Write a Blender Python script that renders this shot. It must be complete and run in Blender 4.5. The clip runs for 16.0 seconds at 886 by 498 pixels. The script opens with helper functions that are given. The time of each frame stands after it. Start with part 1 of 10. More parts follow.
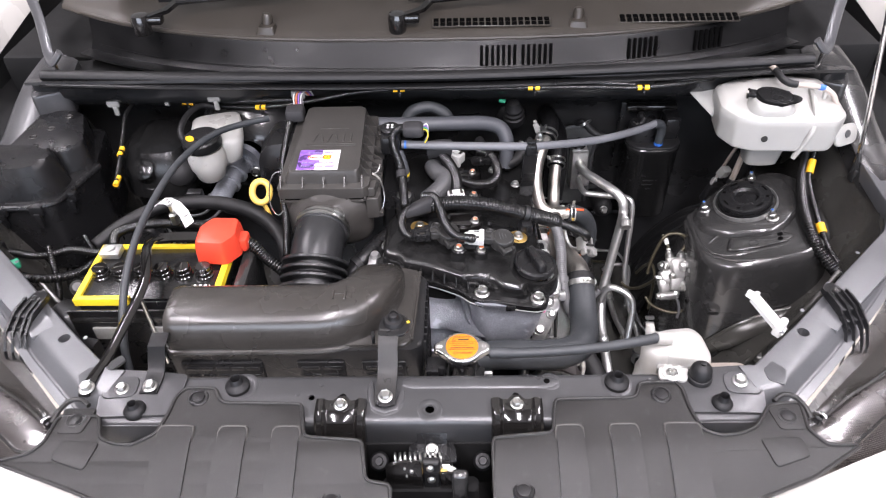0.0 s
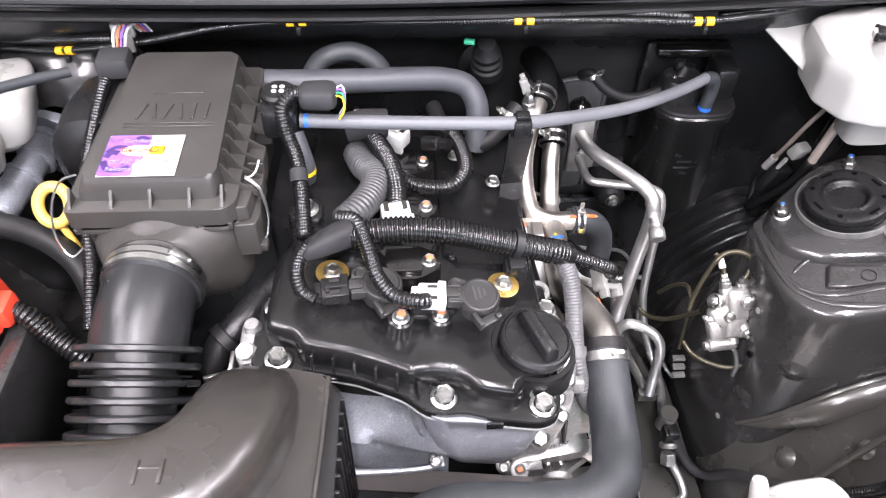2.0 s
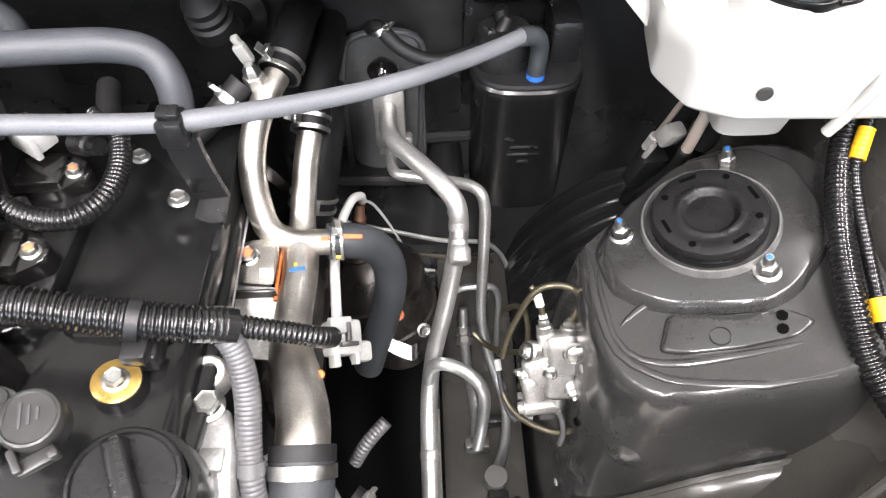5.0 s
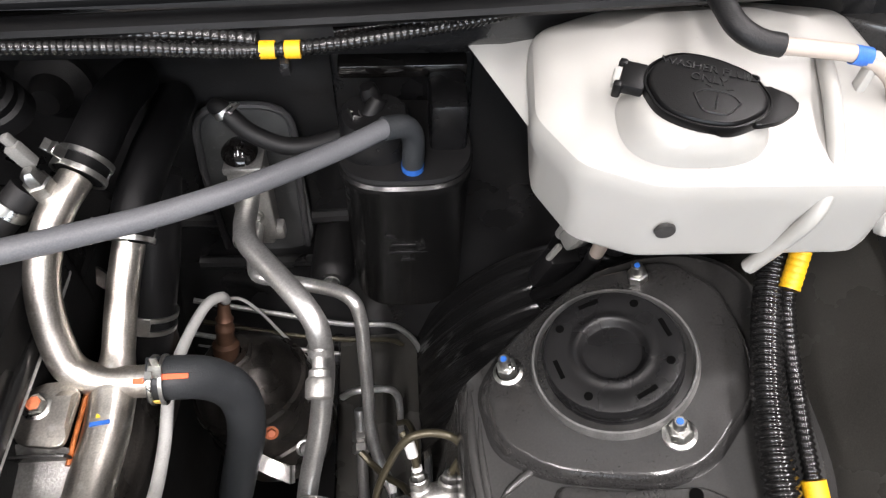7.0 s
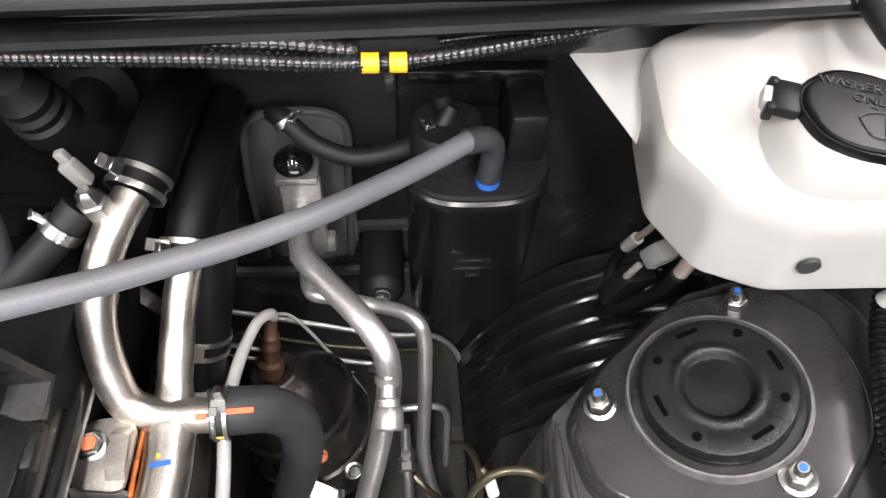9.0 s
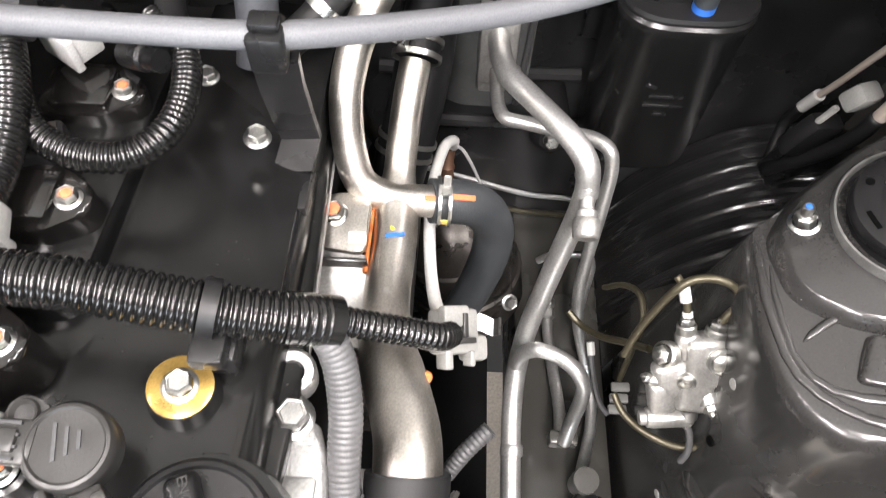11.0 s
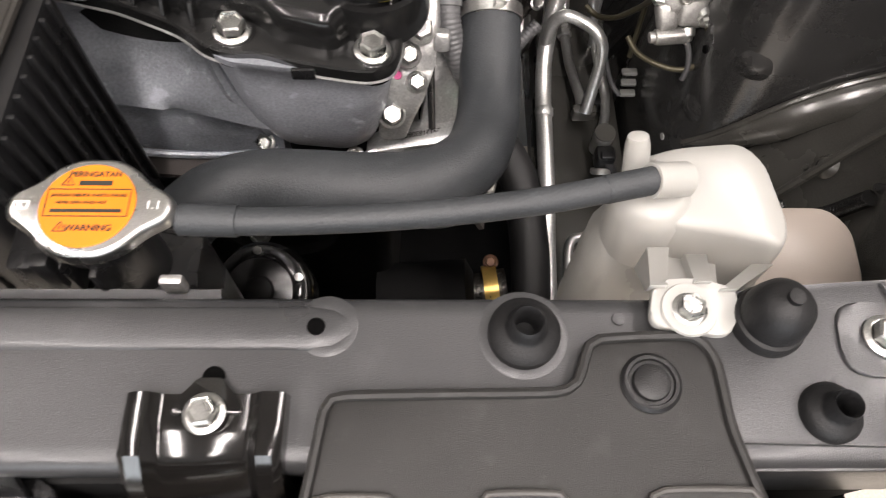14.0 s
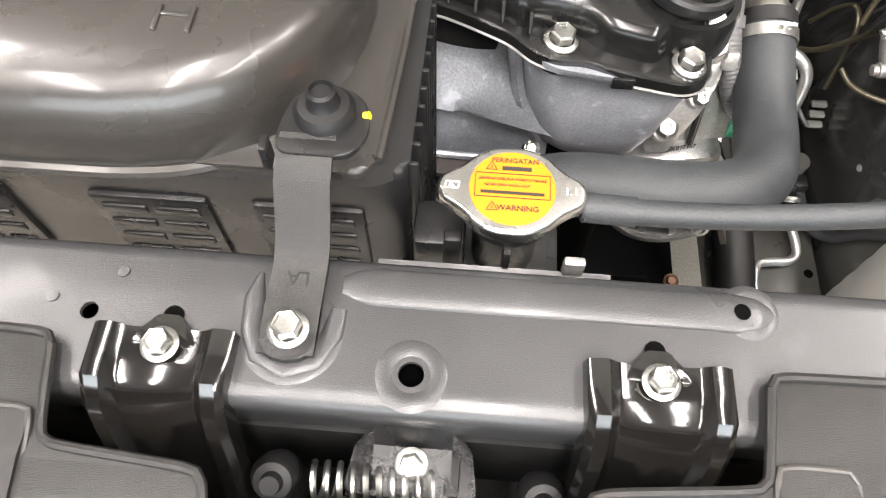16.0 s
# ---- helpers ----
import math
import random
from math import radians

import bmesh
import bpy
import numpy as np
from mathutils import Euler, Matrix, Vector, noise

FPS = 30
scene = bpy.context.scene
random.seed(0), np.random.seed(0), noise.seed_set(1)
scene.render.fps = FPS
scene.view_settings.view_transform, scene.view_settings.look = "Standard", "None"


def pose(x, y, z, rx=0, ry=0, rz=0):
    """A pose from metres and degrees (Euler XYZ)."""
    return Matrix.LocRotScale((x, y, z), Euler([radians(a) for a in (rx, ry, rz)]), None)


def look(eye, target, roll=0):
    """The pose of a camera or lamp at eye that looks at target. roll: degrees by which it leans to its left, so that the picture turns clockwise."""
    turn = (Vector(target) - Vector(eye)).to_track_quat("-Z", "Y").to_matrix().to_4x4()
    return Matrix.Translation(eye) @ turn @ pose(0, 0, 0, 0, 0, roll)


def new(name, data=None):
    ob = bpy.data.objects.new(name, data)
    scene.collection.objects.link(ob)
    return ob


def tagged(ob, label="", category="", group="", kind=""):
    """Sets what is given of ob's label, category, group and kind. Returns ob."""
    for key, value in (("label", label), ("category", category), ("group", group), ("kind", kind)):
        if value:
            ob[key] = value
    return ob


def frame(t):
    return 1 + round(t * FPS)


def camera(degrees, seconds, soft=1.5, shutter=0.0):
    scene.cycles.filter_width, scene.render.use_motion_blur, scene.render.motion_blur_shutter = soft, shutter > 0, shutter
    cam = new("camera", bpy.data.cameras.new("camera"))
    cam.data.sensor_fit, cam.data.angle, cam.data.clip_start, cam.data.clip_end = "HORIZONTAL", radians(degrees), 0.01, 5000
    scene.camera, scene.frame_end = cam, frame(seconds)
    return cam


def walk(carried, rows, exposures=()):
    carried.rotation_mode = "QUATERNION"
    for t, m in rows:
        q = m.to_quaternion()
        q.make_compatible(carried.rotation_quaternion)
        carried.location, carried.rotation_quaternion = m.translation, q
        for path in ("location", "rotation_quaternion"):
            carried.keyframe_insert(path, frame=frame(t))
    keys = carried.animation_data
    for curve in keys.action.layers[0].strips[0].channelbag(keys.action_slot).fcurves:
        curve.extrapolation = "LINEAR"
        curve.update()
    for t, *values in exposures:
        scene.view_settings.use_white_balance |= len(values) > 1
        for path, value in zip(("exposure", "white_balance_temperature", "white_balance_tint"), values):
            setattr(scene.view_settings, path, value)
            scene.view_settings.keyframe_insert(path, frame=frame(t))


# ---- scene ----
cam = camera(64.1, 16.0, soft=1.1, shutter=0.25)
PATH = [
    (0, (0.04, 0.089, 1.728), (0.001, 1.59, 0.407), -1.6),
    (0.5, (0.011, 0.221, 1.664), (0.017, 1.717, 0.337), -0.5),
    (1, (-0.008, 0.335, 1.599), (0.089, 1.819, 0.262), 0.3),
    (1.5, (0.004, 0.45, 1.535), (0.121, 1.872, 0.134), 0.6),
    (2, (0.05, 0.577, 1.472), (0.153, 1.937, 0.009), 1.7),
    (2.5, (0.071, 0.653, 1.416), (0.158, 1.944, -0.108), 2.4),
    (3, (0.055, 0.683, 1.391), (0.123, 1.88, -0.21), 1.2),
    (3.5, (0.076, 0.7, 1.39), (0.15, 1.87, -0.231), -1.9),
    (4, (0.174, 0.743, 1.393), (0.232, 1.917, -0.225), -1.9),
    (4.2, (0.228, 0.76, 1.385), (0.283, 1.948, -0.223), -1.1),
    (6.3, (0.43, 0.912, 1.328), (0.468, 2.113, -0.271), 0.2),
    (6.5, (0.443, 0.929, 1.324), (0.516, 2.137, -0.268), 1.4),
    (7, (0.464, 0.969, 1.313), (0.574, 2.177, -0.277), 2.2),
    (7.5, (0.478, 1.006, 1.304), (0.642, 2.208, -0.287), 4.1),
    (8, (0.477, 1.021, 1.296), (0.656, 2.211, -0.302), 4.6),
    (8.5, (0.443, 1.021, 1.294), (0.613, 2.198, -0.314), 4.3),
    (9, (0.4, 1.019, 1.294), (0.537, 2.194, -0.319), 3.5),
    (9.2, (0.376, 1.016, 1.294), (0.506, 2.189, -0.32), 3.6),
    (11.3, (0.272, 0.89, 1.255), (0.269, 1.89, -0.477), 2.7),
    (11.5, (0.284, 0.867, 1.251), (0.276, 1.85, -0.491), 2.0),
    (12, (0.296, 0.819, 1.235), (0.292, 1.751, -0.535), 1.4),
    (12.5, (0.283, 0.746, 1.248), (0.281, 1.659, -0.531), 0.2),
    (13, (0.278, 0.673, 1.243), (0.329, 1.577, -0.54), 1.8),
    (13.5, (0.254, 0.621, 1.244), (0.32, 1.492, -0.555), 3.0),
    (14, (0.209, 0.585, 1.258), (0.265, 1.466, -0.537), 3.5),
    (14.5, (0.138, 0.554, 1.267), (0.177, 1.461, -0.516), 5.0),
    (15, (0.081, 0.544, 1.271), (0.063, 1.466, -0.503), 2.3),
    (15.5, (0.048, 0.551, 1.27), (0.016, 1.481, -0.501), 2.4),
    (16, (0.022, 0.549, 1.271), (-0.034, 1.488, -0.494), 1.1),
]
EXPOSURE = [(0.0, -0.28, 6150, 17), (0.5, 0.1, 6130, 17), (1.5, 0.27, 6100, 18), (3.0, 0.62, 6350, 14), (4.2, 0.6, 6350, 11), (6.4, 0.15, 6400, 12), (7.0, -0.3, 6450, 12), (8.5, -0.46, 6450, 11), (9.2, 0.14, 6500, 13), (11.3, 0.5, 6550, 11), (12.5, 0.56, 6750, 11), (13.0, 0.4, 6750, 12), (13.5, -0.4, 6750, 12), (14.0, -0.6, 6750, 12), (14.5, -0.3, 6700, 10), (15.5, 0.27, 6700, 9), (16.0, 0.29, 6700, 9)]
walk(cam, [(t, look(eye, target, roll)) for t, eye, target, roll in PATH], EXPOSURE)

# ---- light ----
world = bpy.data.worlds.new("world")
world.use_nodes = True
world.node_tree.nodes["Background"].inputs[0].default_value = (0.92, 0.96, 1.0, 1)
world.node_tree.nodes["Background"].inputs[1].default_value = 0.08
scene.world = world


# ---- materials ----
def material(name, color, rough=0.5, metal=0.0, vary=0.12, scale=18.0, bump=0.0, grain=400.0, coat=0.0, dust=0.0, sss=0.0, spec=0.5, wear=0.0, specks=0.0):
    """A procedural surface: colour varied by broad stains, roughness by smudges, relief by fine grain, thin dust on faces that look up."""
    m = bpy.data.materials.new(name)
    m.use_nodes = True
    nt = m.node_tree
    n, l = nt.nodes, nt.links
    b = n["Principled BSDF"]
    tc = n.new("ShaderNodeTexCoord")
    big = n.new("ShaderNodeTexNoise")
    big.inputs["Scale"].default_value, big.inputs["Detail"].default_value = scale, 6
    fine = n.new("ShaderNodeTexNoise")
    fine.inputs["Scale"].default_value, fine.inputs["Detail"].default_value = grain, 3
    l.new(tc.outputs["Object"], big.inputs["Vector"])
    l.new(tc.outputs["Object"], fine.inputs["Vector"])
    ramp = n.new("ShaderNodeMapRange")
    ramp.inputs["From Min"].default_value, ramp.inputs["From Max"].default_value = 0.3, 0.7
    ramp.inputs["To Min"].default_value, ramp.inputs["To Max"].default_value = 1 - vary, 1 + vary
    l.new(big.outputs["Fac"], ramp.inputs["Value"])
    mul = n.new("ShaderNodeMix")
    mul.data_type, mul.blend_type = "RGBA", "MULTIPLY"
    mul.inputs["Factor"].default_value = 1.0
    mul.inputs["A"].default_value = (*color, 1)
    l.new(ramp.outputs["Result"], mul.inputs["B"])
    last = mul.outputs["Result"]
    if grain and vary > 0.05:
        speck = n.new("ShaderNodeMapRange")
        speck.inputs["From Min"].default_value, speck.inputs["From Max"].default_value = 0.25, 0.75
        speck.inputs["To Min"].default_value, speck.inputs["To Max"].default_value = 0.82, 1.18
        l.new(fine.outputs["Fac"], speck.inputs["Value"])
        sm = n.new("ShaderNodeMix")
        sm.data_type, sm.blend_type = "RGBA", "MULTIPLY"
        sm.inputs["Factor"].default_value = 1.0
        l.new(last, sm.inputs["A"])
        l.new(speck.outputs["Result"], sm.inputs["B"])
        last = sm.outputs["Result"]
    if dust:
        geo = n.new("ShaderNodeNewGeometry")
        sep = n.new("ShaderNodeSeparateXYZ")
        l.new(geo.outputs["Normal"], sep.inputs["Vector"])
        up = n.new("ShaderNodeMath")
        up.operation = "MULTIPLY"
        up.use_clamp = True
        l.new(sep.outputs["Z"], up.inputs[0])
        l.new(big.outputs["Fac"], up.inputs[1])
        amt = n.new("ShaderNodeMath")
        amt.operation = "MULTIPLY"
        amt.inputs[1].default_value = dust * 0.3
        l.new(up.outputs[0], amt.inputs[0])
        dm = n.new("ShaderNodeMix")
        dm.data_type = "RGBA"
        dm.inputs["B"].default_value = (0.33, 0.31, 0.28, 1)
        l.new(amt.outputs[0], dm.inputs["Factor"])
        l.new(last, dm.inputs["A"])
        last = dm.outputs["Result"]
    if wear:
        spots = n.new("ShaderNodeMapRange")
        spots.inputs["From Min"].default_value, spots.inputs["From Max"].default_value = 0.62, 0.7
        spots.inputs["To Max"].default_value = wear
        w = n.new("ShaderNodeTexNoise")
        w.inputs["Scale"].default_value, w.inputs["Detail"].default_value = scale * 4, 8
        l.new(tc.outputs["Object"], w.inputs["Vector"])
        l.new(w.outputs["Fac"], spots.inputs["Value"])
        wm = n.new("ShaderNodeMix")
        wm.data_type = "RGBA"
        wm.inputs["B"].default_value = (min(1, color[0] * 1.9 + 0.03), min(1, color[1] * 1.9 + 0.03), min(1, color[2] * 1.9 + 0.03), 1)
        l.new(spots.outputs["Result"], wm.inputs["Factor"])
        l.new(last, wm.inputs["A"])
        last = wm.outputs["Result"]
    if specks:
        vo = n.new("ShaderNodeTexVoronoi")
        vo.inputs["Scale"].default_value = 130
        l.new(tc.outputs["Object"], vo.inputs["Vector"])
        dot = n.new("ShaderNodeMapRange")
        dot.inputs["From Min"].default_value, dot.inputs["From Max"].default_value = 0.05, 0.12
        dot.inputs["To Min"].default_value, dot.inputs["To Max"].default_value = specks, 0.0
        l.new(vo.outputs["Distance"], dot.inputs["Value"])
        few = n.new("ShaderNodeMath")
        few.operation = "MULTIPLY"
        l.new(dot.outputs["Result"], few.inputs[0])
        l.new(fine.outputs["Fac"], few.inputs[1])
        pm = n.new("ShaderNodeMix")
        pm.data_type = "RGBA"
        pm.inputs["B"].default_value = (0.30, 0.29, 0.27, 1)
        l.new(few.outputs[0], pm.inputs["Factor"])
        l.new(last, pm.inputs["A"])
        last = pm.outputs["Result"]
    l.new(last, b.inputs["Base Color"])
    rr = n.new("ShaderNodeMapRange")
    rr.inputs["From Min"].default_value, rr.inputs["From Max"].default_value = 0.3, 0.7
    rr.inputs["To Min"].default_value, rr.inputs["To Max"].default_value = max(0.03, rough - 0.07), min(1, rough + 0.07)
    l.new(big.outputs["Fac"], rr.inputs["Value"])
    l.new(rr.outputs["Result"], b.inputs["Roughness"])
    b.inputs["Metallic"].default_value = metal
    b.inputs["Specular IOR Level"].default_value = spec
    b.inputs["Coat Weight"].default_value = coat
    b.inputs["Coat Roughness"].default_value = 0.12
    if sss:
        b.inputs["Subsurface Weight"].default_value = sss
        b.inputs["Subsurface Radius"].default_value = (0.012, 0.011, 0.01)
        b.inputs["Subsurface Scale"].default_value = 0.6
    if bump:
        bp = n.new("ShaderNodeBump")
        bp.inputs["Strength"].default_value, bp.inputs["Distance"].default_value = bump, 0.0006
        l.new(fine.outputs["Fac"], bp.inputs["Height"])
        l.new(bp.outputs["Normal"], b.inputs["Normal"])
    return m


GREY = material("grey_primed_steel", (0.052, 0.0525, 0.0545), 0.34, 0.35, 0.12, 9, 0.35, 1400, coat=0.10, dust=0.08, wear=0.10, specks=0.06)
GREYW = material("dusty_grey_underbody_paint", (0.056, 0.054, 0.049), 0.27, 0.1, 0.28, 6, 0.2, 800, coat=0.3, dust=0.10, wear=0.14, specks=0.06)
FELT = material("grey_felt_lining", (0.060, 0.062, 0.062), 0.6, 0.0, 0.25, 40, 0.6, 900, wear=0.3)
CLIPG = material("pale_clip_plastic", (0.21, 0.21, 0.20), 0.45, 0.0, 0.1, 60, 0.2, 900)
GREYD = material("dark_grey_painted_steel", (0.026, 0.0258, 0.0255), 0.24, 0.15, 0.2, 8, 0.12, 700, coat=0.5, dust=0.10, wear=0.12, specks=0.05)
RAIL = material("silver_grey_apron_paint", (0.085, 0.087, 0.091), 0.36, 0.3, 0.14, 7, 0.2, 1200, coat=0.15, dust=0.1, wear=0.08)
BLACKP = material("satin_black_body_paint", (0.0155, 0.0157, 0.0163), 0.30, 0.0, 0.5, 7, 0.15, 500, coat=0.2, dust=0.10, wear=0.15, specks=0.06)
CAPB = material("satin_black_cap_plastic", (0.0035, 0.0035, 0.0037), 0.33, 0.0, 0.15, 20, 0.2, 1200, spec=0.22)
GLOSS = material("gloss_black_paint", (0.0065, 0.006, 0.0057), 0.12, 0.0, 0.15, 14, 0.04, 600, coat=0.6)
PLAST = material("black_grained_plastic", (0.0085, 0.0085, 0.009), 0.29, 0.0, 0.15, 20, 0.4, 1600, dust=0.04, spec=0.36)
PANEL = material("charcoal_cover_plastic", (0.0135, 0.0132, 0.0128), 0.36, 0.0, 0.14, 16, 0.6, 2200, dust=0.08, wear=0.2, specks=0.07, spec=0.36)
TAUPE = material("warm_black_moulded_plastic", (0.025, 0.0228, 0.0203), 0.25, 0.0, 0.08, 10, 0.25, 1800, dust=0.05, specks=0.04, coat=0.3)
FILTER = material("dark_grey_moulded_plastic", (0.038, 0.0355, 0.0325), 0.37, 0.0, 0.10, 20, 0.4, 1800, dust=0.10, specks=0.06)
COVER = material("glossy_black_plastic", (0.0080, 0.0080, 0.0080), 0.21, 0.0, 0.2, 18, 0.10, 900, dust=0.03, specks=0.06)
COWL = material("weathered_black_plastic", (0.034, 0.029, 0.0235), 0.34, 0.0, 0.12, 9, 0.4, 1500, dust=0.16, specks=0.07)
RUBBER = material("matt_black_rubber", (0.008, 0.008, 0.0085), 0.5, 0.0, 0.2, 22, 0.35, 900, dust=0.07, spec=0.28)
HOSE = material("slate_rubber_hose", (0.026, 0.029, 0.032), 0.52, 0.0, 0.15, 25, 0.6, 700, dust=0.08, wear=0.12, spec=0.45, specks=0.07)
SLATE = material("dark_slate_rubber_hose", (0.050, 0.053, 0.060), 0.5, 0.0, 0.12, 25, 0.4, 800, dust=0.08)
VAPOUR = material("grey_rubber_pipe", (0.105, 0.108, 0.116), 0.48, 0.0, 0.10, 25, 0.3, 900, dust=0.06)
CONDUIT = material("shiny_black_conduit", (0.006, 0.006, 0.006), 0.17, 0.0, 0.2, 40, 0.0, 900, dust=0.03, spec=0.6)
CONDUITG = material("grey_conduit", (0.055, 0.055, 0.057), 0.40, 0.0, 0.15, 40, 0.0, 900)
WRAP = material("grey_wrapped_conduit", (0.088, 0.088, 0.090), 0.38, 0.0, 0.12, 40, 0.2, 900)
TAPE = material("cloth_tape", (0.020, 0.0195, 0.021), 0.7, 0.0, 0.25, 60, 0.9, 1300)
STEEL = material("zinc_plated_steel", (0.52, 0.52, 0.50), 0.32, 1.0, 0.15, 40, 0.2, 900, wear=0.2)
PIPE = material("polished_steel_pipe", (0.62, 0.59, 0.54), 0.36, 1.0, 0.25, 26, 0.35, 700, wear=0.25)
ALLOY = material("cast_aluminium", (0.52, 0.52, 0.51), 0.46, 0.9, 0.15, 25, 0.8, 500, wear=0.2)
ALUTUBE = material("drawn_aluminium_tube", (0.60, 0.60, 0.585), 0.36, 0.85, 0.14, 25, 0.25, 500, wear=0.15)
TIMING = material("dull_cast_alloy", (0.30, 0.315, 0.345), 0.36, 0.5, 0.5, 13, 0.8, 450, wear=0.8)
WHITE = material("milky_white_plastic", (0.35, 0.345, 0.325), 0.33, 0.0, 0.05, 9, 0.06, 600, sss=0.35)
CREAM = material("yellowed_white_plastic", (0.37, 0.32, 0.28), 0.45, 0.0, 0.05, 10, 0.15, 600, sss=0.25)
CONN = material("white_connector_plastic", (0.52, 0.52, 0.505), 0.45, 0.0, 0.06, 60, 0.1, 900)
CONNG = material("grey_connector_plastic", (0.024, 0.0235, 0.0225), 0.36, 0.0, 0.1, 60, 0.2, 900)
RED = material("red_soft_plastic", (0.66, 0.055, 0.025), 0.42, 0.0, 0.06, 20, 0.2, 800)
YELLOW = material("yellow_plastic", (0.80, 0.58, 0.02), 0.45, 0.0, 0.06, 30, 0.1, 800)
TAPEY = material("yellow_tape", (0.76, 0.42, 0.01), 0.5, 0.0, 0.08, 60, 0.2, 800)
DIP = material("amber_plastic_ring", (0.72, 0.48, 0.10), 0.4, 0.0, 0.06, 30, 0.1, 800)
GOLD = material("yellow_chromate", (0.52, 0.34, 0.10), 0.33, 0.8, 0.2, 60, 0.1, 800)
ORANGE = material("orange_warning_label", (0.68, 0.18, 0.002), 0.5, 0.0, 0.04, 20, 0.0, 800)
LILAC = material("pale_lilac_print", (0.30, 0.24, 0.44), 0.45, 0.0, 0.05, 80, 0.0, 800)
PURPLE = material("violet_print", (0.22, 0.10, 0.42), 0.35, 0.0, 0.3, 120, 0.0, 800)
VIOLET = material("deep_violet_print", (0.055, 0.025, 0.12), 0.4, 0.0, 0.3, 120, 0.0, 800)
PAPER = material("white_label", (0.75, 0.73, 0.72), 0.4, 0.0, 0.05, 80, 0.0, 800)
ARCH = material("black_wheelhouse_paint", (0.011, 0.011, 0.0112), 0.2, 0.0, 0.3, 12, 0.12, 600, spec=0.6, coat=0.3, specks=0.04)
CATAL = material("heat_tinted_steel", (0.060, 0.055, 0.050), 0.30, 0.7, 0.45, 22, 0.4, 500, wear=0.3)
INTAKE = material("satin_black_rubber", (0.016, 0.0165, 0.0175), 0.33, 0.0, 0.2, 22, 0.3, 900, dust=0.06, spec=0.45, specks=0.07)
# Black for holes, gaps and the radiator pit: their shade is put into colour.
HOLESHADE = material("painted_hollow_shade", (0.0015, 0.0015, 0.0015), 0.95, 0.0, 0.1, 60, 0.0, 800, spec=0.05)
PALE = material("pale_cast_alloy", (0.34, 0.335, 0.32), 0.38, 0.75, 0.25, 30, 0.6, 500, wear=0.2)
BRUSH = material("brushed_cap_steel", (0.50, 0.495, 0.48), 0.27, 1.0, 0.12, 40, 0.2, 1200, wear=0.1)
INK = material("black_print_and_slot_shade", (0.02, 0.018, 0.015), 0.5, 0.0, 0.05, 80, 0.0, 800)
INKR = material("orange_print", (0.70, 0.10, 0.02), 0.45, 0.0, 0.05, 80, 0.0, 800)
PAINTR = material("red_paint_mark", (0.55, 0.16, 0.07), 0.5, 0.0, 0.2, 80, 0.0, 800)
BLUE = material("blue_marker", (0.025, 0.12, 0.45), 0.45, 0.0, 0.1, 80, 0.0, 800)
GREEN = material("green_plastic", (0.03, 0.30, 0.16), 0.45, 0.0, 0.1, 80, 0.0, 800)
OLIVE = material("olive_coated_line", (0.066, 0.058, 0.037), 0.35, 0.5, 0.12, 40, 0.1, 800)
RUST = material("brown_sensor_body", (0.13, 0.07, 0.045), 0.5, 0.6, 0.2, 60, 0.2, 800)
WELD = material("rust_orange_weld", (0.42, 0.13, 0.035), 0.45, 0.4, 0.5, 90, 0.5, 700)
CAST = material("bright_cast_alloy", (0.56, 0.56, 0.55), 0.34, 0.85, 0.18, 30, 0.7, 500, wear=0.25)
PINK = material("pink_paint_mark", (0.65, 0.10, 0.28), 0.5, 0.0, 0.1, 80, 0.0, 800)
HEATER = material("deep_black_rubber_hose", (0.0045, 0.0045, 0.0048), 0.45, 0.0, 0.2, 22, 0.3, 900, spec=0.16)
EDGE = material("worn_bare_steel_edge", (0.20, 0.20, 0.195), 0.35, 0.5, 0.3, 60, 0.2, 900)
BELT = material("rubber_belt", (0.05, 0.043, 0.04), 0.62, 0.0, 0.15, 30, 0.3, 800)
BODY = material("white_car_paint", (0.52, 0.50, 0.465), 0.25, 0.0, 0.02, 5, 0.02, 800, coat=0.6)
CHROME = material("bright_steel", (0.8, 0.8, 0.8), 0.12, 1.0, 0.05, 30, 0.0, 800)


def lamp_glass():
    """Clear lens over a reflector broken into a fine grid of facets."""
    m = material("clear_lamp_lens", (0.11, 0.10, 0.095), 0.3, 0.3, 0.1, 30, 0.0, 900, coat=0.9)
    n, l = m.node_tree.nodes, m.node_tree.links
    b = n["Principled BSDF"]
    src = b.inputs["Base Color"].links[0].from_socket
    tc = n.new("ShaderNodeTexCoord")
    br = n.new("ShaderNodeTexBrick")
    br.offset = 0.0
    for key, val in (("Scale", 1.0), ("Mortar Size", 0.0005), ("Brick Width", 0.0028), ("Row Height", 0.0022)):
        br.inputs[key].default_value = val
    br.inputs["Color1"].default_value = (0.75, 0.75, 0.75, 1)
    br.inputs["Color2"].default_value = (1, 1, 1, 1)
    br.inputs["Mortar"].default_value = (0.16, 0.15, 0.15, 1)
    l.new(tc.outputs["Object"], br.inputs["Vector"])
    mx = n.new("ShaderNodeMix")
    mx.data_type, mx.blend_type = "RGBA", "MULTIPLY"
    mx.inputs["Factor"].default_value = 1.0
    l.new(src, mx.inputs["A"])
    l.new(br.outputs["Color"], mx.inputs["B"])
    l.new(mx.outputs["Result"], b.inputs["Base Color"])
    return m


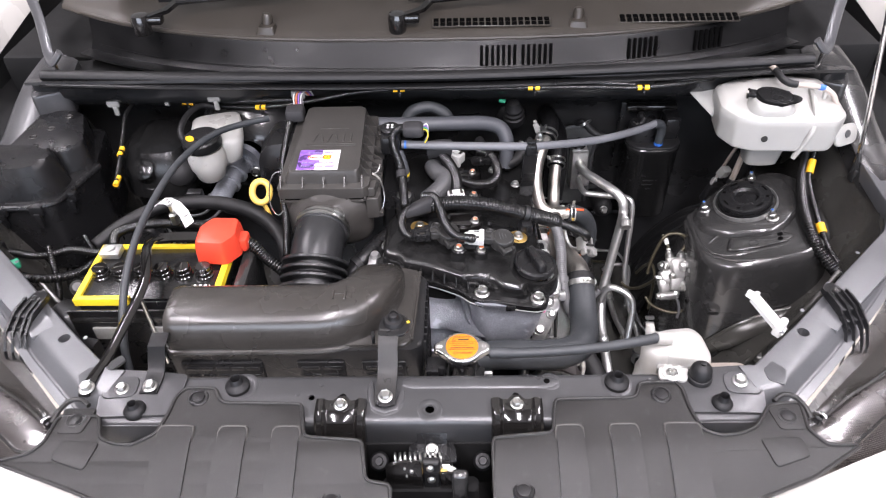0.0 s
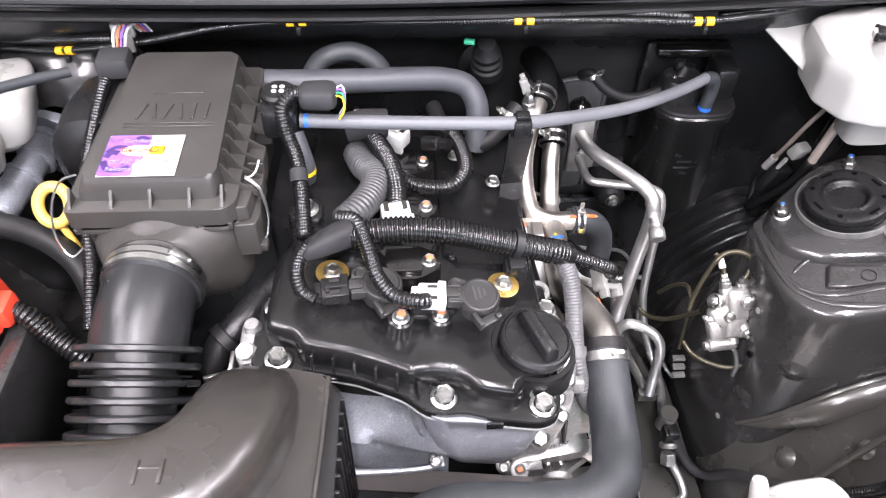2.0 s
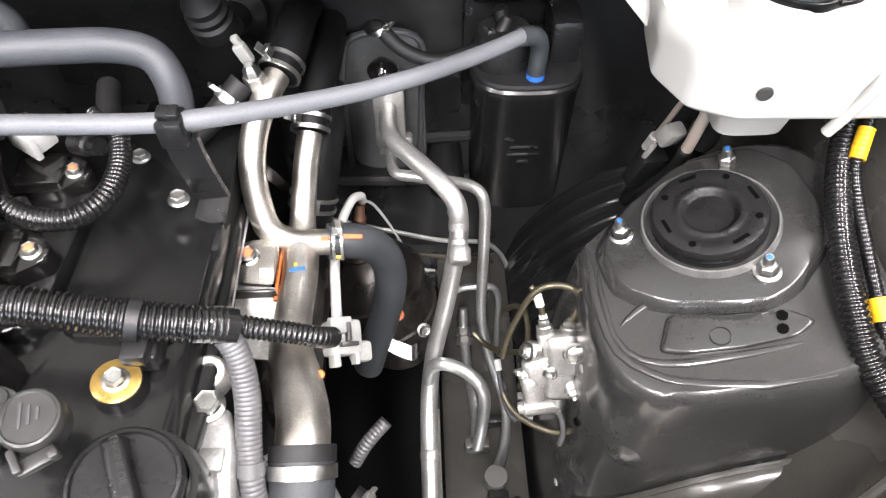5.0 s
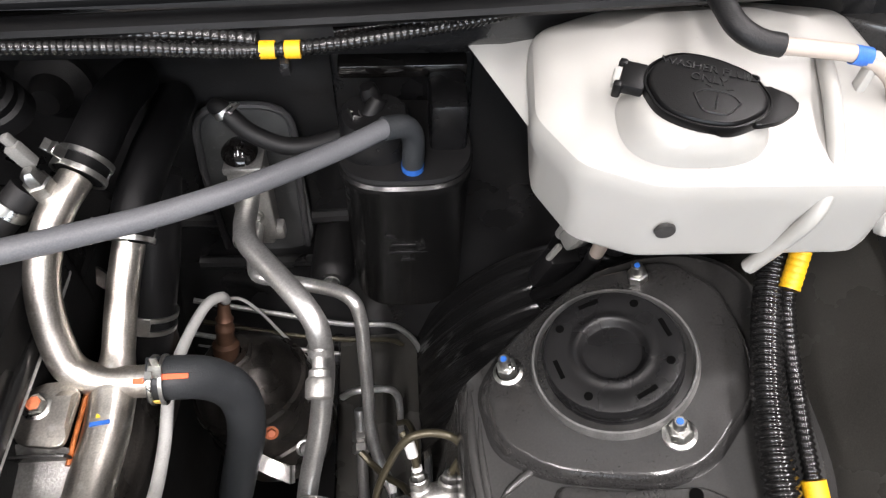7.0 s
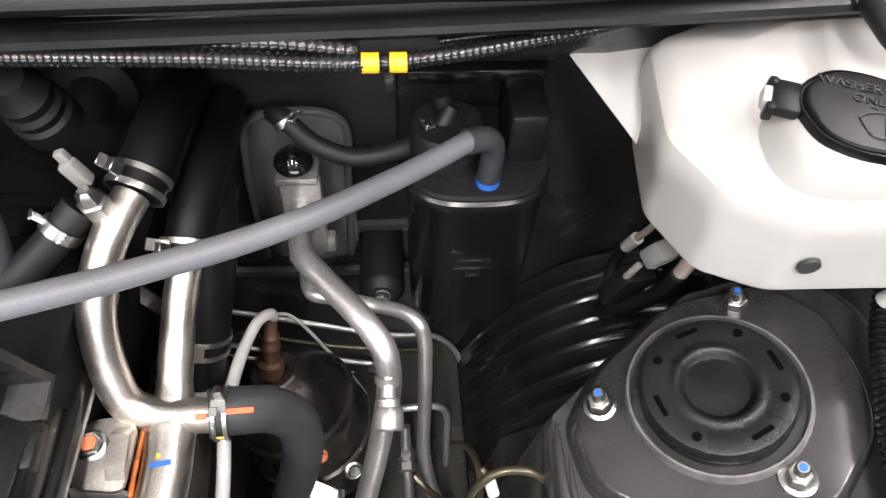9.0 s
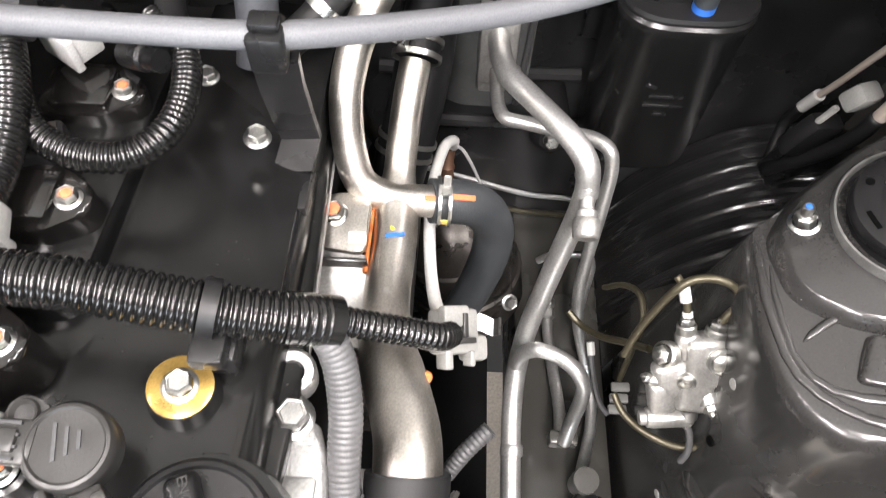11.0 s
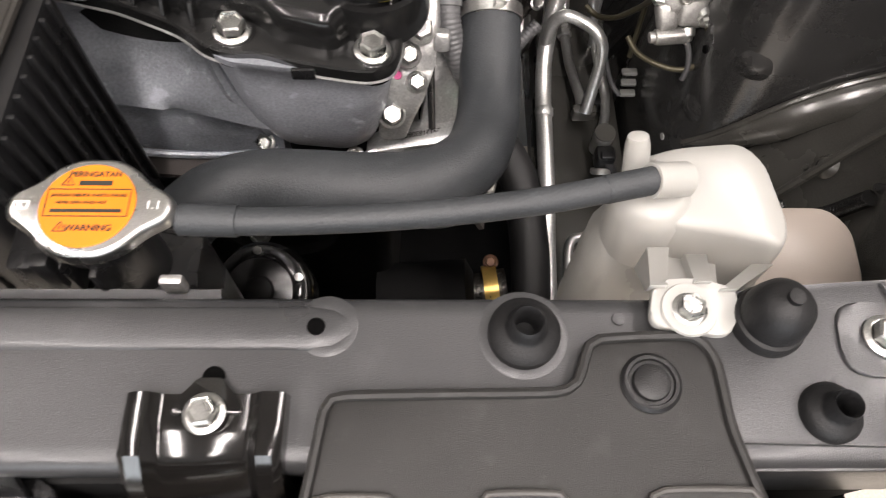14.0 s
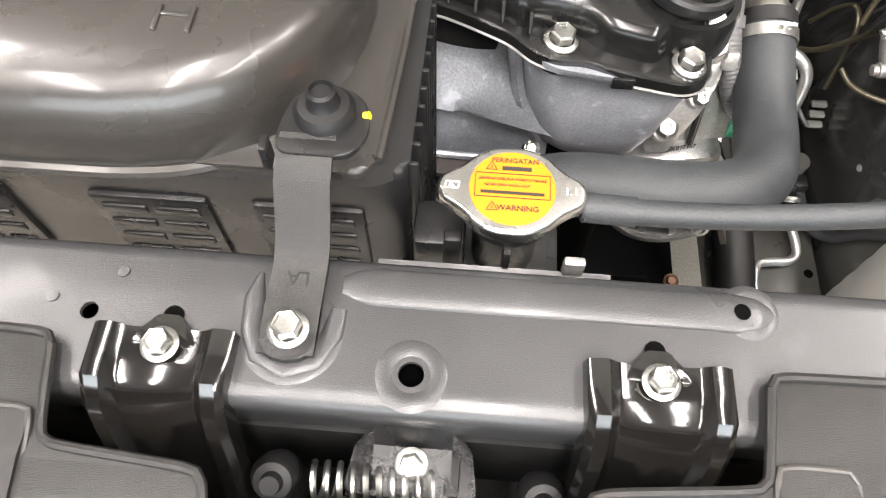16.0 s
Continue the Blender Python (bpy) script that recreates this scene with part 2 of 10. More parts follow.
LAMP = lamp_glass()
# Near black with little sheen: shade of the bay's depths is in the colour.
DEEPSHADE = material("painted_shade_black", (0.006, 0.006, 0.006), 0.7, 0.0, 0.3, 15, 0.4, 500, spec=0.2)
FLOOR = material("beige_floor_tile", (0.55, 0.50, 0.43), 0.3, 0.0, 0.06, 2, 0.1, 200)
CEIL = material("white_ceiling_paint", (0.16, 0.16, 0.16), 0.7, 0.0, 0.03, 1, 0.2, 200)
WALLM = material("white_wall_paint", (0.18, 0.178, 0.175), 0.7, 0.0, 0.03, 1, 0.2, 200)
GLASS = material("dark_window_glass", (0.02, 0.022, 0.024), 0.06, 0.0, 0.1, 3, 0.0, 200, coat=0.5)


# ---- building helpers ----
ORIGIN = {}


def mesh_from(name, bm, mat, origin=(0, 0, 0), sharp=38):
    bmesh.ops.translate(bm, verts=bm.verts, vec=-Vector(origin))
    bmesh.ops.recalc_face_normals(bm, faces=bm.faces)
    me = bpy.data.meshes.new(name)
    bm.to_mesh(me)
    bm.free()
    me.polygons.foreach_set("use_smooth", [True] * len(me.polygons))
    me.set_sharp_from_angle(angle=radians(sharp))
    me.materials.append(mat)
    return me


def thing(name, loc, label, category, group="", kind=""):
    ob = new(name)
    ob.empty_display_size = 0.02
    ob.location = loc
    ORIGIN[ob] = Vector(loc)
    return tagged(ob, label, category, group, kind)


def part(name, bm, mat, parent, label="", sharp=38):
    o = ORIGIN[parent]
    if name in ("conduit", "trunk", "branch", "lead", "cable", "loop", "breather", "stub", "down_lead"):
        sharp = 120
    ob = new(name, mesh_from(name, bm, mat, o, sharp))
    ob.parent = parent
    ORIGIN[ob] = o
    return tagged(ob, label) if label else ob


def solid(name, bm, mat, label, category, group="", kind="", sharp=38):
    lo = [min(v.co[i] for v in bm.verts) for i in range(3)]
    hi = [max(v.co[i] for v in bm.verts) for i in range(3)]
    o = Vector(((lo[0] + hi[0]) / 2, (lo[1] + hi[1]) / 2, lo[2]))
    ob = new(name, mesh_from(name, bm, mat, o, sharp))
    ob.location = o
    ORIGIN[ob] = o
    return tagged(ob, label, category, group, kind)


def frame_z(d, up=(0, 0, 1)):
    """A turn whose z axis points along d."""
    z = Vector(d).normalized()
    x = Vector(up).cross(z)
    if x.length < 1e-4:
        x = Vector((1, 0, 0))
    x.normalize()
    y = z.cross(x)
    return Matrix((x, y, z)).transposed().to_4x4()


def at(p, d=(0, 0, 1), spin=0):
    return Matrix.Translation(p) @ frame_z(d) @ Matrix.Rotation(radians(spin), 4, "Z")


def join(*bms):
    out = bms[0]
    for b in bms[1:]:
        me = bpy.data.meshes.new("t")
        b.to_mesh(me)
        out.from_mesh(me)
        bpy.data.meshes.remove(me)
        b.free()
    return out


def move(bm, m):
    bmesh.ops.transform(bm, matrix=m, verts=bm.verts)
    return bm


def box(c, s, bevel=0.0, seg=2, rot=None, taper=1.0):
    """A box with centre c and size s; taper scales its top."""
    bm = bmesh.new()
    bmesh.ops.create_cube(bm, size=1)
    for v in bm.verts:
        k = taper if v.co.z > 0 else 1
        v.co = Vector((v.co.x * s[0] * k, v.co.y * s[1] * k, v.co.z * s[2]))
    if bevel:
        bmesh.ops.bevel(bm, geom=bm.edges[:], offset=bevel, segments=seg, affect="EDGES", profile=0.5)
    if rot:
        move(bm, pose(0, 0, 0, *rot))
    return move(bm, Matrix.Translation(c))


def rounded(poly, r, n=4):
    """A polygon with its corners rounded."""
    out = []
    k = len(poly)
    for i in range(k):
        p, a, b = Vector(poly[i]), Vector(poly[i - 1]), Vector(poly[(i + 1) % k])
        da, db = (a - p), (b - p)
        q = min(r, da.length * 0.45, db.length * 0.45)
        s, e = p + da.normalized() * q, p + db.normalized() * q
        for j in range(n + 1):
            t = j / n
            out.append(tuple(s * (1 - t) ** 2 + p * 2 * t * (1 - t) + e * t * t))
    return out


def prism(poly, z0, z1, bevel=0.0, seg=3, r=0.0, inset=0.0):
    """A polygon pulled up from z0 to z1; the top edge is bevelled, and the top may be set in."""
    if r:
        poly = rounded(poly, r)
    bm = bmesh.new()
    lo = [bm.verts.new((p[0], p[1], z0)) for p in poly]
    cx, cy = sum(p[0] for p in poly) / len(poly), sum(p[1] for p in poly) / len(poly)
    hi = []
    for p in poly:
        d = Vector((p[0] - cx, p[1] - cy))
        k = max(0, 1 - inset / max(d.length, 1e-6))
        hi.append(bm.verts.new((cx + d.x * k, cy + d.y * k, z1)))
    bm.faces.new(lo[::-1])
    top = bm.faces.new(hi)
    for i in range(len(poly)):
        j = (i + 1) % len(poly)
        bm.faces.new((lo[i], lo[j], hi[j], hi[i]))
    if bevel:
        bmesh.ops.bevel(bm, geom=top.edges[:], offset=bevel, segments=seg, affect="EDGES", profile=0.5)
    return bm


def lathe(profile, m=Matrix(), seg=24):
    """A profile of (radius, height) turned round z."""
    bm = bmesh.new()
    rings = []
    for r, z in profile:
        if r < 1e-6:
            rings.append([bm.verts.new((0, 0, z))])
        else:
            rings.append([bm.verts.new((r * math.cos(2 * math.pi * i / seg), r * math.sin(2 * math.pi * i / seg), z)) for i in range(seg)])
    for a, b in zip(rings, rings[1:]):
        for i in range(seg):
            j = (i + 1) % seg
            if len(a) == 1 and len(b) == 1:
                continue
            if len(a) == 1:
                bm.faces.new((a[0], b[i], b[j]))
            elif len(b) == 1:
                bm.faces.new((a[i], a[j], b[0]))
            else:
                bm.faces.new((a[i], a[j], b[j], b[i]))
    return move(bm, m)


def spline(pts, step=0.006):
    """Even points on a smooth curve through pts."""
    P = [Vector(p) for p in pts]
    if len(P) == 2:
        n = max(2, int((P[1] - P[0]).length / step))
        return [P[0].lerp(P[1], i / n) for i in range(n + 1)]
    P = [P[0] * 2 - P[1]] + P + [P[-1] * 2 - P[-2]]
    dense = []
    for i in range(1, len(P) - 2):
        p0, p1, p2, p3 = P[i - 1:i + 3]
        t1 = max((p1 - p0).length, 1e-5) ** 0.5
        t2 = t1 + max((p2 - p1).length, 1e-5) ** 0.5
        t3 = t2 + max((p3 - p2).length, 1e-5) ** 0.5
        for k in range(24):
            t = t1 + (t2 - t1) * k / 24
            a1 = p0 * ((t1 - t) / t1) + p1 * (t / t1)
            a2 = p1 * ((t2 - t) / (t2 - t1)) + p2 * ((t - t1) / (t2 - t1))
            a3 = p2 * ((t3 - t) / (t3 - t2)) + p3 * ((t - t2) / (t3 - t2))
            b1 = a1 * ((t2 - t) / t2) + a2 * (t / t2)
            b2 = a2 * ((t3 - t) / (t3 - t1)) + a3 * ((t - t1) / (t3 - t1))
            dense.append(b1 * ((t2 - t) / (t2 - t1)) + b2 * ((t - t1) / (t2 - t1)))
    dense.append(P[-2])
    out, carry = [dense[0]], 0.0
    for a, b in zip(dense, dense[1:]):
        d = (b - a).length
        while carry + d >= step and d > 0:
            a = a.lerp(b, (step - carry) / d)
            out.append(a)
            d, carry = (b - a).length, 0.0
        carry += d
    if (out[-1] - dense[-1]).length > step * 0.3:
        out.append(dense[-1])
    else:
        out[-1] = dense[-1]
    return out


def tube(pts, r, seg=14, step=0.006, flat=1.0, radii=None, cap=True):
    """A tube along a smooth curve; radii(s, length) may give the radius along it; flat squashes it."""
    P = spline(pts, step)
    bm = bmesh.new()
    rings, prev, s = [], None, 0.0
    total = sum((b - a).length for a, b in zip(P, P[1:]))
    for i, p in enumerate(P):
        d = (P[min(i + 1, len(P) - 1)] - P[max(i - 1, 0)]).normalized()
        if prev is None:
            x = Vector((0, 0, 1)).cross(d)
            if x.length < 1e-3:
                x = Vector((1, 0, 0))
        else:
            x = prev - d * prev.dot(d)
        x.normalize()
        prev = x
        y = d.cross(x)
        if i:
            s += (p - P[i - 1]).length
        rr = radii(s, total) if radii else r
        rings.append([bm.verts.new(p + x * (rr * math.cos(2 * math.pi * k / seg)) + y * (rr * flat * math.sin(2 * math.pi * k / seg))) for k in range(seg)])
    for a, b in zip(rings, rings[1:]):
        for k in range(seg):
            bm.faces.new((a[k], a[(k + 1) % seg], b[(k + 1) % seg], b[k]))
    if cap:
        bm.faces.new(rings[0][::-1])
        bm.faces.new(rings[-1])
    return bm


def corrugated(pts, r, pitch=0.0042, depth=0.14, seg=14):
    """A ribbed conduit."""
    return tube(pts, r, seg, pitch / 6, radii=lambda s, n: r * (1 - depth * (0.5 - 0.5 * math.cos(2 * math.pi * s / pitch)) ** 2))


def loft(sections, cap=True):
    """A skin over closed sections of equal length."""
    bm = bmesh.new()
    rings = [[bm.verts.new(p) for p in sec] for sec in sections]
    n = len(rings[0])
    for a, b in zip(rings, rings[1:]):
        for k in range(n):
            bm.faces.new((a[k], a[(k + 1) % n], b[(k + 1) % n], b[k]))
    if cap:
        bm.faces.new(rings[0][::-1])
        bm.faces.new(rings[-1])
    return bm


def superellipse(c, u, v, a, b, e=4.0, n=40):
    """A rounded section round c with half sizes a along u and b along v."""
    c, u, v = Vector(c), Vector(u), Vector(v)
    out = []
    for k in range(n):
        t = 2 * math.pi * k / n
        ct, st = math.cos(t), math.sin(t)
        out.append(c + u * (a * math.copysign(abs(ct) ** (2 / e), ct)) + v * (b * math.copysign(abs(st) ** (2 / e), st)))
    return out


def strap(pts, width, thick, side):
    """A flat strip bent through pts, with its width along side."""
    side = Vector(side).normalized() * (width / 2)
    P = [Vector(p) for p in pts]
    secs = []
    for i, p in enumerate(P):
        d = (P[min(i + 1, len(P) - 1)] - P[max(i - 1, 0)]).normalized()
        nrm = d.cross(side).normalized() * (thick / 2)
        secs.append([p + side + nrm, p - side + nrm, p - side - nrm, p + side - nrm])
    bm = loft(secs)
    return bm


def cut(ob, *cutters):
    """Openings cut through a mesh."""
    for c in cutters:
        me = bpy.data.meshes.new("cutter")
        bmesh.ops.translate(c, verts=c.verts, vec=-ORIGIN[ob])
        bmesh.ops.recalc_face_normals(c, faces=c.faces)
        c.to_mesh(me)
        c.free()
        tool = new("cutter", me)
        tool.matrix_world = Matrix.Translation(ORIGIN[ob])
        mod = ob.modifiers.new("cut", "BOOLEAN")
        mod.object, mod.operation, mod.solver = tool, "DIFFERENCE", "EXACT"
        bpy.context.view_layer.update()
        dg = bpy.context.evaluated_depsgraph_get()
        done = bpy.data.meshes.new_from_object(ob.evaluated_get(dg))
        ob.modifiers.clear()
        ob.data = done
        bpy.data.objects.remove(tool)
    return ob


def rod(a, b, r, seg=14):
    return tube([a, b], r, seg, step=(Vector(b) - Vector(a)).length)


def bolt(p, parent, d=(0, 0, 1), size=1.0, mat=None, washer=0.0, label="", spin=15, washer_mat=None):
    """A flanged hexagon bolt, as a part of what it holds."""
    m = at(p, d, spin) @ Matrix.Scale(size, 4)
    head = lathe([(0, 0), (0.0088, 0), (0.009, 0.0012), (0.0075, 0.0022), (0.0066, 0.0024), (0.0066, 0.0024)], seg=24)
    hexa = lathe([(0.0066, 0.0020), (0.0067, 0.0068), (0.0058, 0.0078), (0.0052, 0.0076), (0.0046, 0.0066), (0, 0.0066)], seg=6)
    ob = part("bolt", move(join(head, hexa), m), mat or STEEL, parent, label, sharp=30)
    if washer:
        part("washer", lathe([(0, -0.003), (washer, -0.003), (washer, 0.0), (washer - 0.002, 0.001), (0, 0.001)], at(p, d)), washer_mat or GOLD, parent)
    return ob


def ring_clamp(parent, p, d, r, width=0.008, ears=True, mat=None, spin=0):
    """A spring hose clamp with two ears."""
    m = at(p, d, spin)
    bm = lathe([(r, -width / 2), (r + 0.0014, -width / 2), (r + 0.0014, width / 2), (r, width / 2), (r, -width / 2)], m, 28)
    if ears:
        bm = join(bm, move(box((r + 0.004, 0.004, 0.001), (0.008, 0.0014, width * 0.5), 0.0004, 1), m), move(box((r + 0.004, -0.005, -0.001), (0.008, 0.0014, width * 0.5), 0.0004, 1), m),
                  move(box((r + 0.0085, 0.0, 0.0), (0.0014, 0.014, width * 0.35), 0.0004, 1), m))
    return part("hose_clamp", bm, mat or STEEL, parent)


def spring_clamp(parent, p, d, r, width=0.011, spin=0):
    """A wide spring hose clamp: two bands, a cross bar and two upright ears."""
    m = at(p, d, spin)
    ring = lambda z, w: lathe([(r, z - w / 2), (r + 0.0016, z - w / 2), (r + 0.0016, z + w / 2), (r, z + w / 2), (r, z - w / 2)], m, 30)
    b = join(ring(-width * 0.38, width * 0.26), ring(width * 0.38, width * 0.26))
    b = join(b, *[move(box((r * math.cos(a) + 0.0008, r * math.sin(a), 0), (0.0018, r * 0.55, width), 0.0004, 1), m) for a in (0.0,)])
    b = join(b, move(box((r + 0.006, r * 0.30, -width * 0.1), (0.012, 0.0016, width * 0.55), 0.0004, 1, (0, 0, 14)), m), move(box((r + 0.006, -r * 0.30, width * 0.1), (0.012, 0.0016, width * 0.55), 0.0004, 1, (0, 0, -14)), m), move(box((r + 0.0115, r * 0.34, -width * 0.1), (0.0016, 0.006, width * 0.55), 0.0004, 1), m))
    b = join(b, move(box((-r - 0.001, 0, 0), (0.0018, r * 0.5, width), 0.0004, 1), m))
    return part("hose_clamp", b, STEEL, parent)


def text_on(words, size, m, mat, parent, thick=0.0003, align="CENTER"):
    """Raised or printed writing."""
    cu = bpy.data.curves.new("writing", "FONT")
    cu.body, cu.size, cu.extrude, cu.align_x, cu.align_y = words, size, thick, align, "CENTER"
    cu.offset = size * 0.018 if thick <= 0.0001 else 0.0
    tmp = new("writing", cu)
    bpy.context.view_layer.update()
    me = bpy.data.meshes.new_from_object(tmp.evaluated_get(bpy.context.evaluated_depsgraph_get()))
    bpy.data.objects.remove(tmp)
    bm = bmesh.new()
    bm.from_mesh(me)
    return part("writing", move(bm, m), mat, parent)


# ---- the room round the car ----
def room():
    solid("floor", box((0, 0, -0.05), (9, 9, 0.1)), FLOOR, "beige tiled showroom floor", "floor", kind="structure")
    solid("ceiling", box((0, 0, 3.45), (9, 9, 0.1)), CEIL, "white painted ceiling", "ceiling", kind="structure")
    for n, c, s in (("wall_north", (0, 4.55, 1.7), (9.2, 0.1, 3.4)), ("wall_east", (4.55, 0, 1.7), (0.1, 9, 3.4)), ("wall_west", (-4.55, 0, 1.7), (0.1, 9, 3.4))):
        solid(n, box(c, s), WALLM, "plain white painted showroom wall", "wall", kind="structure")


    # shop window towards the street, in the wall in front of the car
    for c, w in (((0, -4.55, 0.2), (9.2, 0.1, 0.4)), ((0, -4.55, 3.1), (9.2, 0.1, 0.6)), ((-3.95, -4.55, 1.6), (1.3, 0.1, 2.4)), ((3.95, -4.55, 1.6), (1.3, 0.1, 2.4))):
        solid("wall_south", box(c, w), WALLM, "plain white painted showroom wall", "wall", kind="structure")
    wf = thing("window_1", (0, -4.55, 0.4), "wide daylit showroom window with white frame", "window", kind="structure")
    for x in (-3.27, -1.1, 1.1, 3.27):
        part("mullion", box((x, -4.53, 1.6), (0.06, 0.08, 2.4), 0.006), WALLM, wf)
    for z in (0.43, 2.77):
        part("window_frame", box((0, -4.525, z), (6.6, 0.08, 0.06), 0.006), WALLM, wf)
    day = bpy.data.lights.new("window_light", "AREA")
    day.shape, day.size, day.size_y, day.energy, day.color = "RECTANGLE", 6.4, 2.2, 400, (0.86, 0.93, 1.0)
    ob = new("daylight", day)
    ob.matrix_world = pose(0, -4.62, 1.6, 90, 0, 0)


def ceiling_lamp(x, y, w, d, power):
    t = thing("ceiling_light", (x, y, 3.4), "white framed fluorescent ceiling light panel", "lamp", "ceiling lights")
    part("frame", join(box((x - w / 2 - 0.02, y, 3.38), (0.04, d + 0.08, 0.05), 0.004), box((x + w / 2 + 0.02, y, 3.38), (0.04, d + 0.08, 0.05), 0.004),
                       box((x, y - d / 2 - 0.02, 3.38), (w, 0.04, 0.05), 0.004), box((x, y + d / 2 + 0.02, 3.38), (w, 0.04, 0.05), 0.004)), WALLM, t)
    la = bpy.data.lights.new("ceiling_light", "AREA")
    la.shape, la.size, la.size_y, la.energy = "RECTANGLE", w, d, power
    la.color = (1.0, 0.945, 0.93)
    lo = new("lamp", la)
    lo.location = (0, 0, -0.04)
    lo.parent = t


room()
for lx, ly, w, d, p in ((-1.5, -1.0, 0.30, 2.4, 150), (0.15, -0.9, 0.30, 2.6, 200), (1.8, -1.0, 0.30, 2.4, 150), (-2.0, 1.6, 0.30, 2.0, 135), (2.0, 1.6, 0.30, 2.0, 135), (0.0, 2.9, 2.0, 0.30, 80)):
    ceiling_lamp(lx, ly, w, d, p)


# ---- body shell round the engine ----
def extrude_x(profile, x0, x1, thick=0.004, bow=None, n=1):
    """A sheet with a profile of (y, z), pulled from x0 to x1; bow(x) moves it back along y."""
    k = n + 1
    secs = []
    for i in range(k):
        x = x0 + (x1 - x0) * i / n
        b = bow(x) if bow else 0
        up = [Vector((x, y + b, z)) for y, z in profile]
        dn = []
        for j, (y, z) in enumerate(profile):
            y0, z0 = profile[max(j - 1, 0)]
            y1, z1 = profile[min(j + 1, len(profile) - 1)]
            d = Vector((y1 - y0, z1 - z0)).normalized()
            dn.append(Vector((x, y + b + d.y * thick, z - d.x * thick)))
        secs.append(up + dn[::-1])
    return loft(secs)


def firewall():
    prof = [(1.325, 1.072), (1.345, 1.07), (1.35, 1.03), (1.375, 1.0), (1.42, 0.975), (1.475, 0.935), (1.487, 0.9), (1.49, 0.6), (1.46, 0.45), (1.40, 0.3), (1.36, 0.12)]
    prof = [(y + 0.006, z) for y, z in prof][::-1]
    ob = solid("wall_firewall", extrude_x(prof, -0.80, 0.80, 0.006), BLACKP, "satin black painted steel engine bay firewall", "firewall", kind="structure")
    t = thing("firewall_pressings", (0.0, 1.49, 0.6), "stamped ridges and studs on the black firewall", "firewall", kind="structure")
    for z, x0, x1 in ((0.70, 0.20, 0.42), (0.62, 0.22, 0.46), (0.955, -0.1, 0.12)):
        part("bead", tube([(x0, 1.488, z), ((x0 + x1) / 2, 1.488, z - 0.004), (x1, 1.488, z)], 0.008, 8, 0.02), BLACKP, t)
    # lined plate round the air conditioning pipes
    part("gasket_plate", move(prism(rounded([(-0.045, -0.11), (0.05, -0.11), (0.05, 0.105), (-0.045, 0.105)], 0.03), 0, 0.006, 0.003), Matrix.Translation((0.312, 1.486, 0.762)) @ pose(0, 0, 0, 90)), FELT, t, "felt-lined grey plate")
    part("gasket_rim", tube([(0.262, 1.479, 0.66), (0.266, 1.479, 0.80), (0.276, 1.479, 0.855), (0.295, 1.479, 0.868), (0.345, 1.479, 0.868), (0.359, 1.479, 0.855), (0.358, 1.479, 0.78), (0.353, 1.479, 0.66)], 0.004, 8, 0.01), CONDUITG, t)
    bolt((0.386, 1.404, 0.69), t, (0, -1, 0.25), 1.2)
    part("grommet", lathe([(0, 0.004), (0.013, 0.006), (0.02, 0.0), (0.023, -0.006), (0.023, -0.09)], at((0.386, 1.407, 0.69), (0, -1, 0.25))), RUBBER, t)
    part("grommet", lathe([(0, 0.03), (0.012, 0.03), (0.016, 0.022), (0.018, 0.012), (0.032, 0.004), (0.034, -0.004)], at((0.165, 1.478, 0.9), (0, -1, 0.15))), RUBBER, t)
    return ob


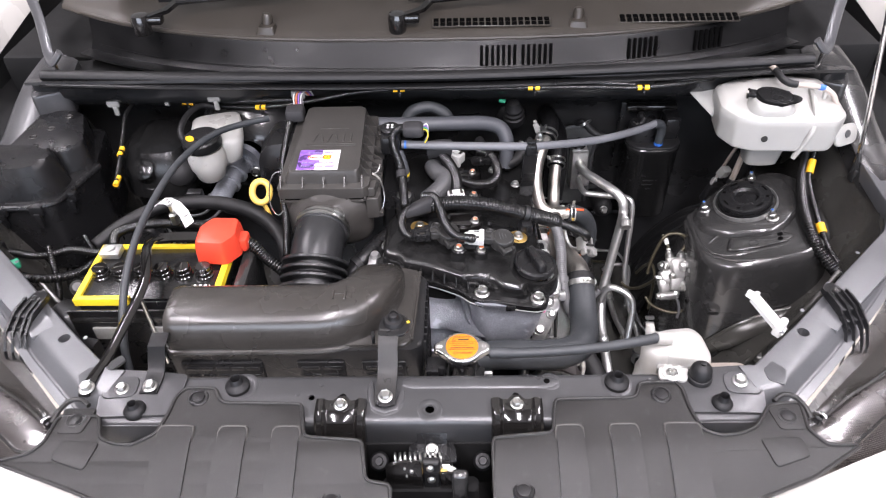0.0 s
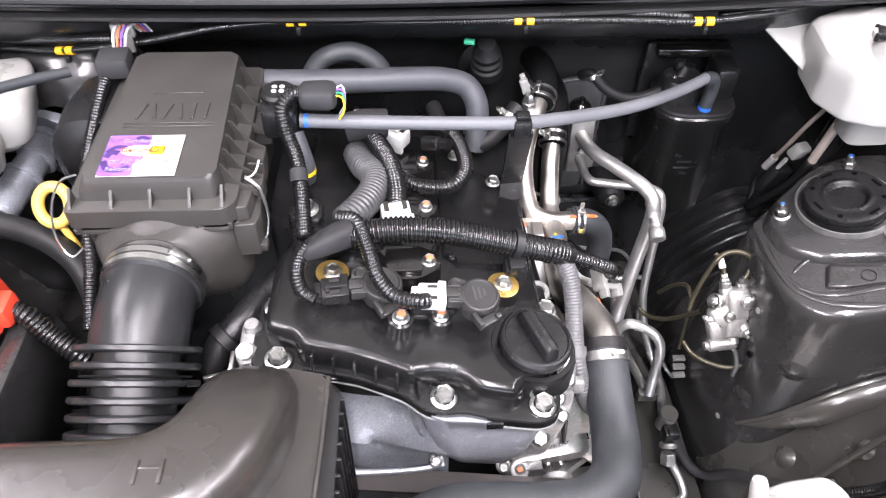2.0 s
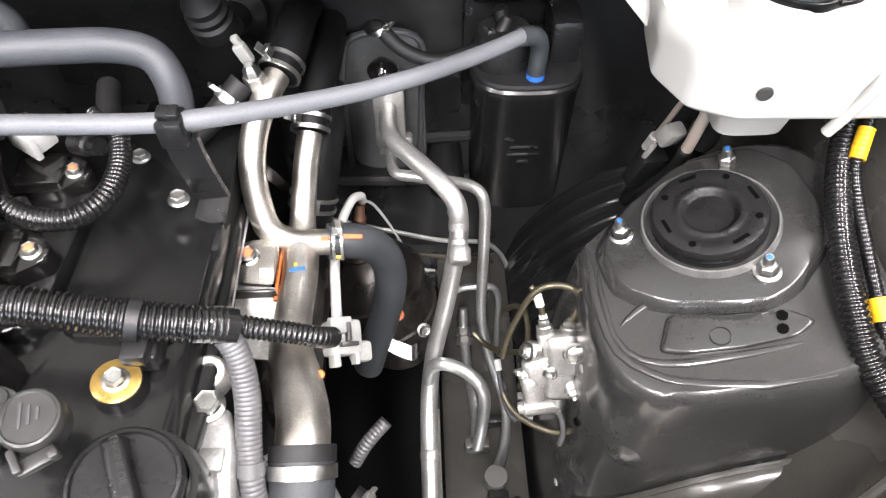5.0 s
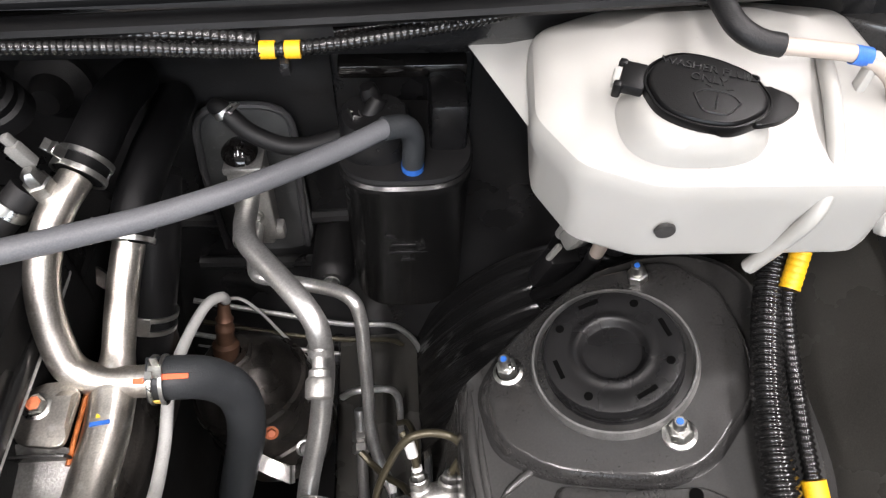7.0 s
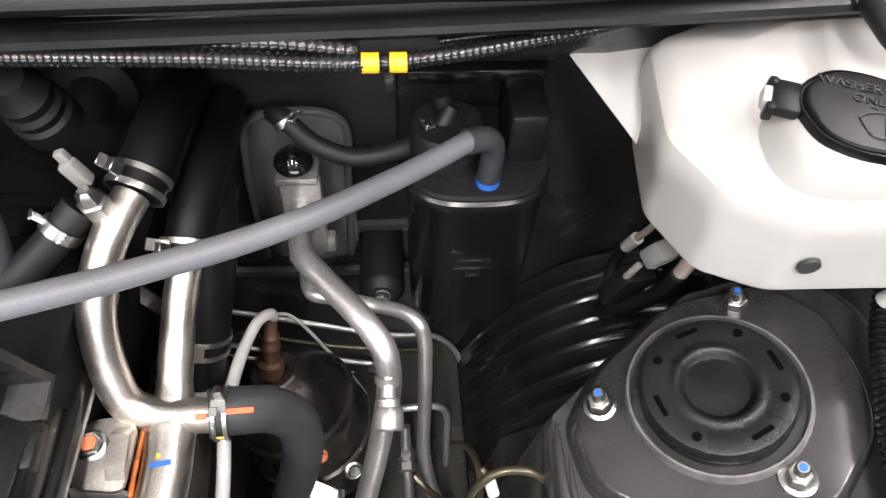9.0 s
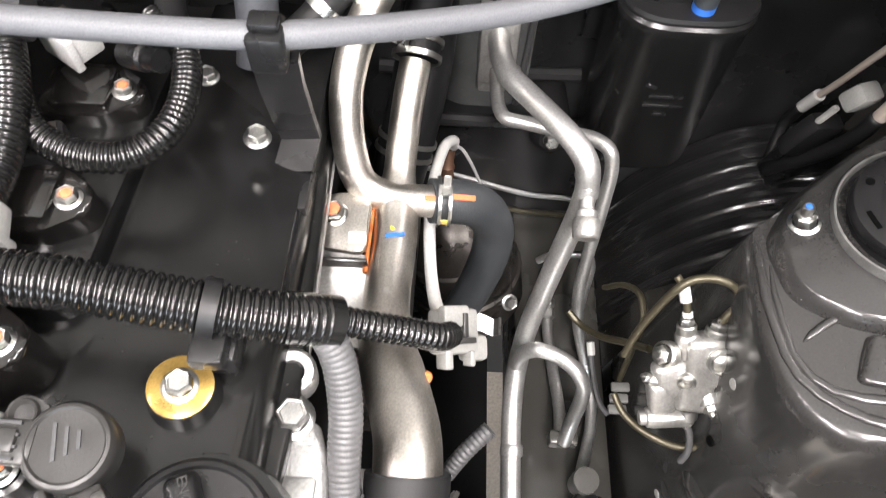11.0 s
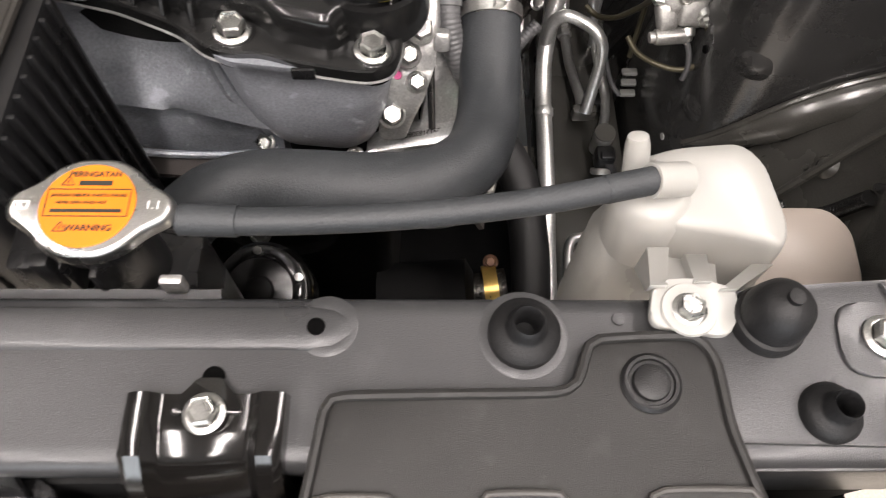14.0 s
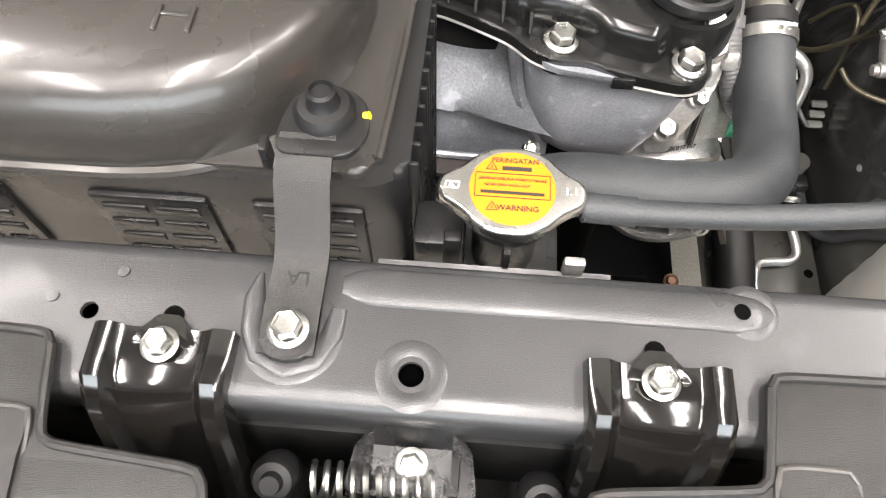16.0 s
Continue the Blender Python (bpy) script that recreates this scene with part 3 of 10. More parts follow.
def cowl():
    t = thing("cowl", (0, 1.45, 1.1), "weathered black plastic cowl with vents below the windscreen", "cowl", kind="structure")

    def bow(x):
        return 0.16 * (x / 0.78) ** 2 * abs(x / 0.78)
    part("trough", extrude_x([(1.345, 1.06), (1.40, 1.045), (1.418, 1.06), (1.43, 1.098), (1.436, 1.104)], -0.76, 0.76, 0.004, bow, 24), CAPB, t)
    part("panel", extrude_x([(1.432, 1.103), (1.438, 1.109), (1.46, 1.116), (1.53, 1.135), (1.62, 1.16), (1.72, 1.2)], -0.84, 0.84, 0.004, bow, 30), COWL, t)
    part("closing_plate", box((0, 1.56, 1.02), (1.66, 0.22, 0.02), 0.004), DEEPSHADE, t)
    part("trough_ridge", tube([(x, 1.412 + bow(x), 1.0535) for x in [-0.74 + 0.1233 * i for i in range(13)]], 0.0022, 6, 0.02), CAPB, t)
    part("lip", tube([(x, 1.436 + bow(x), 1.106) for x in [-0.78 + 0.13 * i for i in range(13)]], 0.0045, 8, 0.02), COWL, t)
    # air vents: a frame and a grid of black boxes painted as shaded openings
    for x0, x1, y0, y1 in ((-0.005, 0.235, 1.458, 1.482), (0.375, 0.62, 1.475, 1.498)):
        n = 18
        zc = 1.1225 + ((y0 + y1) / 2 - bow((x0 + x1) / 2) - 1.47) * 0.2
        vent = part("vent", box(((x0 + x1) / 2, (y0 + y1) / 2, zc + 0.0005), (x1 - x0, y1 - y0, 0.004), 0.001, 1, (15, 0, 0)), COWL, t)
        for i in range(n):
            x = x0 + 0.008 + (x1 - x0 - 0.016) * i / (n - 1)
            for k in (-0.25, 0.25):
                part("vent_opening", box((x, (y0 + y1) / 2 + k * (y1 - y0), zc + 0.0018 + k * (y1 - y0) * 0.27), (0.0098, 0.0098, 0.0056), 0.0008, 1, (15, 0, 0)), HOLESHADE, vent)
    # slots in the trough wall: black boxes that carry the slots' shade
    for xs, n in ((0.094, 7), (0.178, 6), (0.395, 6), (0.537, 6)):
        for i in range(n):
            x = xs + i * 0.0112
            part("slot", box((x, 1.4195 + bow(x), 1.076), (0.0062, 0.004, 0.040), 0.0008, 1, (-18, 0, 0)), HOLESHADE, t)
    # lengthwise rubber seal on the bulkhead
    s = thing("bonnet_seal", (0, 1.34, 1.07), "long grey-black rubber bonnet seal along the bulkhead", "seal", kind="structure")
    part("lip", tube([(-0.77, 1.352, 1.083), (-0.5, 1.345, 1.078), (0, 1.34, 1.074), (0.4, 1.338, 1.085), (0.72, 1.34, 1.098)], 0.0125, 12, 0.02, 0.75), RUBBER, s)
    part("carrier", tube([(-0.77, 1.337, 1.070), (-0.5, 1.330, 1.064), (0, 1.325, 1.060), (0.4, 1.324, 1.070), (0.72, 1.327, 1.084)], 0.009, 10, 0.02, 0.6), CAPB, s)
    # washer nozzles
    for x, y in ((-0.345, 1.475), (0.29, 1.478)):
        nz = thing("washer_nozzle", (x, y, 1.11), "black plastic windscreen washer nozzle on the cowl", "nozzle", "washer nozzles")
        part("base", prism(rounded([(x - 0.022, y - 0.018), (x + 0.02, y - 0.022), (x + 0.024, y + 0.01), (x - 0.016, y + 0.014)], 0.006), 1.105, 1.125, 0.005, inset=0.005), COWL, nz)
        part("jet", lathe([(0.010, 0), (0.011, 0.014), (0.009, 0.021), (0.004, 0.024), (0, 0.024)], at((x + 0.002, y + 0.006, 1.122), (0.05, 0.25, 1)), 16), COWL, nz)
    # wipers
    for x, y in ((-0.60, 1.475), (-0.075, 1.462)):
        w = thing("wiper", (x, y, 1.12), "black windscreen wiper arm at rest", "wiper", "wipers")
        part("pivot", join(lathe([(0.018, -0.02), (0.019, 0.01), (0.016, 0.019), (0, 0.021)], at((x, y, 1.13))), box((x + 0.02, y + 0.004, 1.137), (0.05, 0.024, 0.016), 0.004)), GLOSS, w)
        part("arm", join(strap([(x + 0.01, y, 1.143), (x + 0.05, y + 0.015, 1.15), (x + 0.075, y + 0.05, 1.162), (x + 0.09, y + 0.085, 1.175)], 0.014, 0.008, (0.7, -0.4, 0)),
                         tube([(x + 0.07, y + 0.035, 1.16), (x + 0.25, y + 0.055, 1.167), (x + 0.5, y + 0.085, 1.178)], 0.006, 8, 0.02)), GLOSS, w)
        part("blade", strap([(x + 0.02, y + 0.068, 1.155), (x + 0.25, y + 0.08, 1.16), (x + 0.5, y + 0.11, 1.17)], 0.006, 0.014, (0, 1, 0.2)), RUBBER, w)
    g = [Vector((-0.75, 1.70, 1.19)), Vector((0.75, 1.70, 1.19)), Vector((0.62, 2.3, 1.62)), Vector((-0.62, 2.3, 1.62))]
    solid("windscreen", loft([[p for p in g], [p + Vector((0, 0.003, -0.005)) for p in g]]), GLASS, "dark tinted windscreen glass above the cowl", "windscreen", kind="structure")


def frame_of_car():
    # cabin and wings, white, round the engine bay
    for sx in (-1, 1):
        wing = thing("wing", (sx * 0.9, 1.0, 0.6), "glossy white painted front wing", "wing", "front wings", "structure")
        secs = []
        for y, x0, z0 in ((1.02, 0.965, 0.985), (1.1, 0.975, 1.0), (1.25, 0.985, 1.03), (1.45, 0.99, 1.065), (1.70, 0.985, 1.105), (1.9, 0.98, 1.13)):
            secs.append([Vector((sx * a, y, b)) for a, b in ((x0 - 0.012, z0 - 0.05), (x0 - 0.004, z0 - 0.012), (x0 + 0.004, z0), (x0 + 0.03, z0 - 0.004), (x0 + 0.05, z0 - 0.05), (x0 + 0.06, z0 - 0.3), (x0 + 0.056, z0 - 0.3), (x0 + 0.046, z0 - 0.05), (x0 + 0.026, z0 - 0.01), (x0 + 0.004, z0 - 0.006), (x0, z0 - 0.015), (x0 - 0.008, z0 - 0.05))])
        part("panel", loft(secs), BODY, wing)
    # Sheet added over the bright floor; its near-black colour stands for shade.
    solid("undertray", prism(rounded([(-0.52, 0.55), (0.355, 0.55), (0.355, 1.50), (-0.52, 1.50)], 0.03), 0.26, 0.27, 0.002), DEEPSHADE, "black undertray sheet added below the engine, coloured as shade", "undertray", kind="structure")
    solid("cabin", box((0, 2.6, 0.75), (1.66, 1.75, 0.9), 0.05), BODY, "white car cabin behind the engine bay", "cabin", kind="structure")


def bonnet():
    """The raised bonnet, hinged behind the cowl; its underside shades the rear of the bay."""
    t = thing("bonnet", (0, 1.62, 1.17), "raised white painted bonnet over the engine bay", "bonnet", kind="structure")
    rise, run = math.sin(radians(49)), math.cos(radians(49))
    lay = lambda x, d, h: Vector((x, 1.63 - run * d + rise * h, 1.17 + rise * d + run * h))
    secs = []
    for d, w in ((0.0, 0.72), (0.15, 0.74), (0.5, 0.73), (0.85, 0.66), (1.02, 0.50)):
        secs.append([lay(w * k, d, 0.03 * (1 - k * k)) for k in (-1, -0.6, 0, 0.6, 1)] + [lay(w * k, d, 0.03 * (1 - k * k) - 0.012) for k in (1, 0.6, 0, -0.6, -1)])
    part("skin", loft(secs), BODY, t)
    for x in (-0.42, 0.0, 0.42):
        part("stiffener", loft([[lay(x * k + a, d, b) for a, b in ((-0.05, 0.012), (0.05, 0.012), (0.03, -0.02), (-0.03, -0.02))] for d, k in ((0.06, 1), (0.5, 1), (0.88, 0.9))]), BODY, t)


firewall()
cowl()
frame_of_car()
bonnet()


def apron(sx):
    side = lambda pts: [(sx * a, b) for a, b in pts]
    t = thing("apron", (sx * 0.6, 0.9, 0.5), "silver-grey painted steel inner wing rail with dark wheelhouse", "inner wing", "inner wings", "structure")
    inner = [(0.425, 0.717), (0.447, 0.718), (0.528, 0.789), (0.64, 0.895), (0.752, 1.0), (0.79, 1.06), (0.80, 1.2), (0.80, 1.52)]
    outer = [(0.45, 0.640), (0.487, 0.652), (0.58, 0.738), (0.69, 0.850), (0.80, 0.985), (0.845, 1.07), (0.862, 1.2), (0.87, 1.52)]
    fold = [(0, -0.030), (0, -0.004), (0.012, -0.001), (0.035, 0), (0.46, 0), (0.54, -0.0008), (0.62, -0.004), (0.72, -0.013), (0.79, -0.0175), (0.83, -0.018), (0.86, -0.0165), (0.86, -0.030)]
    cross = lambda a, b, f, z: Vector((sx * (a[0] + (b[0] - a[0]) * f), a[1] + (b[1] - a[1]) * f, 0.957 + z))
    top = part("rail", loft([[cross(a, b, f, z) for f, z in fold] for a, b in zip(inner, outer)]), RAIL, t, sharp=25)
    cut(top, lathe([(0, -0.06), (0.0085, -0.06), (0.0085, 0.06), (0, 0.06)], at((sx * 0.536, 0.776, 0.955)), 16), lathe([(0, -0.06), (0.006, -0.06), (0.006, 0.06), (0, 0.06)], at((sx * 0.471, 0.70, 0.955)), 16))
    part("flange", loft([[cross(a, b, f, z) for f, z in ((0.85, -0.0185), (0.85, -0.0155), (1.0, -0.0165), (1.0, -0.0195))] for a, b in zip(inner, outer)]), RAIL, t)
    # pressed recess and spring-over beads
    part("pressing", prism(side([(0.458, 0.690), (0.478, 0.682), (0.488, 0.708), (0.474, 0.724), (0.457, 0.710)]), 0.954, 0.9577, 0.0007, 2, 0.005), RAIL, t)
    part("pressing", loft([[Vector((sx * x, y, z)) for x, y, z in sec] for sec in (((0.560, 0.800, 0.9565), (0.585, 0.778, 0.9565), (0.585, 0.778, 0.950), (0.56, 0.80, 0.950)), ((0.575, 0.815, 0.9605), (0.602, 0.795, 0.9605), (0.602, 0.795, 0.950), (0.575, 0.815, 0.950)), ((0.74, 0.975, 0.9605), (0.765, 0.945, 0.9605), (0.765, 0.945, 0.950), (0.74, 0.975, 0.950)))]), RAIL, t)
    for u in (0.15, 0.3, 0.5, 0.75):
        part("spot_weld", lathe([(0.0035, 0.0), (0.003, 0.0006), (0, 0.0004)], at((sx * (0.46 + 0.30 * u), 0.735 + 0.28 * u, 0.957)), 12), RAIL, t)
    # gutter between the rail and the wing, its shade painted near black
    part("gutter", loft([[Vector((sx * x, y, z)) for x, z in ((0.858, 0.93), (0.862, 0.915), (0.995, 0.955), (1.002, 1.04 + 0.1 * (y - 1.4)), (0.996, 1.04 + 0.1 * (y - 1.4)), (0.985, 0.965))] for y in (1.0, 1.3, 1.6, 1.95)]), DEEPSHADE, t)
    part("cowl_end", box((sx * 0.855, 1.74, 0.99), (0.20, 0.44, 0.10), 0.01), DEEPSHADE, t)
    # panel that climbs from the rail to the bonnet hinge, darker grey at +x
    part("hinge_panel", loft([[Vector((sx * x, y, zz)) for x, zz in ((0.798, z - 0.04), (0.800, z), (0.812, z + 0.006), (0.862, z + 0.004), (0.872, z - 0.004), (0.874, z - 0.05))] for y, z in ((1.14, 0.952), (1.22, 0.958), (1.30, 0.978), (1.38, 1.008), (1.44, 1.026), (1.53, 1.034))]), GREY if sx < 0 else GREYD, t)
    # inner sheet down to the chassis rail
    secs = []
    for y, xb, xm in ((0.70, 0.50, 0.53), (0.80, 0.50, 0.565), (0.90, 0.495, 0.61), (1.0, 0.49, 0.60), (1.1, 0.49, 0.62), (1.3, 0.49, 0.66), (1.35, 0.49, 0.66), (1.52, 0.49, 0.66)):
        xt = {0.70: 0.445, 0.80: 0.55, 0.90: 0.66, 1.0: 0.755, 1.1: 0.80}.get(y, 0.805)
        prof = [(xb, 0.30), (xb, 0.46), (xb + 0.02, 0.56), (xm, 0.68), (max(xm, xt - 0.05), 0.80), (xt - 0.006, 0.90), (xt, 0.93)]
        if y > 1.31:
            prof = [(xb, 0.30), (xb, 0.42), (0.62, 0.44), (0.74, 0.58), (0.765, 0.80), (xt - 0.006, 0.90), (xt, 0.93)]
        secs.append([Vector((sx * a, y, b)) for a, b in prof] + [Vector((sx * (a + 0.014), y, b - 0.014)) for a, b in prof[::-1]])
    part("wheelhouse", loft(secs), GREYW, t, sharp=75)
    # chassis rail below
    part("chassis_rail", box((sx * 0.425, 1.07, 0.40), (0.11, 0.90, 0.13), 0.012), GREYW, t)
    # folded arch seam
    part("seam", tube([(sx * 0.505, 0.93, 0.52), (sx * 0.545, 0.94, 0.62), (sx * 0.60, 0.95, 0.72), (sx * 0.645, 0.955, 0.80), (sx * 0.70, 0.985, 0.88)], 0.0045, 8, 0.02), GREYW, t)
    # flange welded to the front of the tower
    top = spline([(sx * x, y, z) for x, y, z in ((0.505, 1.050, 0.59), (0.5274, 1.0315, 0.6366), (0.5602, 1.0245, 0.6829), (0.5983, 1.0247, 0.7145), (0.6388, 1.0265, 0.7336), (0.70, 1.03, 0.752))], 0.012)
    drop = Vector((sx * 0.022, -0.046, -0.026))
    part("flange", loft([[p, p + drop * 0.25 * k + Vector((0, -0.003, 0.004)), p + drop * 0.6 * k + Vector((0, -0.002, 0.003)), p + drop * k, p + drop * k + Vector((sx * 0.006, 0.006, -0.014)), p + Vector((0, 0.012, -0.012))] for p, k in zip(map(Vector, top), [min(0.55, 0.06 + 1.2 * i / len(top)) for i in range(len(top))])]), GREYW, t, sharp=75)
    part("seam", tube([tuple(p) for p in top], 0.0034, 8, 0.02), GREYW, t)
    for y, z, x, r in ((0.990, 0.606, 0.5435, 0.015), (0.955, 0.69, 0.597, 0.012)):
        part("dimple", lathe([(0, 0.0058), (r * 0.4, 0.0050), (r * 0.75, 0.0020), (r * 1.05, -0.002)], at((sx * x, y, z), (-0.8 * sx, 0, 0.6)), 24), GREYW, t)
    for y, z, x in ((1.016, 0.644, 0.574), (1.012, 0.690, 0.611), (0.968, 0.6675, 0.5915), (0.985, 0.640, 0.567), (0.94, 0.64, 0.573)):
        part("spot_weld", lathe([(0.0035, -0.001), (0.0028, 0.0012), (0, 0.0006)], at((sx * x, y, z), (-0.8 * sx, 0, 0.6)), 12), GREYW, t)
    for y, z, x in ((0.86, 0.62, 0.548), (0.80, 0.66, 0.54), (0.90, 0.74, 0.605)):
        part("weld_stud", lathe([(0, 0.003), (0.004, 0.003), (0.005, -0.006)], at((sx * x, y, z), (-sx, 0, 0.5)), 10), GREYD, t)
    return t


def strut_tower(sx, label):
    t = thing("strut_tower", (sx * 0.61, 1.2, 0.5), label, "strut tower", "strut towers", "structure")
    cx, cy = 0.612, 1.208
    # pressed dome of the inner wing
    secs = []
    for z, x, y, a, b in ((0.40, 0.645, 1.17, 0.165, 0.20), (0.56, 0.637, 1.17, 0.148, 0.17), (0.70, 0.630, 1.172, 0.135, 0.146), (0.80, 0.622, 1.173, 0.1235, 0.134), (0.826, 0.619, 1.174, 0.119, 0.131), (0.836, 0.618, 1.175, 0.116, 0.128), (0.840, 0.617, 1.175, 0.110, 0.122), (0.839, 0.617, 1.175, 0.104, 0.116), (0.838, 0.615, 1.185, 0.08, 0.09), (0.840, 0.612, 1.208, 0.055, 0.055)):
        sec = superellipse((x, y, z), (1, 0, 0), (0, 1, 0), a, b, 3.6 if a > 0.09 else 2.6, 56)
        for p in sec:
            k = max(0.0, (z - 0.7) / 0.14)
            # the corner towards the firewall is cut away
            over = p.y - (1.212 + 0.75 * (p.x - 0.505) + max(0.0, 0.84 - z) * 0.15)
            if over > -0.02:
                p.y -= (over + 0.02) ** 2 / 0.08 if over < 0.02 else over
            p.z += k * (p.x - 0.54) * 0.28 - 0.012
            p.x *= sx
        secs.append(sec)
    part("tower", loft(secs), GREYD, t)
    # pressed dimples and small openings in the tower's side
    for p, d, r in (((0.5306, 1.0463, 0.7251), (-0.55, -0.83, 0.1), 0.017), ((0.5033, 1.0666, 0.6332), (-0.94, -0.35, 0.08), 0.016)):
        part("dimple", lathe([(0, 0.0048), (r * 0.35, 0.0042), (r * 0.7, 0.0018), (r * 1.05, -0.0008)], at((sx * p[0], p[1], p[2]), (sx * d[0], d[1], d[2])), 24), GREYD, t)
    # Discs for openings: two pale ones paint a reflection, the dark one shade.
    for p in ((0.4992, 1.1158, 0.7606), (0.4947, 1.0773, 0.5637), (0.499, 1.09, 0.70)):
        part("opening_disc", lathe([(0, 0.0006), (0.0042, 0.0006), (0.0048, -0.001)], at((sx * p[0], p[1], p[2]), (-sx, -0.2, 0.05)), 14), CLIPG if p[2] != 0.70 else HOLESHADE, t)
    nrm = Vector((-0.27 * sx, 0.03, 1)).normalized()
    c = Vector((sx * cx, cy, 0.862))
    m = at(c, nrm) @ Matrix.Scale(0.87, 4)
    part("rim", lathe([(0.0700, -0.02), (0.0690, -0.003), (0.0672, 0.002), (0.0655, 0.002), (0.0640, -0.003), (0.062, -0.02)], m, 48), EDGE, t, "bare steel rim")
    part("mount_rubber", lathe([(0.054, -0.03), (0.0560, -0.012), (0.0575, -0.002), (0.0565, 0.005), (0.053, 0.009)], m, 40), RUBBER, t)
    plate = part("mount_plate", lathe([(0.0, 0.0105), (0.014, 0.0098), (0.0205, 0.0090), (0.0235, 0.0092), (0.0262, 0.0120), (0.0280, 0.0150), (0.0300, 0.0162), (0.0325, 0.0160), (0.0345, 0.0148), (0.038, 0.0146), (0.042, 0.0155), (0.051, 0.0155), (0.0553, 0.0142), (0.0575, 0.0105), (0.0575, 0.002), (0.055, -0.002)], m, 48), PLAST, t, "round black strut top plate")
    for a in (30, 110, 200, 290):
        q = m @ pose(0.0465 * math.cos(radians(a)), 0.0465 * math.sin(radians(a)), 0.0150, 0, 0, a)
        part("slot", move(box((0, 0, 0), (0.0038, 0.0175, 0.0026)), q), HOLESHADE, plate)
        q2 = m @ pose(0.0465 * math.cos(radians(a + 42)), 0.0465 * math.sin(radians(a + 42)), 0.0150)
        part("hole", lathe([(0, 0.0012), (0.0036, 0.0012), (0.0036, -0.0010)], q2, 16), HOLESHADE, plate)
    for p in ((0.539, 1.213, 0.837), (0.645, 1.273, 0.864), (0.643, 1.146, 0.868)):
        q = Vector((sx * p[0], p[1], p[2] - 0.001))
        nut = part("nut", join(lathe([(0, 0), (0.0115, 0), (0.0115, 0.002), (0.009, 0.0035)], at(q, nrm), 20), lathe([(0.0078, 0.002), (0.0078, 0.011), (0.0068, 0.0118), (0, 0.0118)], at(q, nrm, 10), 6)), STEEL, t)
        part("stud", lathe([(0.0045, 0.010), (0.0045, 0.020), (0.0035, 0.0215), (0, 0.0215)], at(q, nrm), 12), STEEL, nut)
        part("paint_mark", lathe([(0, 0.0220), (0.0022, 0.0220), (0.0026, 0.0213)], at(q, nrm), 10), BLUE, nut)
    # raised shelf round the mount, with its pressed edge
    ring = rounded([(0.518, 1.205), (0.526, 1.158), (0.559, 1.134), (0.595, 1.125), (0.63, 1.118), (0.661, 1.127), (0.698, 1.168), (0.704, 1.205), (0.698, 1.255), (0.668, 1.288), (0.60, 1.282), (0.542, 1.240)], 0.014, 4)
    lift = lambda d, z: [Vector((sx * (x + (0.612 - x) * d), y + (1.208 - y) * d, z + 0.28 * (x + (0.612 - x) * d - 0.54))) for x, y in ring]
    part("mount_shelf", loft([lift(-0.06, 0.822), lift(-0.045, 0.8275), lift(-0.015, 0.8315), lift(0.02, 0.8365), lift(0.05, 0.8378), lift(0.5, 0.8375)]), GREYD, t, sharp=50)
    # double pressed bead round the deck, raised panel and ridge before the mount
    deck = lambda x, y, h: Vector((sx * x, y, 0.8200 + 0.2695 * (x - 0.515) + h))
    part("deck_bead", loft([superellipse(deck(x, y, -0.0006), d, (0, 0, 1), 0.0042 * k, 0.0030 * k, 2.0, 14) for x, y, d, k in ((0.5105, 1.215, (sx, 0, 0), 0.3), (0.5095, 1.192, (sx, 0, 0), 0.9), (0.5088, 1.160, (sx, 0, 0), 1), (0.5105, 1.1385, (sx, 0.1, 0), 1), (0.5133, 1.1156, (sx, 0.25, 0), 1), (0.5181, 1.1006, (sx, 0.5, 0), 1), (0.5282, 1.0867, (sx * 0.7, 0.7, 0), 1), (0.5386, 1.0780, (sx * 0.5, 0.8, 0), 1), (0.5506, 1.0701, (sx * 0.4, 0.9, 0), 1), (0.5629, 1.0654, (sx * 0.2, 1, 0), 1), (0.5826, 1.0597, (sx * 0.15, 1, 0), 1), (0.62, 1.053, (0, 1, 0), 1), (0.67, 1.053, (0, 1, 0), 0.4))]), GREYD, t, sharp=80)
    part("deck_bead", loft([superellipse(deck(x, y, -0.0004), d, (0, 0, 1), 0.0030 * k, 0.0022 * k, 2.0, 14) for x, y, d, k in ((0.5158, 1.186, (sx, 0, 0), 0.3), (0.5146, 1.164, (sx, 0, 0), 0.8), (0.5153, 1.1457, (sx, 0.1, 0), 1), (0.5173, 1.1168, (sx, 0.2, 0), 1), (0.5252, 1.0998, (sx * 0.8, 0.6, 0), 1), (0.5357, 1.0899, (sx * 0.5, 0.8, 0), 1.1), (0.5501, 1.0838, (sx * 0.3, 0.9, 0), 1.3), (0.5664, 1.0811, (0, 1, 0), 1.4), (0.5862, 1.0805, (0, 1, 0), 1.4), (0.62, 1.081, (0, 1, 0), 1.2), (0.66, 1.084, (0, 1, 0), 0.4))]), GREYD, t, sharp=80)
    panel = rounded([(0.549, 1.0935), (0.5625, 1.1275), (0.60, 1.118), (0.655, 1.113), (0.672, 1.10), (0.655, 1.089), (0.61, 1.0855), (0.57, 1.0875)], 0.006, 3)
    mid = (0.61, 1.103)
    part("deck_panel", loft([[deck(mid[0] + (x - mid[0]) * k, mid[1] + (y - mid[1]) * k, h) for x, y in panel] for k, h in ((1.0, -0.001), (0.985, 0.0018), (0.95, 0.0038), (0.90, 0.0042))]), GREYD, t, sharp=60)
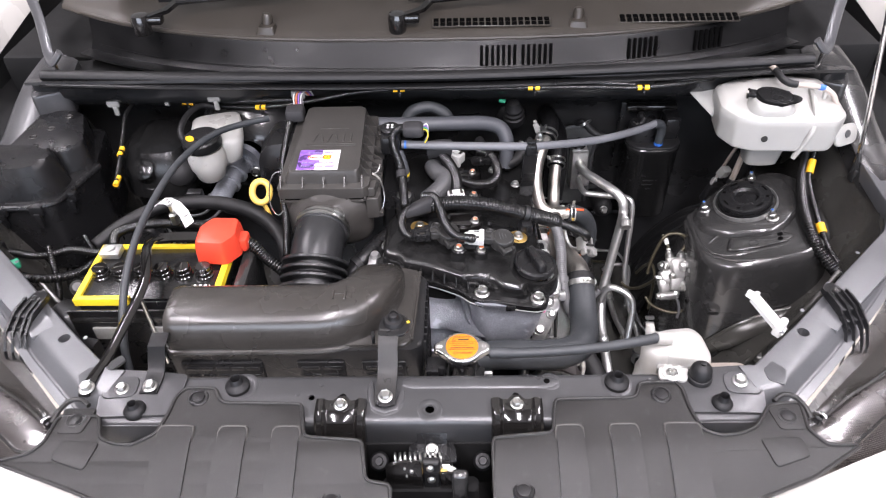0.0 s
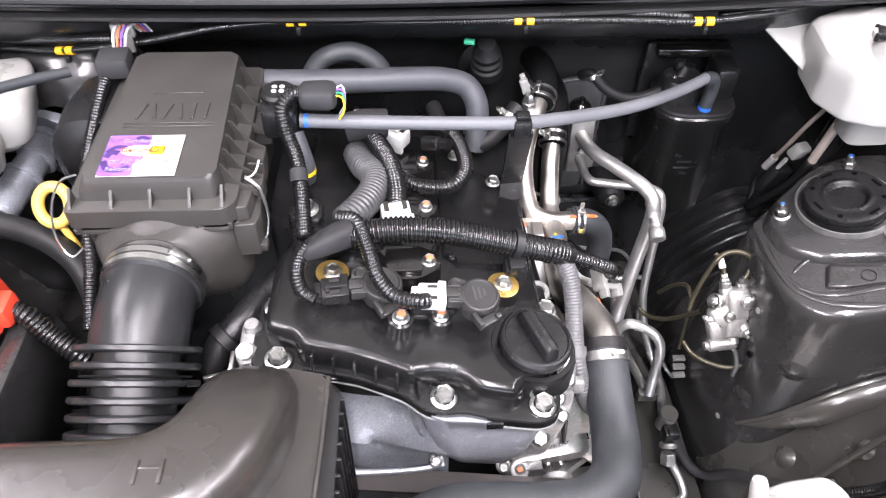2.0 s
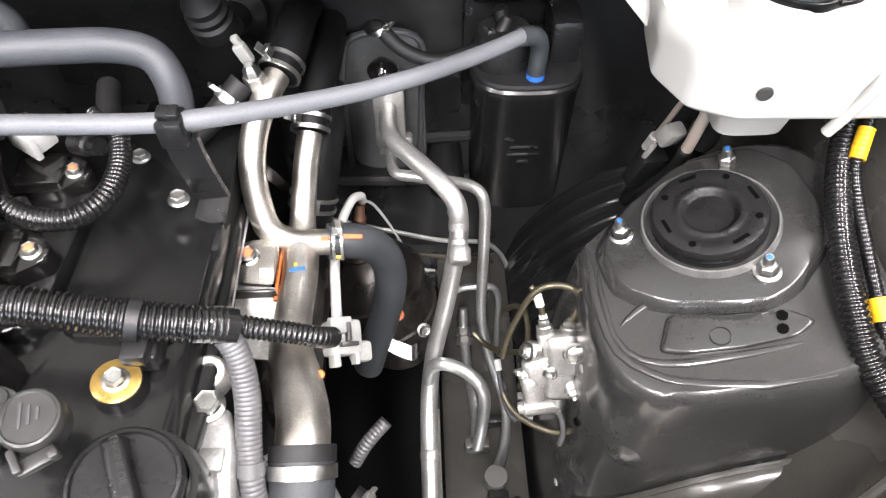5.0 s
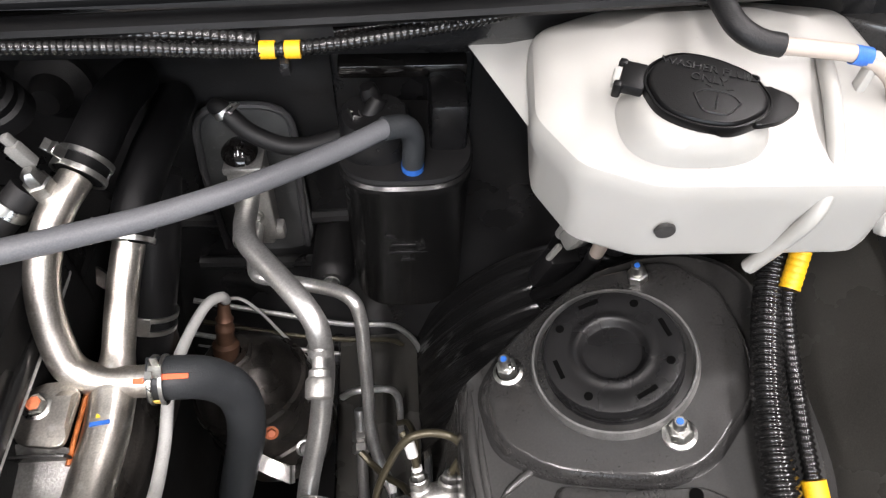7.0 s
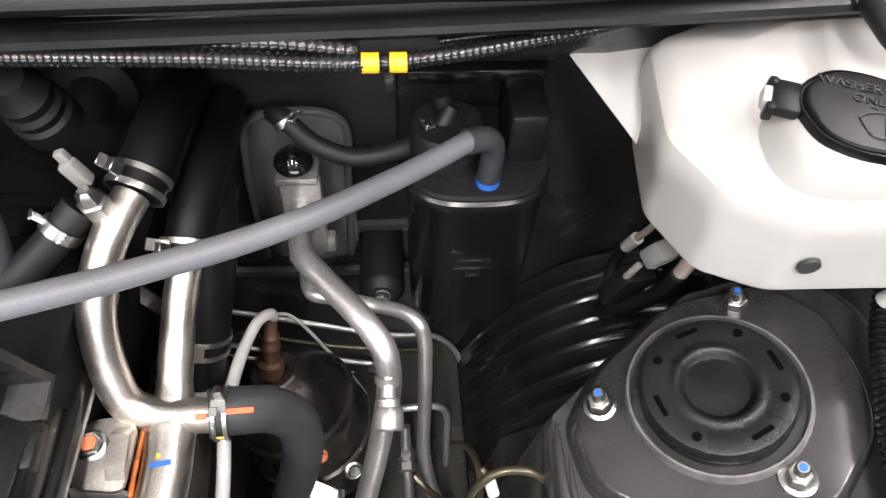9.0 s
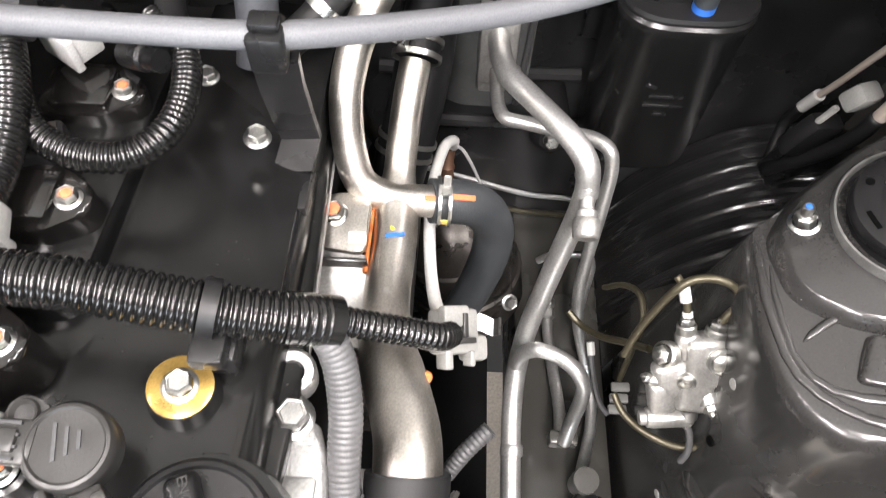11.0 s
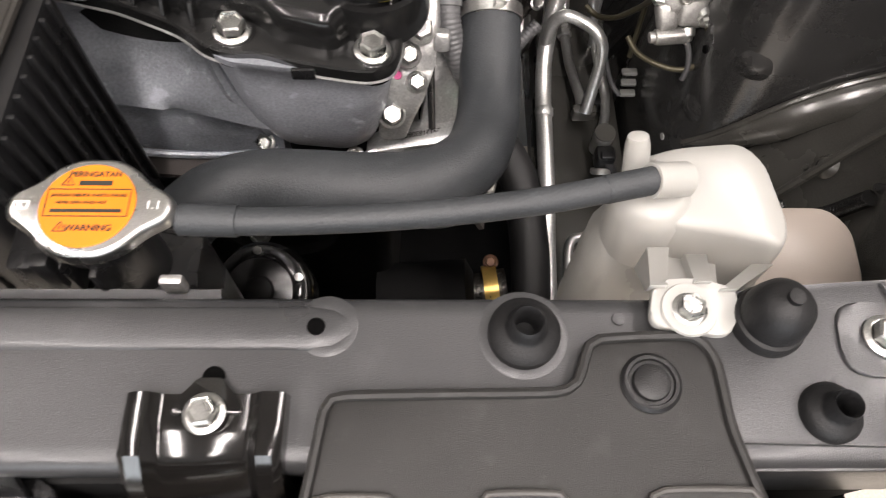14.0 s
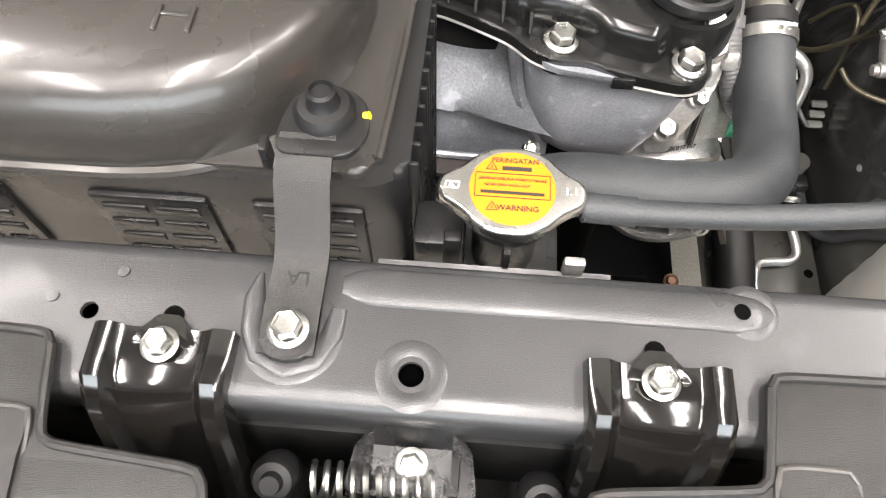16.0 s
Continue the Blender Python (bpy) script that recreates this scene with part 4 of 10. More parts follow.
    part("deck_ridge", loft([superellipse(deck(x, y, 0), (sx * 0.6, -0.8, 0), (0, 0, 1), 0.0034 * k, 0.0028 * k, 2.0, 12) for x, y, k in ((0.525, 1.1245, 0.2), (0.531, 1.1295, 0.8), (0.541, 1.1365, 1), (0.552, 1.142, 0.9))]), GREYD, t, sharp=80)
    for x, y in ((0.646, 1.108), (0.643, 1.096)):
        part("hole", lathe([(0, 0.0012), (0.0045, 0.0012), (0.0045, -0.004)], at(deck(x, y, 0.0045), nrm), 16), HOLESHADE, t)
    part("stamp_ring", lathe([(0.0075, -0.001), (0.0082, 0.0014), (0.009, -0.001)], at(deck(0.597, 1.098, 0.0045), nrm), 22), GREYD, t)
    return t


apron(1)
apron(-1)
strut_tower(1, "dark grey pressed strut tower with black mount and three nuts")
hidden = strut_tower(-1, "dark pressed strut tower beside the brake booster")
hidden.location.z -= 0.085


def crossmember():
    t = thing("crossmember", (0, 0.67, 0.85), "grey painted steel radiator crossmember with holes and bolts", "crossmember", kind="structure")
    prof = [(0.646, 0.80), (0.640, 0.88), (0.6345, 0.925), (0.6325, 0.940), (0.6335, 0.9455), (0.637, 0.949), (0.643, 0.95), (0.703, 0.95), (0.709, 0.948), (0.713, 0.942), (0.716, 0.90)]
    beam = part("beam", extrude_x(prof, -0.435, 0.440, 0.0025, n=2), GREY, t)
    hole = lambda x, y, r: lathe([(0, -0.02), (r, -0.02), (r, 0.02), (0, 0.02)], at((x, y, 0.95)), 18)
    cut(beam, hole(0.002, 0.652, 0.0062), hole(0.165, 0.696, 0.0042), hole(0.353, 0.658, 0.0058), hole(-0.158, 0.672, 0.0045), hole(0.41, 0.657, 0.006), hole(-0.41, 0.655, 0.006), hole(-0.353, 0.658, 0.005))
    # pressed beads and dimples
    part("bead", loft([superellipse((x, 0.6955, 0.9495), (0, 1, 0), (0, 0, 1), 0.0105 * k, 0.0032 * k, 2.0, 24) for x, k in ((-0.036, 0.5), (-0.030, 0.8), (-0.02, 1), (0.142, 1), (0.158, 1.05), (0.168, 0.9), (0.175, 0.55), (0.178, 0.2))]), GREY, t)
    for x, y, r in ((0.002, 0.652, 0.0165), (0.165, 0.696, 0.0135), (-0.057, 0.667, 0.024), (0.419, 0.689, 0.02), (0.255, 0.692, 0.02), (-0.255, 0.692, 0.02)):
        part("dimple", lathe([(r + 0.002, -0.0006), (r, 0.0003), (r - 0.003, 0.0009), (r - 0.006, 0.0006), (r - 0.009, -0.0006)], at((x, y, 0.95)), 30), GREY, t)
    for x, y in ((-0.147, 0.694), (-0.178, 0.678), (0.30, 0.70)):
        part("weld_spot", lathe([(0.0032, -0.0005), (0.003, 0.0008), (0, 0.001)], at((x, y, 0.95)), 12), GREY, t)
    part("bead_hole", lathe([(0, 0.0004), (0.0042, 0.0004), (0.0046, -0.002)], at((0.1605, 0.6955, 0.9525), (0.05, 0, 1)), 18), HOLESHADE, t)
    part("foot_bead", loft([superellipse((x, y, 0.9497), d, (0, 0, 1), 0.0055 * k, 0.0024 * k, 2.0, 16) for x, y, d, k in ((-0.078, 0.699, (1, 0, 0), 0.3), (-0.0785, 0.685, (1, 0, 0), 1), (-0.077, 0.668, (1, 0.2, 0), 1), (-0.071, 0.656, (0.8, 0.7, 0), 1), (-0.058, 0.650, (0, 1, 0), 1), (-0.045, 0.655, (-0.7, 0.8, 0), 1), (-0.038, 0.668, (-1, 0.2, 0), 1), (-0.0365, 0.682, (-1, 0, 0), 0.8))]), GREY, t, sharp=80)
    # end plates
    for sx in (-1, 1):
        part("end_plate", prism([(sx * a, b) for a, b in ((0.335, 0.643), (0.44, 0.640), (0.452, 0.70), (0.45, 0.72), (0.39, 0.716), (0.335, 0.71))], 0.9505, 0.9545, 0.002, 2, 0.006), GREY, t)
        part("front_skirt", box((sx * 0.39, 0.634, 0.915), (0.11, 0.004, 0.06), 0.001), GREY, t)
        part("bolt_seat", prism(rounded([(sx * 0.397, 0.672), (sx * 0.445, 0.668), (sx * 0.442, 0.705), (sx * 0.40, 0.707)], 0.012), 0.954, 0.9565, 0.0015), GREY, t)
    bolt((0.419, 0.689, 0.957), t, size=1.15)
    bolt((-0.418, 0.683, 0.957), t, size=1.05)
    # Plates under the beam; near-black colour stands for the shade there.
    part("inner_plate", box((0, 0.670, 0.925), (0.86, 0.06, 0.004)), HOLESHADE, t)
    part("air_guide", box((0, 0.555, 0.785), (0.96, 0.19, 0.008), 0.002), DEEPSHADE, t)
    part("lower_face", box((0, 0.638, 0.845), (0.9, 0.006, 0.10), 0.002), DEEPSHADE, t)
    return t


crossmember()


def front_cover(sx, label):
    t = thing("radiator_cover", (sx * 0.3, 0.6, 0.95), label, "cover panel", "radiator covers")
    if sx > 0:
        edge = [(0.168, 0.662), (0.27, 0.664), (0.277, 0.668), (0.284, 0.688), (0.333, 0.690), (0.340, 0.679), (0.341, 0.648), (0.350, 0.613), (0.37, 0.605), (0.394, 0.607), (0.418, 0.617), (0.446, 0.651), (0.486, 0.655), (0.482, 0.614), (0.497, 0.592), (0.540, 0.591), (0.47, 0.552), (0.362, 0.515), (0.25, 0.47), (0.085, 0.44), (0.083, 0.603), (0.16, 0.611)]
    else:
        edge = [(-0.168, 0.657), (-0.27, 0.660), (-0.279, 0.664), (-0.29, 0.684), (-0.330, 0.685), (-0.340, 0.672), (-0.343, 0.640), (-0.350, 0.612), (-0.375, 0.596), (-0.40, 0.598), (-0.42, 0.606), (-0.434, 0.640), (-0.487, 0.640), (-0.49, 0.60), (-0.505, 0.585), (-0.545, 0.575), (-0.46, 0.548), (-0.362, 0.515), (-0.25, 0.47), (-0.045, 0.44), (-0.044, 0.546), (-0.075, 0.551), (-0.083, 0.600), (-0.157, 0.607)]
    fall = lambda y: max(0, 0.60 - y) ** 1.3 * 0.55

    def slope(bm):
        for y in (0.60, 0.575, 0.55, 0.525, 0.50, 0.475):
            bmesh.ops.bisect_plane(bm, geom=bm.verts[:] + bm.edges[:] + bm.faces[:], plane_co=(0, y, 0), plane_no=(0, 1, 0))
        for v in bm.verts:
            v.co.z -= fall(v.co.y)
        return bm
    edge = rounded(edge, 0.006, 3)
    part("panel", slope(prism(edge, 0.9515, 0.9560, 0.0012, 2)), PANEL, t)
    loop = [(x, y, 0.9565) for x, y in edge] + [(*edge[0], 0.9565)]
    part("rim", tube([(x, y, z - fall(y)) for x, y, z in loop], 0.0025, 8, 0.006), PANEL, t)
    for pts in ([(0.347, 0.623), (0.302, 0.623), (0.298, 0.49), (0.345, 0.49)], [(0.268, 0.622), (0.232, 0.622), (0.229, 0.47), (0.268, 0.47)], [(0.198, 0.621), (0.164, 0.621), (0.161, 0.46), (0.199, 0.46)]):
        ridge = rounded([(sx * x, y) for x, y in pts], 0.005, 3)
        part("pad", slope(prism(ridge, 0.9555, 0.9586, 0.0)), PANEL, t, sharp=20)
        line = [Vector((x, y, 0.9580 - fall(y))) for x, y in ridge]
        # Lighter plastic line paints the highlight along the pad's edge.
        part("pad_edge_glint", tube(line + [line[0]], 0.0016, 8, 0.006), FILTER, t)
    pts = rounded([(sx * 0.417, 0.600), (sx * 0.468, 0.603), (sx * 0.474, 0.577), (sx * 0.428, 0.563)], 0.007, 3)
    part("pad", slope(prism(pts, 0.955, 0.9582, 0.0016, 2)), PANEL, t)
    pts = rounded([(sx * 0.440, 0.652), (sx * 0.447, 0.613), (sx * 0.480, 0.613), (sx * 0.484, 0.652)], 0.006, 3)
    part("corner_tab", prism(pts, 0.953, 0.9578, 0.0016, 2), PANEL, t)
    part("hook", tube([(sx * 0.452, 0.655, 0.959), (sx * 0.466, 0.664, 0.960), (sx * 0.480, 0.662, 0.960), (sx * 0.490, 0.645, 0.958), (sx * 0.493, 0.632, 0.954)], 0.0035, 8, 0.004), PANEL, t)
    for x, y in ((0.309, 0.668), (0.462, 0.633), (0.118, 0.538)):
        if sx < 0 and x == 0.118:
            continue
        z = 0.956 - max(0, 0.60 - y) ** 1.3 * 0.55
        part("clip", lathe([(0.0135, -0.002), (0.0135, 0.001), (0.0120, 0.0025), (0.0105, 0.0025), (0.0100, 0.0012), (0.0085, 0.0012), (0.0080, 0.003), (0.0060, 0.004), (0, 0.0042)], at((sx * x, y, z)), 28), PLAST, t, "black push clip")
    if sx < 0:
        part("clip", lathe([(0.0135, -0.002), (0.0135, 0.001), (0.0120, 0.0025), (0.0105, 0.0025), (0.0100, 0.0012), (0.0085, 0.0012), (0.0080, 0.003), (0.0060, 0.004), (0, 0.0042)], at((-0.115, 0.528, 0.938)), 28), PLAST, t, "black push clip")
    return t


front_cover(1, "charcoal moulded plastic radiator cover with raised pads")
front_cover(-1, "charcoal moulded plastic radiator cover with raised pads and notch")


def bumper():
    secs = []
    for x, y, z in ((-0.78, 0.70, 0.86), (-0.66, 0.63, 0.885), (-0.55, 0.578, 0.905), (-0.45, 0.54, 0.91), (-0.3, 0.49, 0.90), (0, 0.43, 0.89), (0.3, 0.49, 0.90), (0.45, 0.54, 0.91), (0.55, 0.582, 0.905), (0.66, 0.63, 0.885), (0.78, 0.70, 0.86)):
        secs.append([Vector((x, y + 0.01, z + 0.012)), Vector((x, y, z + 0.012)), Vector((x, y - 0.05, z - 0.002)), Vector((x, y - 0.10, z - 0.05)), Vector((x, y - 0.12, z - 0.25)), Vector((x, y - 0.11, z - 0.25)), Vector((x, y - 0.09, z - 0.05)), Vector((x, y - 0.045, z - 0.008)), Vector((x, y + 0.01, z + 0.004))])
    solid("bumper", loft(secs), BODY, "white painted bumper top below the cover panels", "bumper", kind="structure")


def headlamp(sx):
    t = thing("headlamp", (sx * 0.62, 0.7, 0.75), "clear headlamp with fine grid reflector and dark brown housing", "headlamp", "headlamps")
    near = [(0.512, 0.655), (0.530, 0.662), (0.558, 0.682), (0.592, 0.706), (0.660, 0.746), (0.77, 0.83)]
    far = [(0.522, 0.630), (0.556, 0.624), (0.592, 0.646), (0.622, 0.668), (0.675, 0.70), (0.79, 0.78)]
    rail = [(0.488, 0.650), (0.518, 0.676), (0.555, 0.712), (0.60, 0.756), (0.69, 0.848), (0.80, 0.985)]
    secs = []
    for (x0, y0), (x1, y1) in zip(near, far):
        secs.append([Vector((sx * x, y, z)) for x, y, z in ((x0, y0, 0.80), (x0, y0, 0.893), (x0 + 0.004, y0 - 0.003, 0.899), (x0 * 0.5 + x1 * 0.5, y0 * 0.5 + y1 * 0.5, 0.902), (x1, y1, 0.896), (x1 + 0.02, y1 - 0.02, 0.875), (x1 + 0.03, y1 - 0.03, 0.80))])
    part("lens", loft(secs), LAMP, t)
    part("lens_rim", tube([(sx * x, y, 0.900) for x, y in near], 0.0032, 8, 0.008), CHROME, t)
    part("lens_rim", tube([(sx * x, y, 0.897) for x, y in far], 0.0028, 8, 0.008), GREYD, t)
    secs = []
    for (x0, y0), (x1, y1) in zip(rail, near):
        mid = (x0 * 0.45 + x1 * 0.55, y0 * 0.45 + y1 * 0.55)
        secs.append([Vector((sx * x, y, z)) for x, y, z in ((x0, y0, 0.86), (x0, y0, 0.921), (mid[0], mid[1], 0.919), (x1, y1, 0.893), (x1, y1, 0.86))])
    part("housing", loft(secs), TAUPE, t, "warm-black plastic housing")
    for x, y, s in ((0.537, 0.668, 0.008), (0.528, 0.662, 0.006), (0.603, 0.735, 0.006), (0.66, 0.79, 0.005)):
        part("adjuster", box((sx * x, y, 0.905), (s, s * 1.6, 0.014), 0.002, 2, (0, 0, sx * 35)), CHROME if s > 0.007 else PLAST, t)


bumper()
headlamp(1)
headlamp(-1)


# ---- things on the crossmember ----
def latch_bracket(x):
    t = thing("latch_bracket", (x, 0.63, 0.9), "gloss black pressed steel stay on the crossmember", "bracket", "latch stays")
    path = [(0.664, 0.9545), (0.652, 0.9545), (0.640, 0.9535), (0.631, 0.9445), (0.624, 0.928), (0.617, 0.905), (0.607, 0.88), (0.598, 0.84)]
    xs = [(-0.0345, -0.004), (-0.0335, 0.0035), (-0.030, 0.0065), (-0.0235, 0.0065), (-0.0195, 0.0015), (-0.017, 0), (0.017, 0), (0.0195, 0.0015), (0.0235, 0.0065), (0.030, 0.0065), (0.0335, 0.0035), (0.0345, -0.004)]
    secs = []
    for i, (y, z) in enumerate(path):
        y0, z0 = path[max(i - 1, 0)]
        y1, z1 = path[min(i + 1, len(path) - 1)]
        d = Vector((0, y1 - y0, z1 - z0)).normalized()
        nrm = Vector((1, 0, 0)).cross(d) * -1
        if nrm.z < 0:
            nrm = -nrm
        k = 1.0 if i > 1 else 0.7
        up = [Vector((x + a, y, z)) + nrm * (h * k) for a, h in xs]
        secs.append(up + [p - nrm * 0.002 for p in up[::-1]])
    part("stay", loft(secs), GLOSS, t)
    part("tongue", prism([(x - 0.016, 0.655), (x + 0.016, 0.655), (x + 0.0125, 0.663), (x + 0.0075, 0.668), (x + 0.006, 0.671), (x - 0.006, 0.671), (x - 0.0075, 0.668), (x - 0.0125, 0.663)], 0.9505, 0.9550, 0.001, 2, 0.003), GLOSS, t)
    part("slot", lathe([(0, 0.0003), (0.0050, 0.0003), (0.0050, -0.0008)], at((x, 0.6725, 0.9508)), 18), HOLESHADE, t)
    bolt((x, 0.655, 0.9565), t, (0, 0, 1), 1.0, label="bright plated flange bolt", spin=8)


latch_bracket(-0.116)
latch_bracket(0.117)


def hood_latch():
    t = thing("bonnet_latch", (0.0, 0.60, 0.82), "black bonnet latch with coil spring and plated levers", "latch")
    part("backplate", prism(rounded([(-0.062, 0.58), (0.066, 0.58), (0.066, 0.602), (-0.062, 0.602)], 0.006), 0.80, 0.868, 0.003), DEEPSHADE, t)
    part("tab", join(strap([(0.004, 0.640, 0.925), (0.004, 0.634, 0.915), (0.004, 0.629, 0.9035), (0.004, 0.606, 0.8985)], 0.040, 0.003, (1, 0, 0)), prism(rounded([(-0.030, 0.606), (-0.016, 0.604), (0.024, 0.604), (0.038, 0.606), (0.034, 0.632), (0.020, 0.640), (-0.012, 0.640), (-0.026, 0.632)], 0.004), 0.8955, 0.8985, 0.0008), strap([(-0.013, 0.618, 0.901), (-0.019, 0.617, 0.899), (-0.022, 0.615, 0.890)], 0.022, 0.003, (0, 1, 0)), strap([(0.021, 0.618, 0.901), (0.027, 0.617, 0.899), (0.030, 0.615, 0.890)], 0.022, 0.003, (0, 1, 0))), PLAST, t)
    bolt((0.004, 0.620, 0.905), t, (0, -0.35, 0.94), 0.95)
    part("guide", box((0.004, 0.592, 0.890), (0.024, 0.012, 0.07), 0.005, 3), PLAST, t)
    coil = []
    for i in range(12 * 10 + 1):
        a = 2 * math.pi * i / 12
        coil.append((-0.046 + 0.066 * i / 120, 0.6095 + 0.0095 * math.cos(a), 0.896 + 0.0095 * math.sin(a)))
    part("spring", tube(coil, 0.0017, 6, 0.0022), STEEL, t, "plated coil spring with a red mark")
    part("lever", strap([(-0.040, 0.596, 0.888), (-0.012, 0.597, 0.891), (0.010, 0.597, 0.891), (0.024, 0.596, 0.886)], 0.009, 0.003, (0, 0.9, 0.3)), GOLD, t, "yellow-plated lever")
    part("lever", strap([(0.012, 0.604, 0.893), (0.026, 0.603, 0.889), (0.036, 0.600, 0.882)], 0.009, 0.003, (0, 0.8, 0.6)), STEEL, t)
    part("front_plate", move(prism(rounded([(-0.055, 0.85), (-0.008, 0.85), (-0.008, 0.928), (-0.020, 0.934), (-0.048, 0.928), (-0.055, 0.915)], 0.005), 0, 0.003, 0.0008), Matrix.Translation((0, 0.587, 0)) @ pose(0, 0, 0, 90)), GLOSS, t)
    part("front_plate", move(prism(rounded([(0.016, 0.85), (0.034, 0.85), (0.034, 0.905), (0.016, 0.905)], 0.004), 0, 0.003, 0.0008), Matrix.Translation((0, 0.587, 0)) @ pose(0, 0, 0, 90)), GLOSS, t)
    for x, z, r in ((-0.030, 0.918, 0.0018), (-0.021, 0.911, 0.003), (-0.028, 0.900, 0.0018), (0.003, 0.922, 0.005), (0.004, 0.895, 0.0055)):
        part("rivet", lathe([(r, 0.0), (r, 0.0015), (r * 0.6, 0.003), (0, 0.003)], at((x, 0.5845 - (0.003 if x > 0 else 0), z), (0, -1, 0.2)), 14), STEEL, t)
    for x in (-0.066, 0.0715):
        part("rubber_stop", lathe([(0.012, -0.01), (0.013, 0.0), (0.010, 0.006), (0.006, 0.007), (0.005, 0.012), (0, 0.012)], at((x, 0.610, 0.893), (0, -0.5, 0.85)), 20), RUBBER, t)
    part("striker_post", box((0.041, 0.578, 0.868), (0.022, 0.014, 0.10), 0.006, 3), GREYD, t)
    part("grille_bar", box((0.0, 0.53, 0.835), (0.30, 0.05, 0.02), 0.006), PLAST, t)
    part("duct_wall", box((0, 0.565, 0.74), (0.24, 0.006, 0.16), 0.002), DEEPSHADE, t)


hood_latch()


def grommet(x, y, z, label, tall=0.014, r=0.0165, bore=0.0062):
    solid("rubber_grommet", lathe([(r, -0.004), (r, 0.002), (r * 0.8, 0.006), (r * 0.62, 0.007), (r * 0.52, 0.009), (r * 0.5, tall), (bore + 0.0005, tall + 0.002), (bore * 0.9, tall), (bore * 0.8, 0.0), (0, 0)], at((x, y, z)), 28), RUBBER, label, "grommet", "rubber grommets")


grommet(0.255, 0.692, 0.954, "black rubber grommet in the crossmember")
grommet(-0.262, 0.690, 0.954, "black rubber grommet in the crossmember")
grommet(0.386, 0.655, 0.955, "short black rubber stop on the crossmember end", 0.015, 0.0135, 0.0055)
grommet(-0.39, 0.650, 0.955, "short black rubber stop on the crossmember end", 0.013, 0.0145, 0.0055)
solid("rubber_buffer", lathe([(0.0215, -0.006), (0.0215, 0.003), (0.0200, 0.007), (0.0180, 0.008), (0.0180, 0.011), (0.0190, 0.012), (0.0188, 0.016), (0.0165, 0.026), (0.0110, 0.033), (0.0045, 0.0355), (0.0045, 0.039), (0, 0.040)], at((0.367, 0.697, 0.955)) @ Matrix.Scale(0.80, 4), 32), RUBBER, "domed black rubber bonnet buffer", "buffer")


def duct_bracket():
    t = thing("duct_bracket", (-0.055, 0.70, 0.95), "black steel strap holding the air duct with rubber pad", "bracket", "duct brackets")
    part("strap", strap([(-0.0575, 0.655, 0.9555), (-0.0575, 0.682, 0.956), (-0.057, 0.702, 0.9585), (-0.0565, 0.712, 0.966), (-0.056, 0.728, 0.990), (-0.0555, 0.737, 0.997), (-0.055, 0.75, 0.999)], 0.027, 0.003, (1, 0, 0)), PANEL, t)
    part("foot", prism(rounded([(-0.071, 0.652), (-0.044, 0.652), (-0.044, 0.69), (-0.071, 0.69)], 0.012), 0.9535, 0.9572, 0.001), PLAST, t)
    part("pad", prism(rounded([(-0.070, 0.738), (-0.034, 0.738), (-0.026, 0.752), (-0.029, 0.772), (-0.045, 0.781), (-0.065, 0.775), (-0.070, 0.755)], 0.008), 0.9965, 1.0, 0.001), PLAST, t)
    part("rubber_bush", lathe([(0.0150, -0.006), (0.0150, 0.002), (0.0125, 0.0055), (0.0085, 0.0065), (0.0075, 0.008), (0.0070, 0.0145), (0.0055, 0.016), (0.0050, 0.0135), (0, 0.0135)], at((-0.049, 0.763, 1.001)), 28), RUBBER, t)
    text_on("LA", 0.010, Matrix.Translation((-0.057, 0.6935, 0.9592)) @ pose(0, 0, 0, 8) @ pose(0, 0, 0, 0, 0, 180), GREYD, t)
    part("marker", lathe([(0.0022, 0), (0.002, 0.003), (0, 0.0034)], at((-0.030, 0.763, 0.999), (1, 0, 0.4)), 10), YELLOW, t)
    part("side_tab", box((-0.078, 0.748, 0.985), (0.004, 0.010, 0.018), 0.001), PLAST, t)
    bolt((-0.0575, 0.667, 0.9575), t, size=1.12, label="bright plated flange bolt")
    s = thing("duct_bracket", (-0.38, 0.70, 0.95), "dark steel strap bolted beside the battery", "bracket", "duct brackets")
    part("strap", strap([(-0.38, 0.676, 0.9565), (-0.379, 0.70, 0.957), (-0.377, 0.713, 0.965), (-0.376, 0.73, 0.99), (-0.374, 0.75, 0.996)], 0.024, 0.003, (1, 0, 0)), CAPB, s)
    bolt((-0.38, 0.686, 0.9585), s, size=1.1)


duct_bracket()


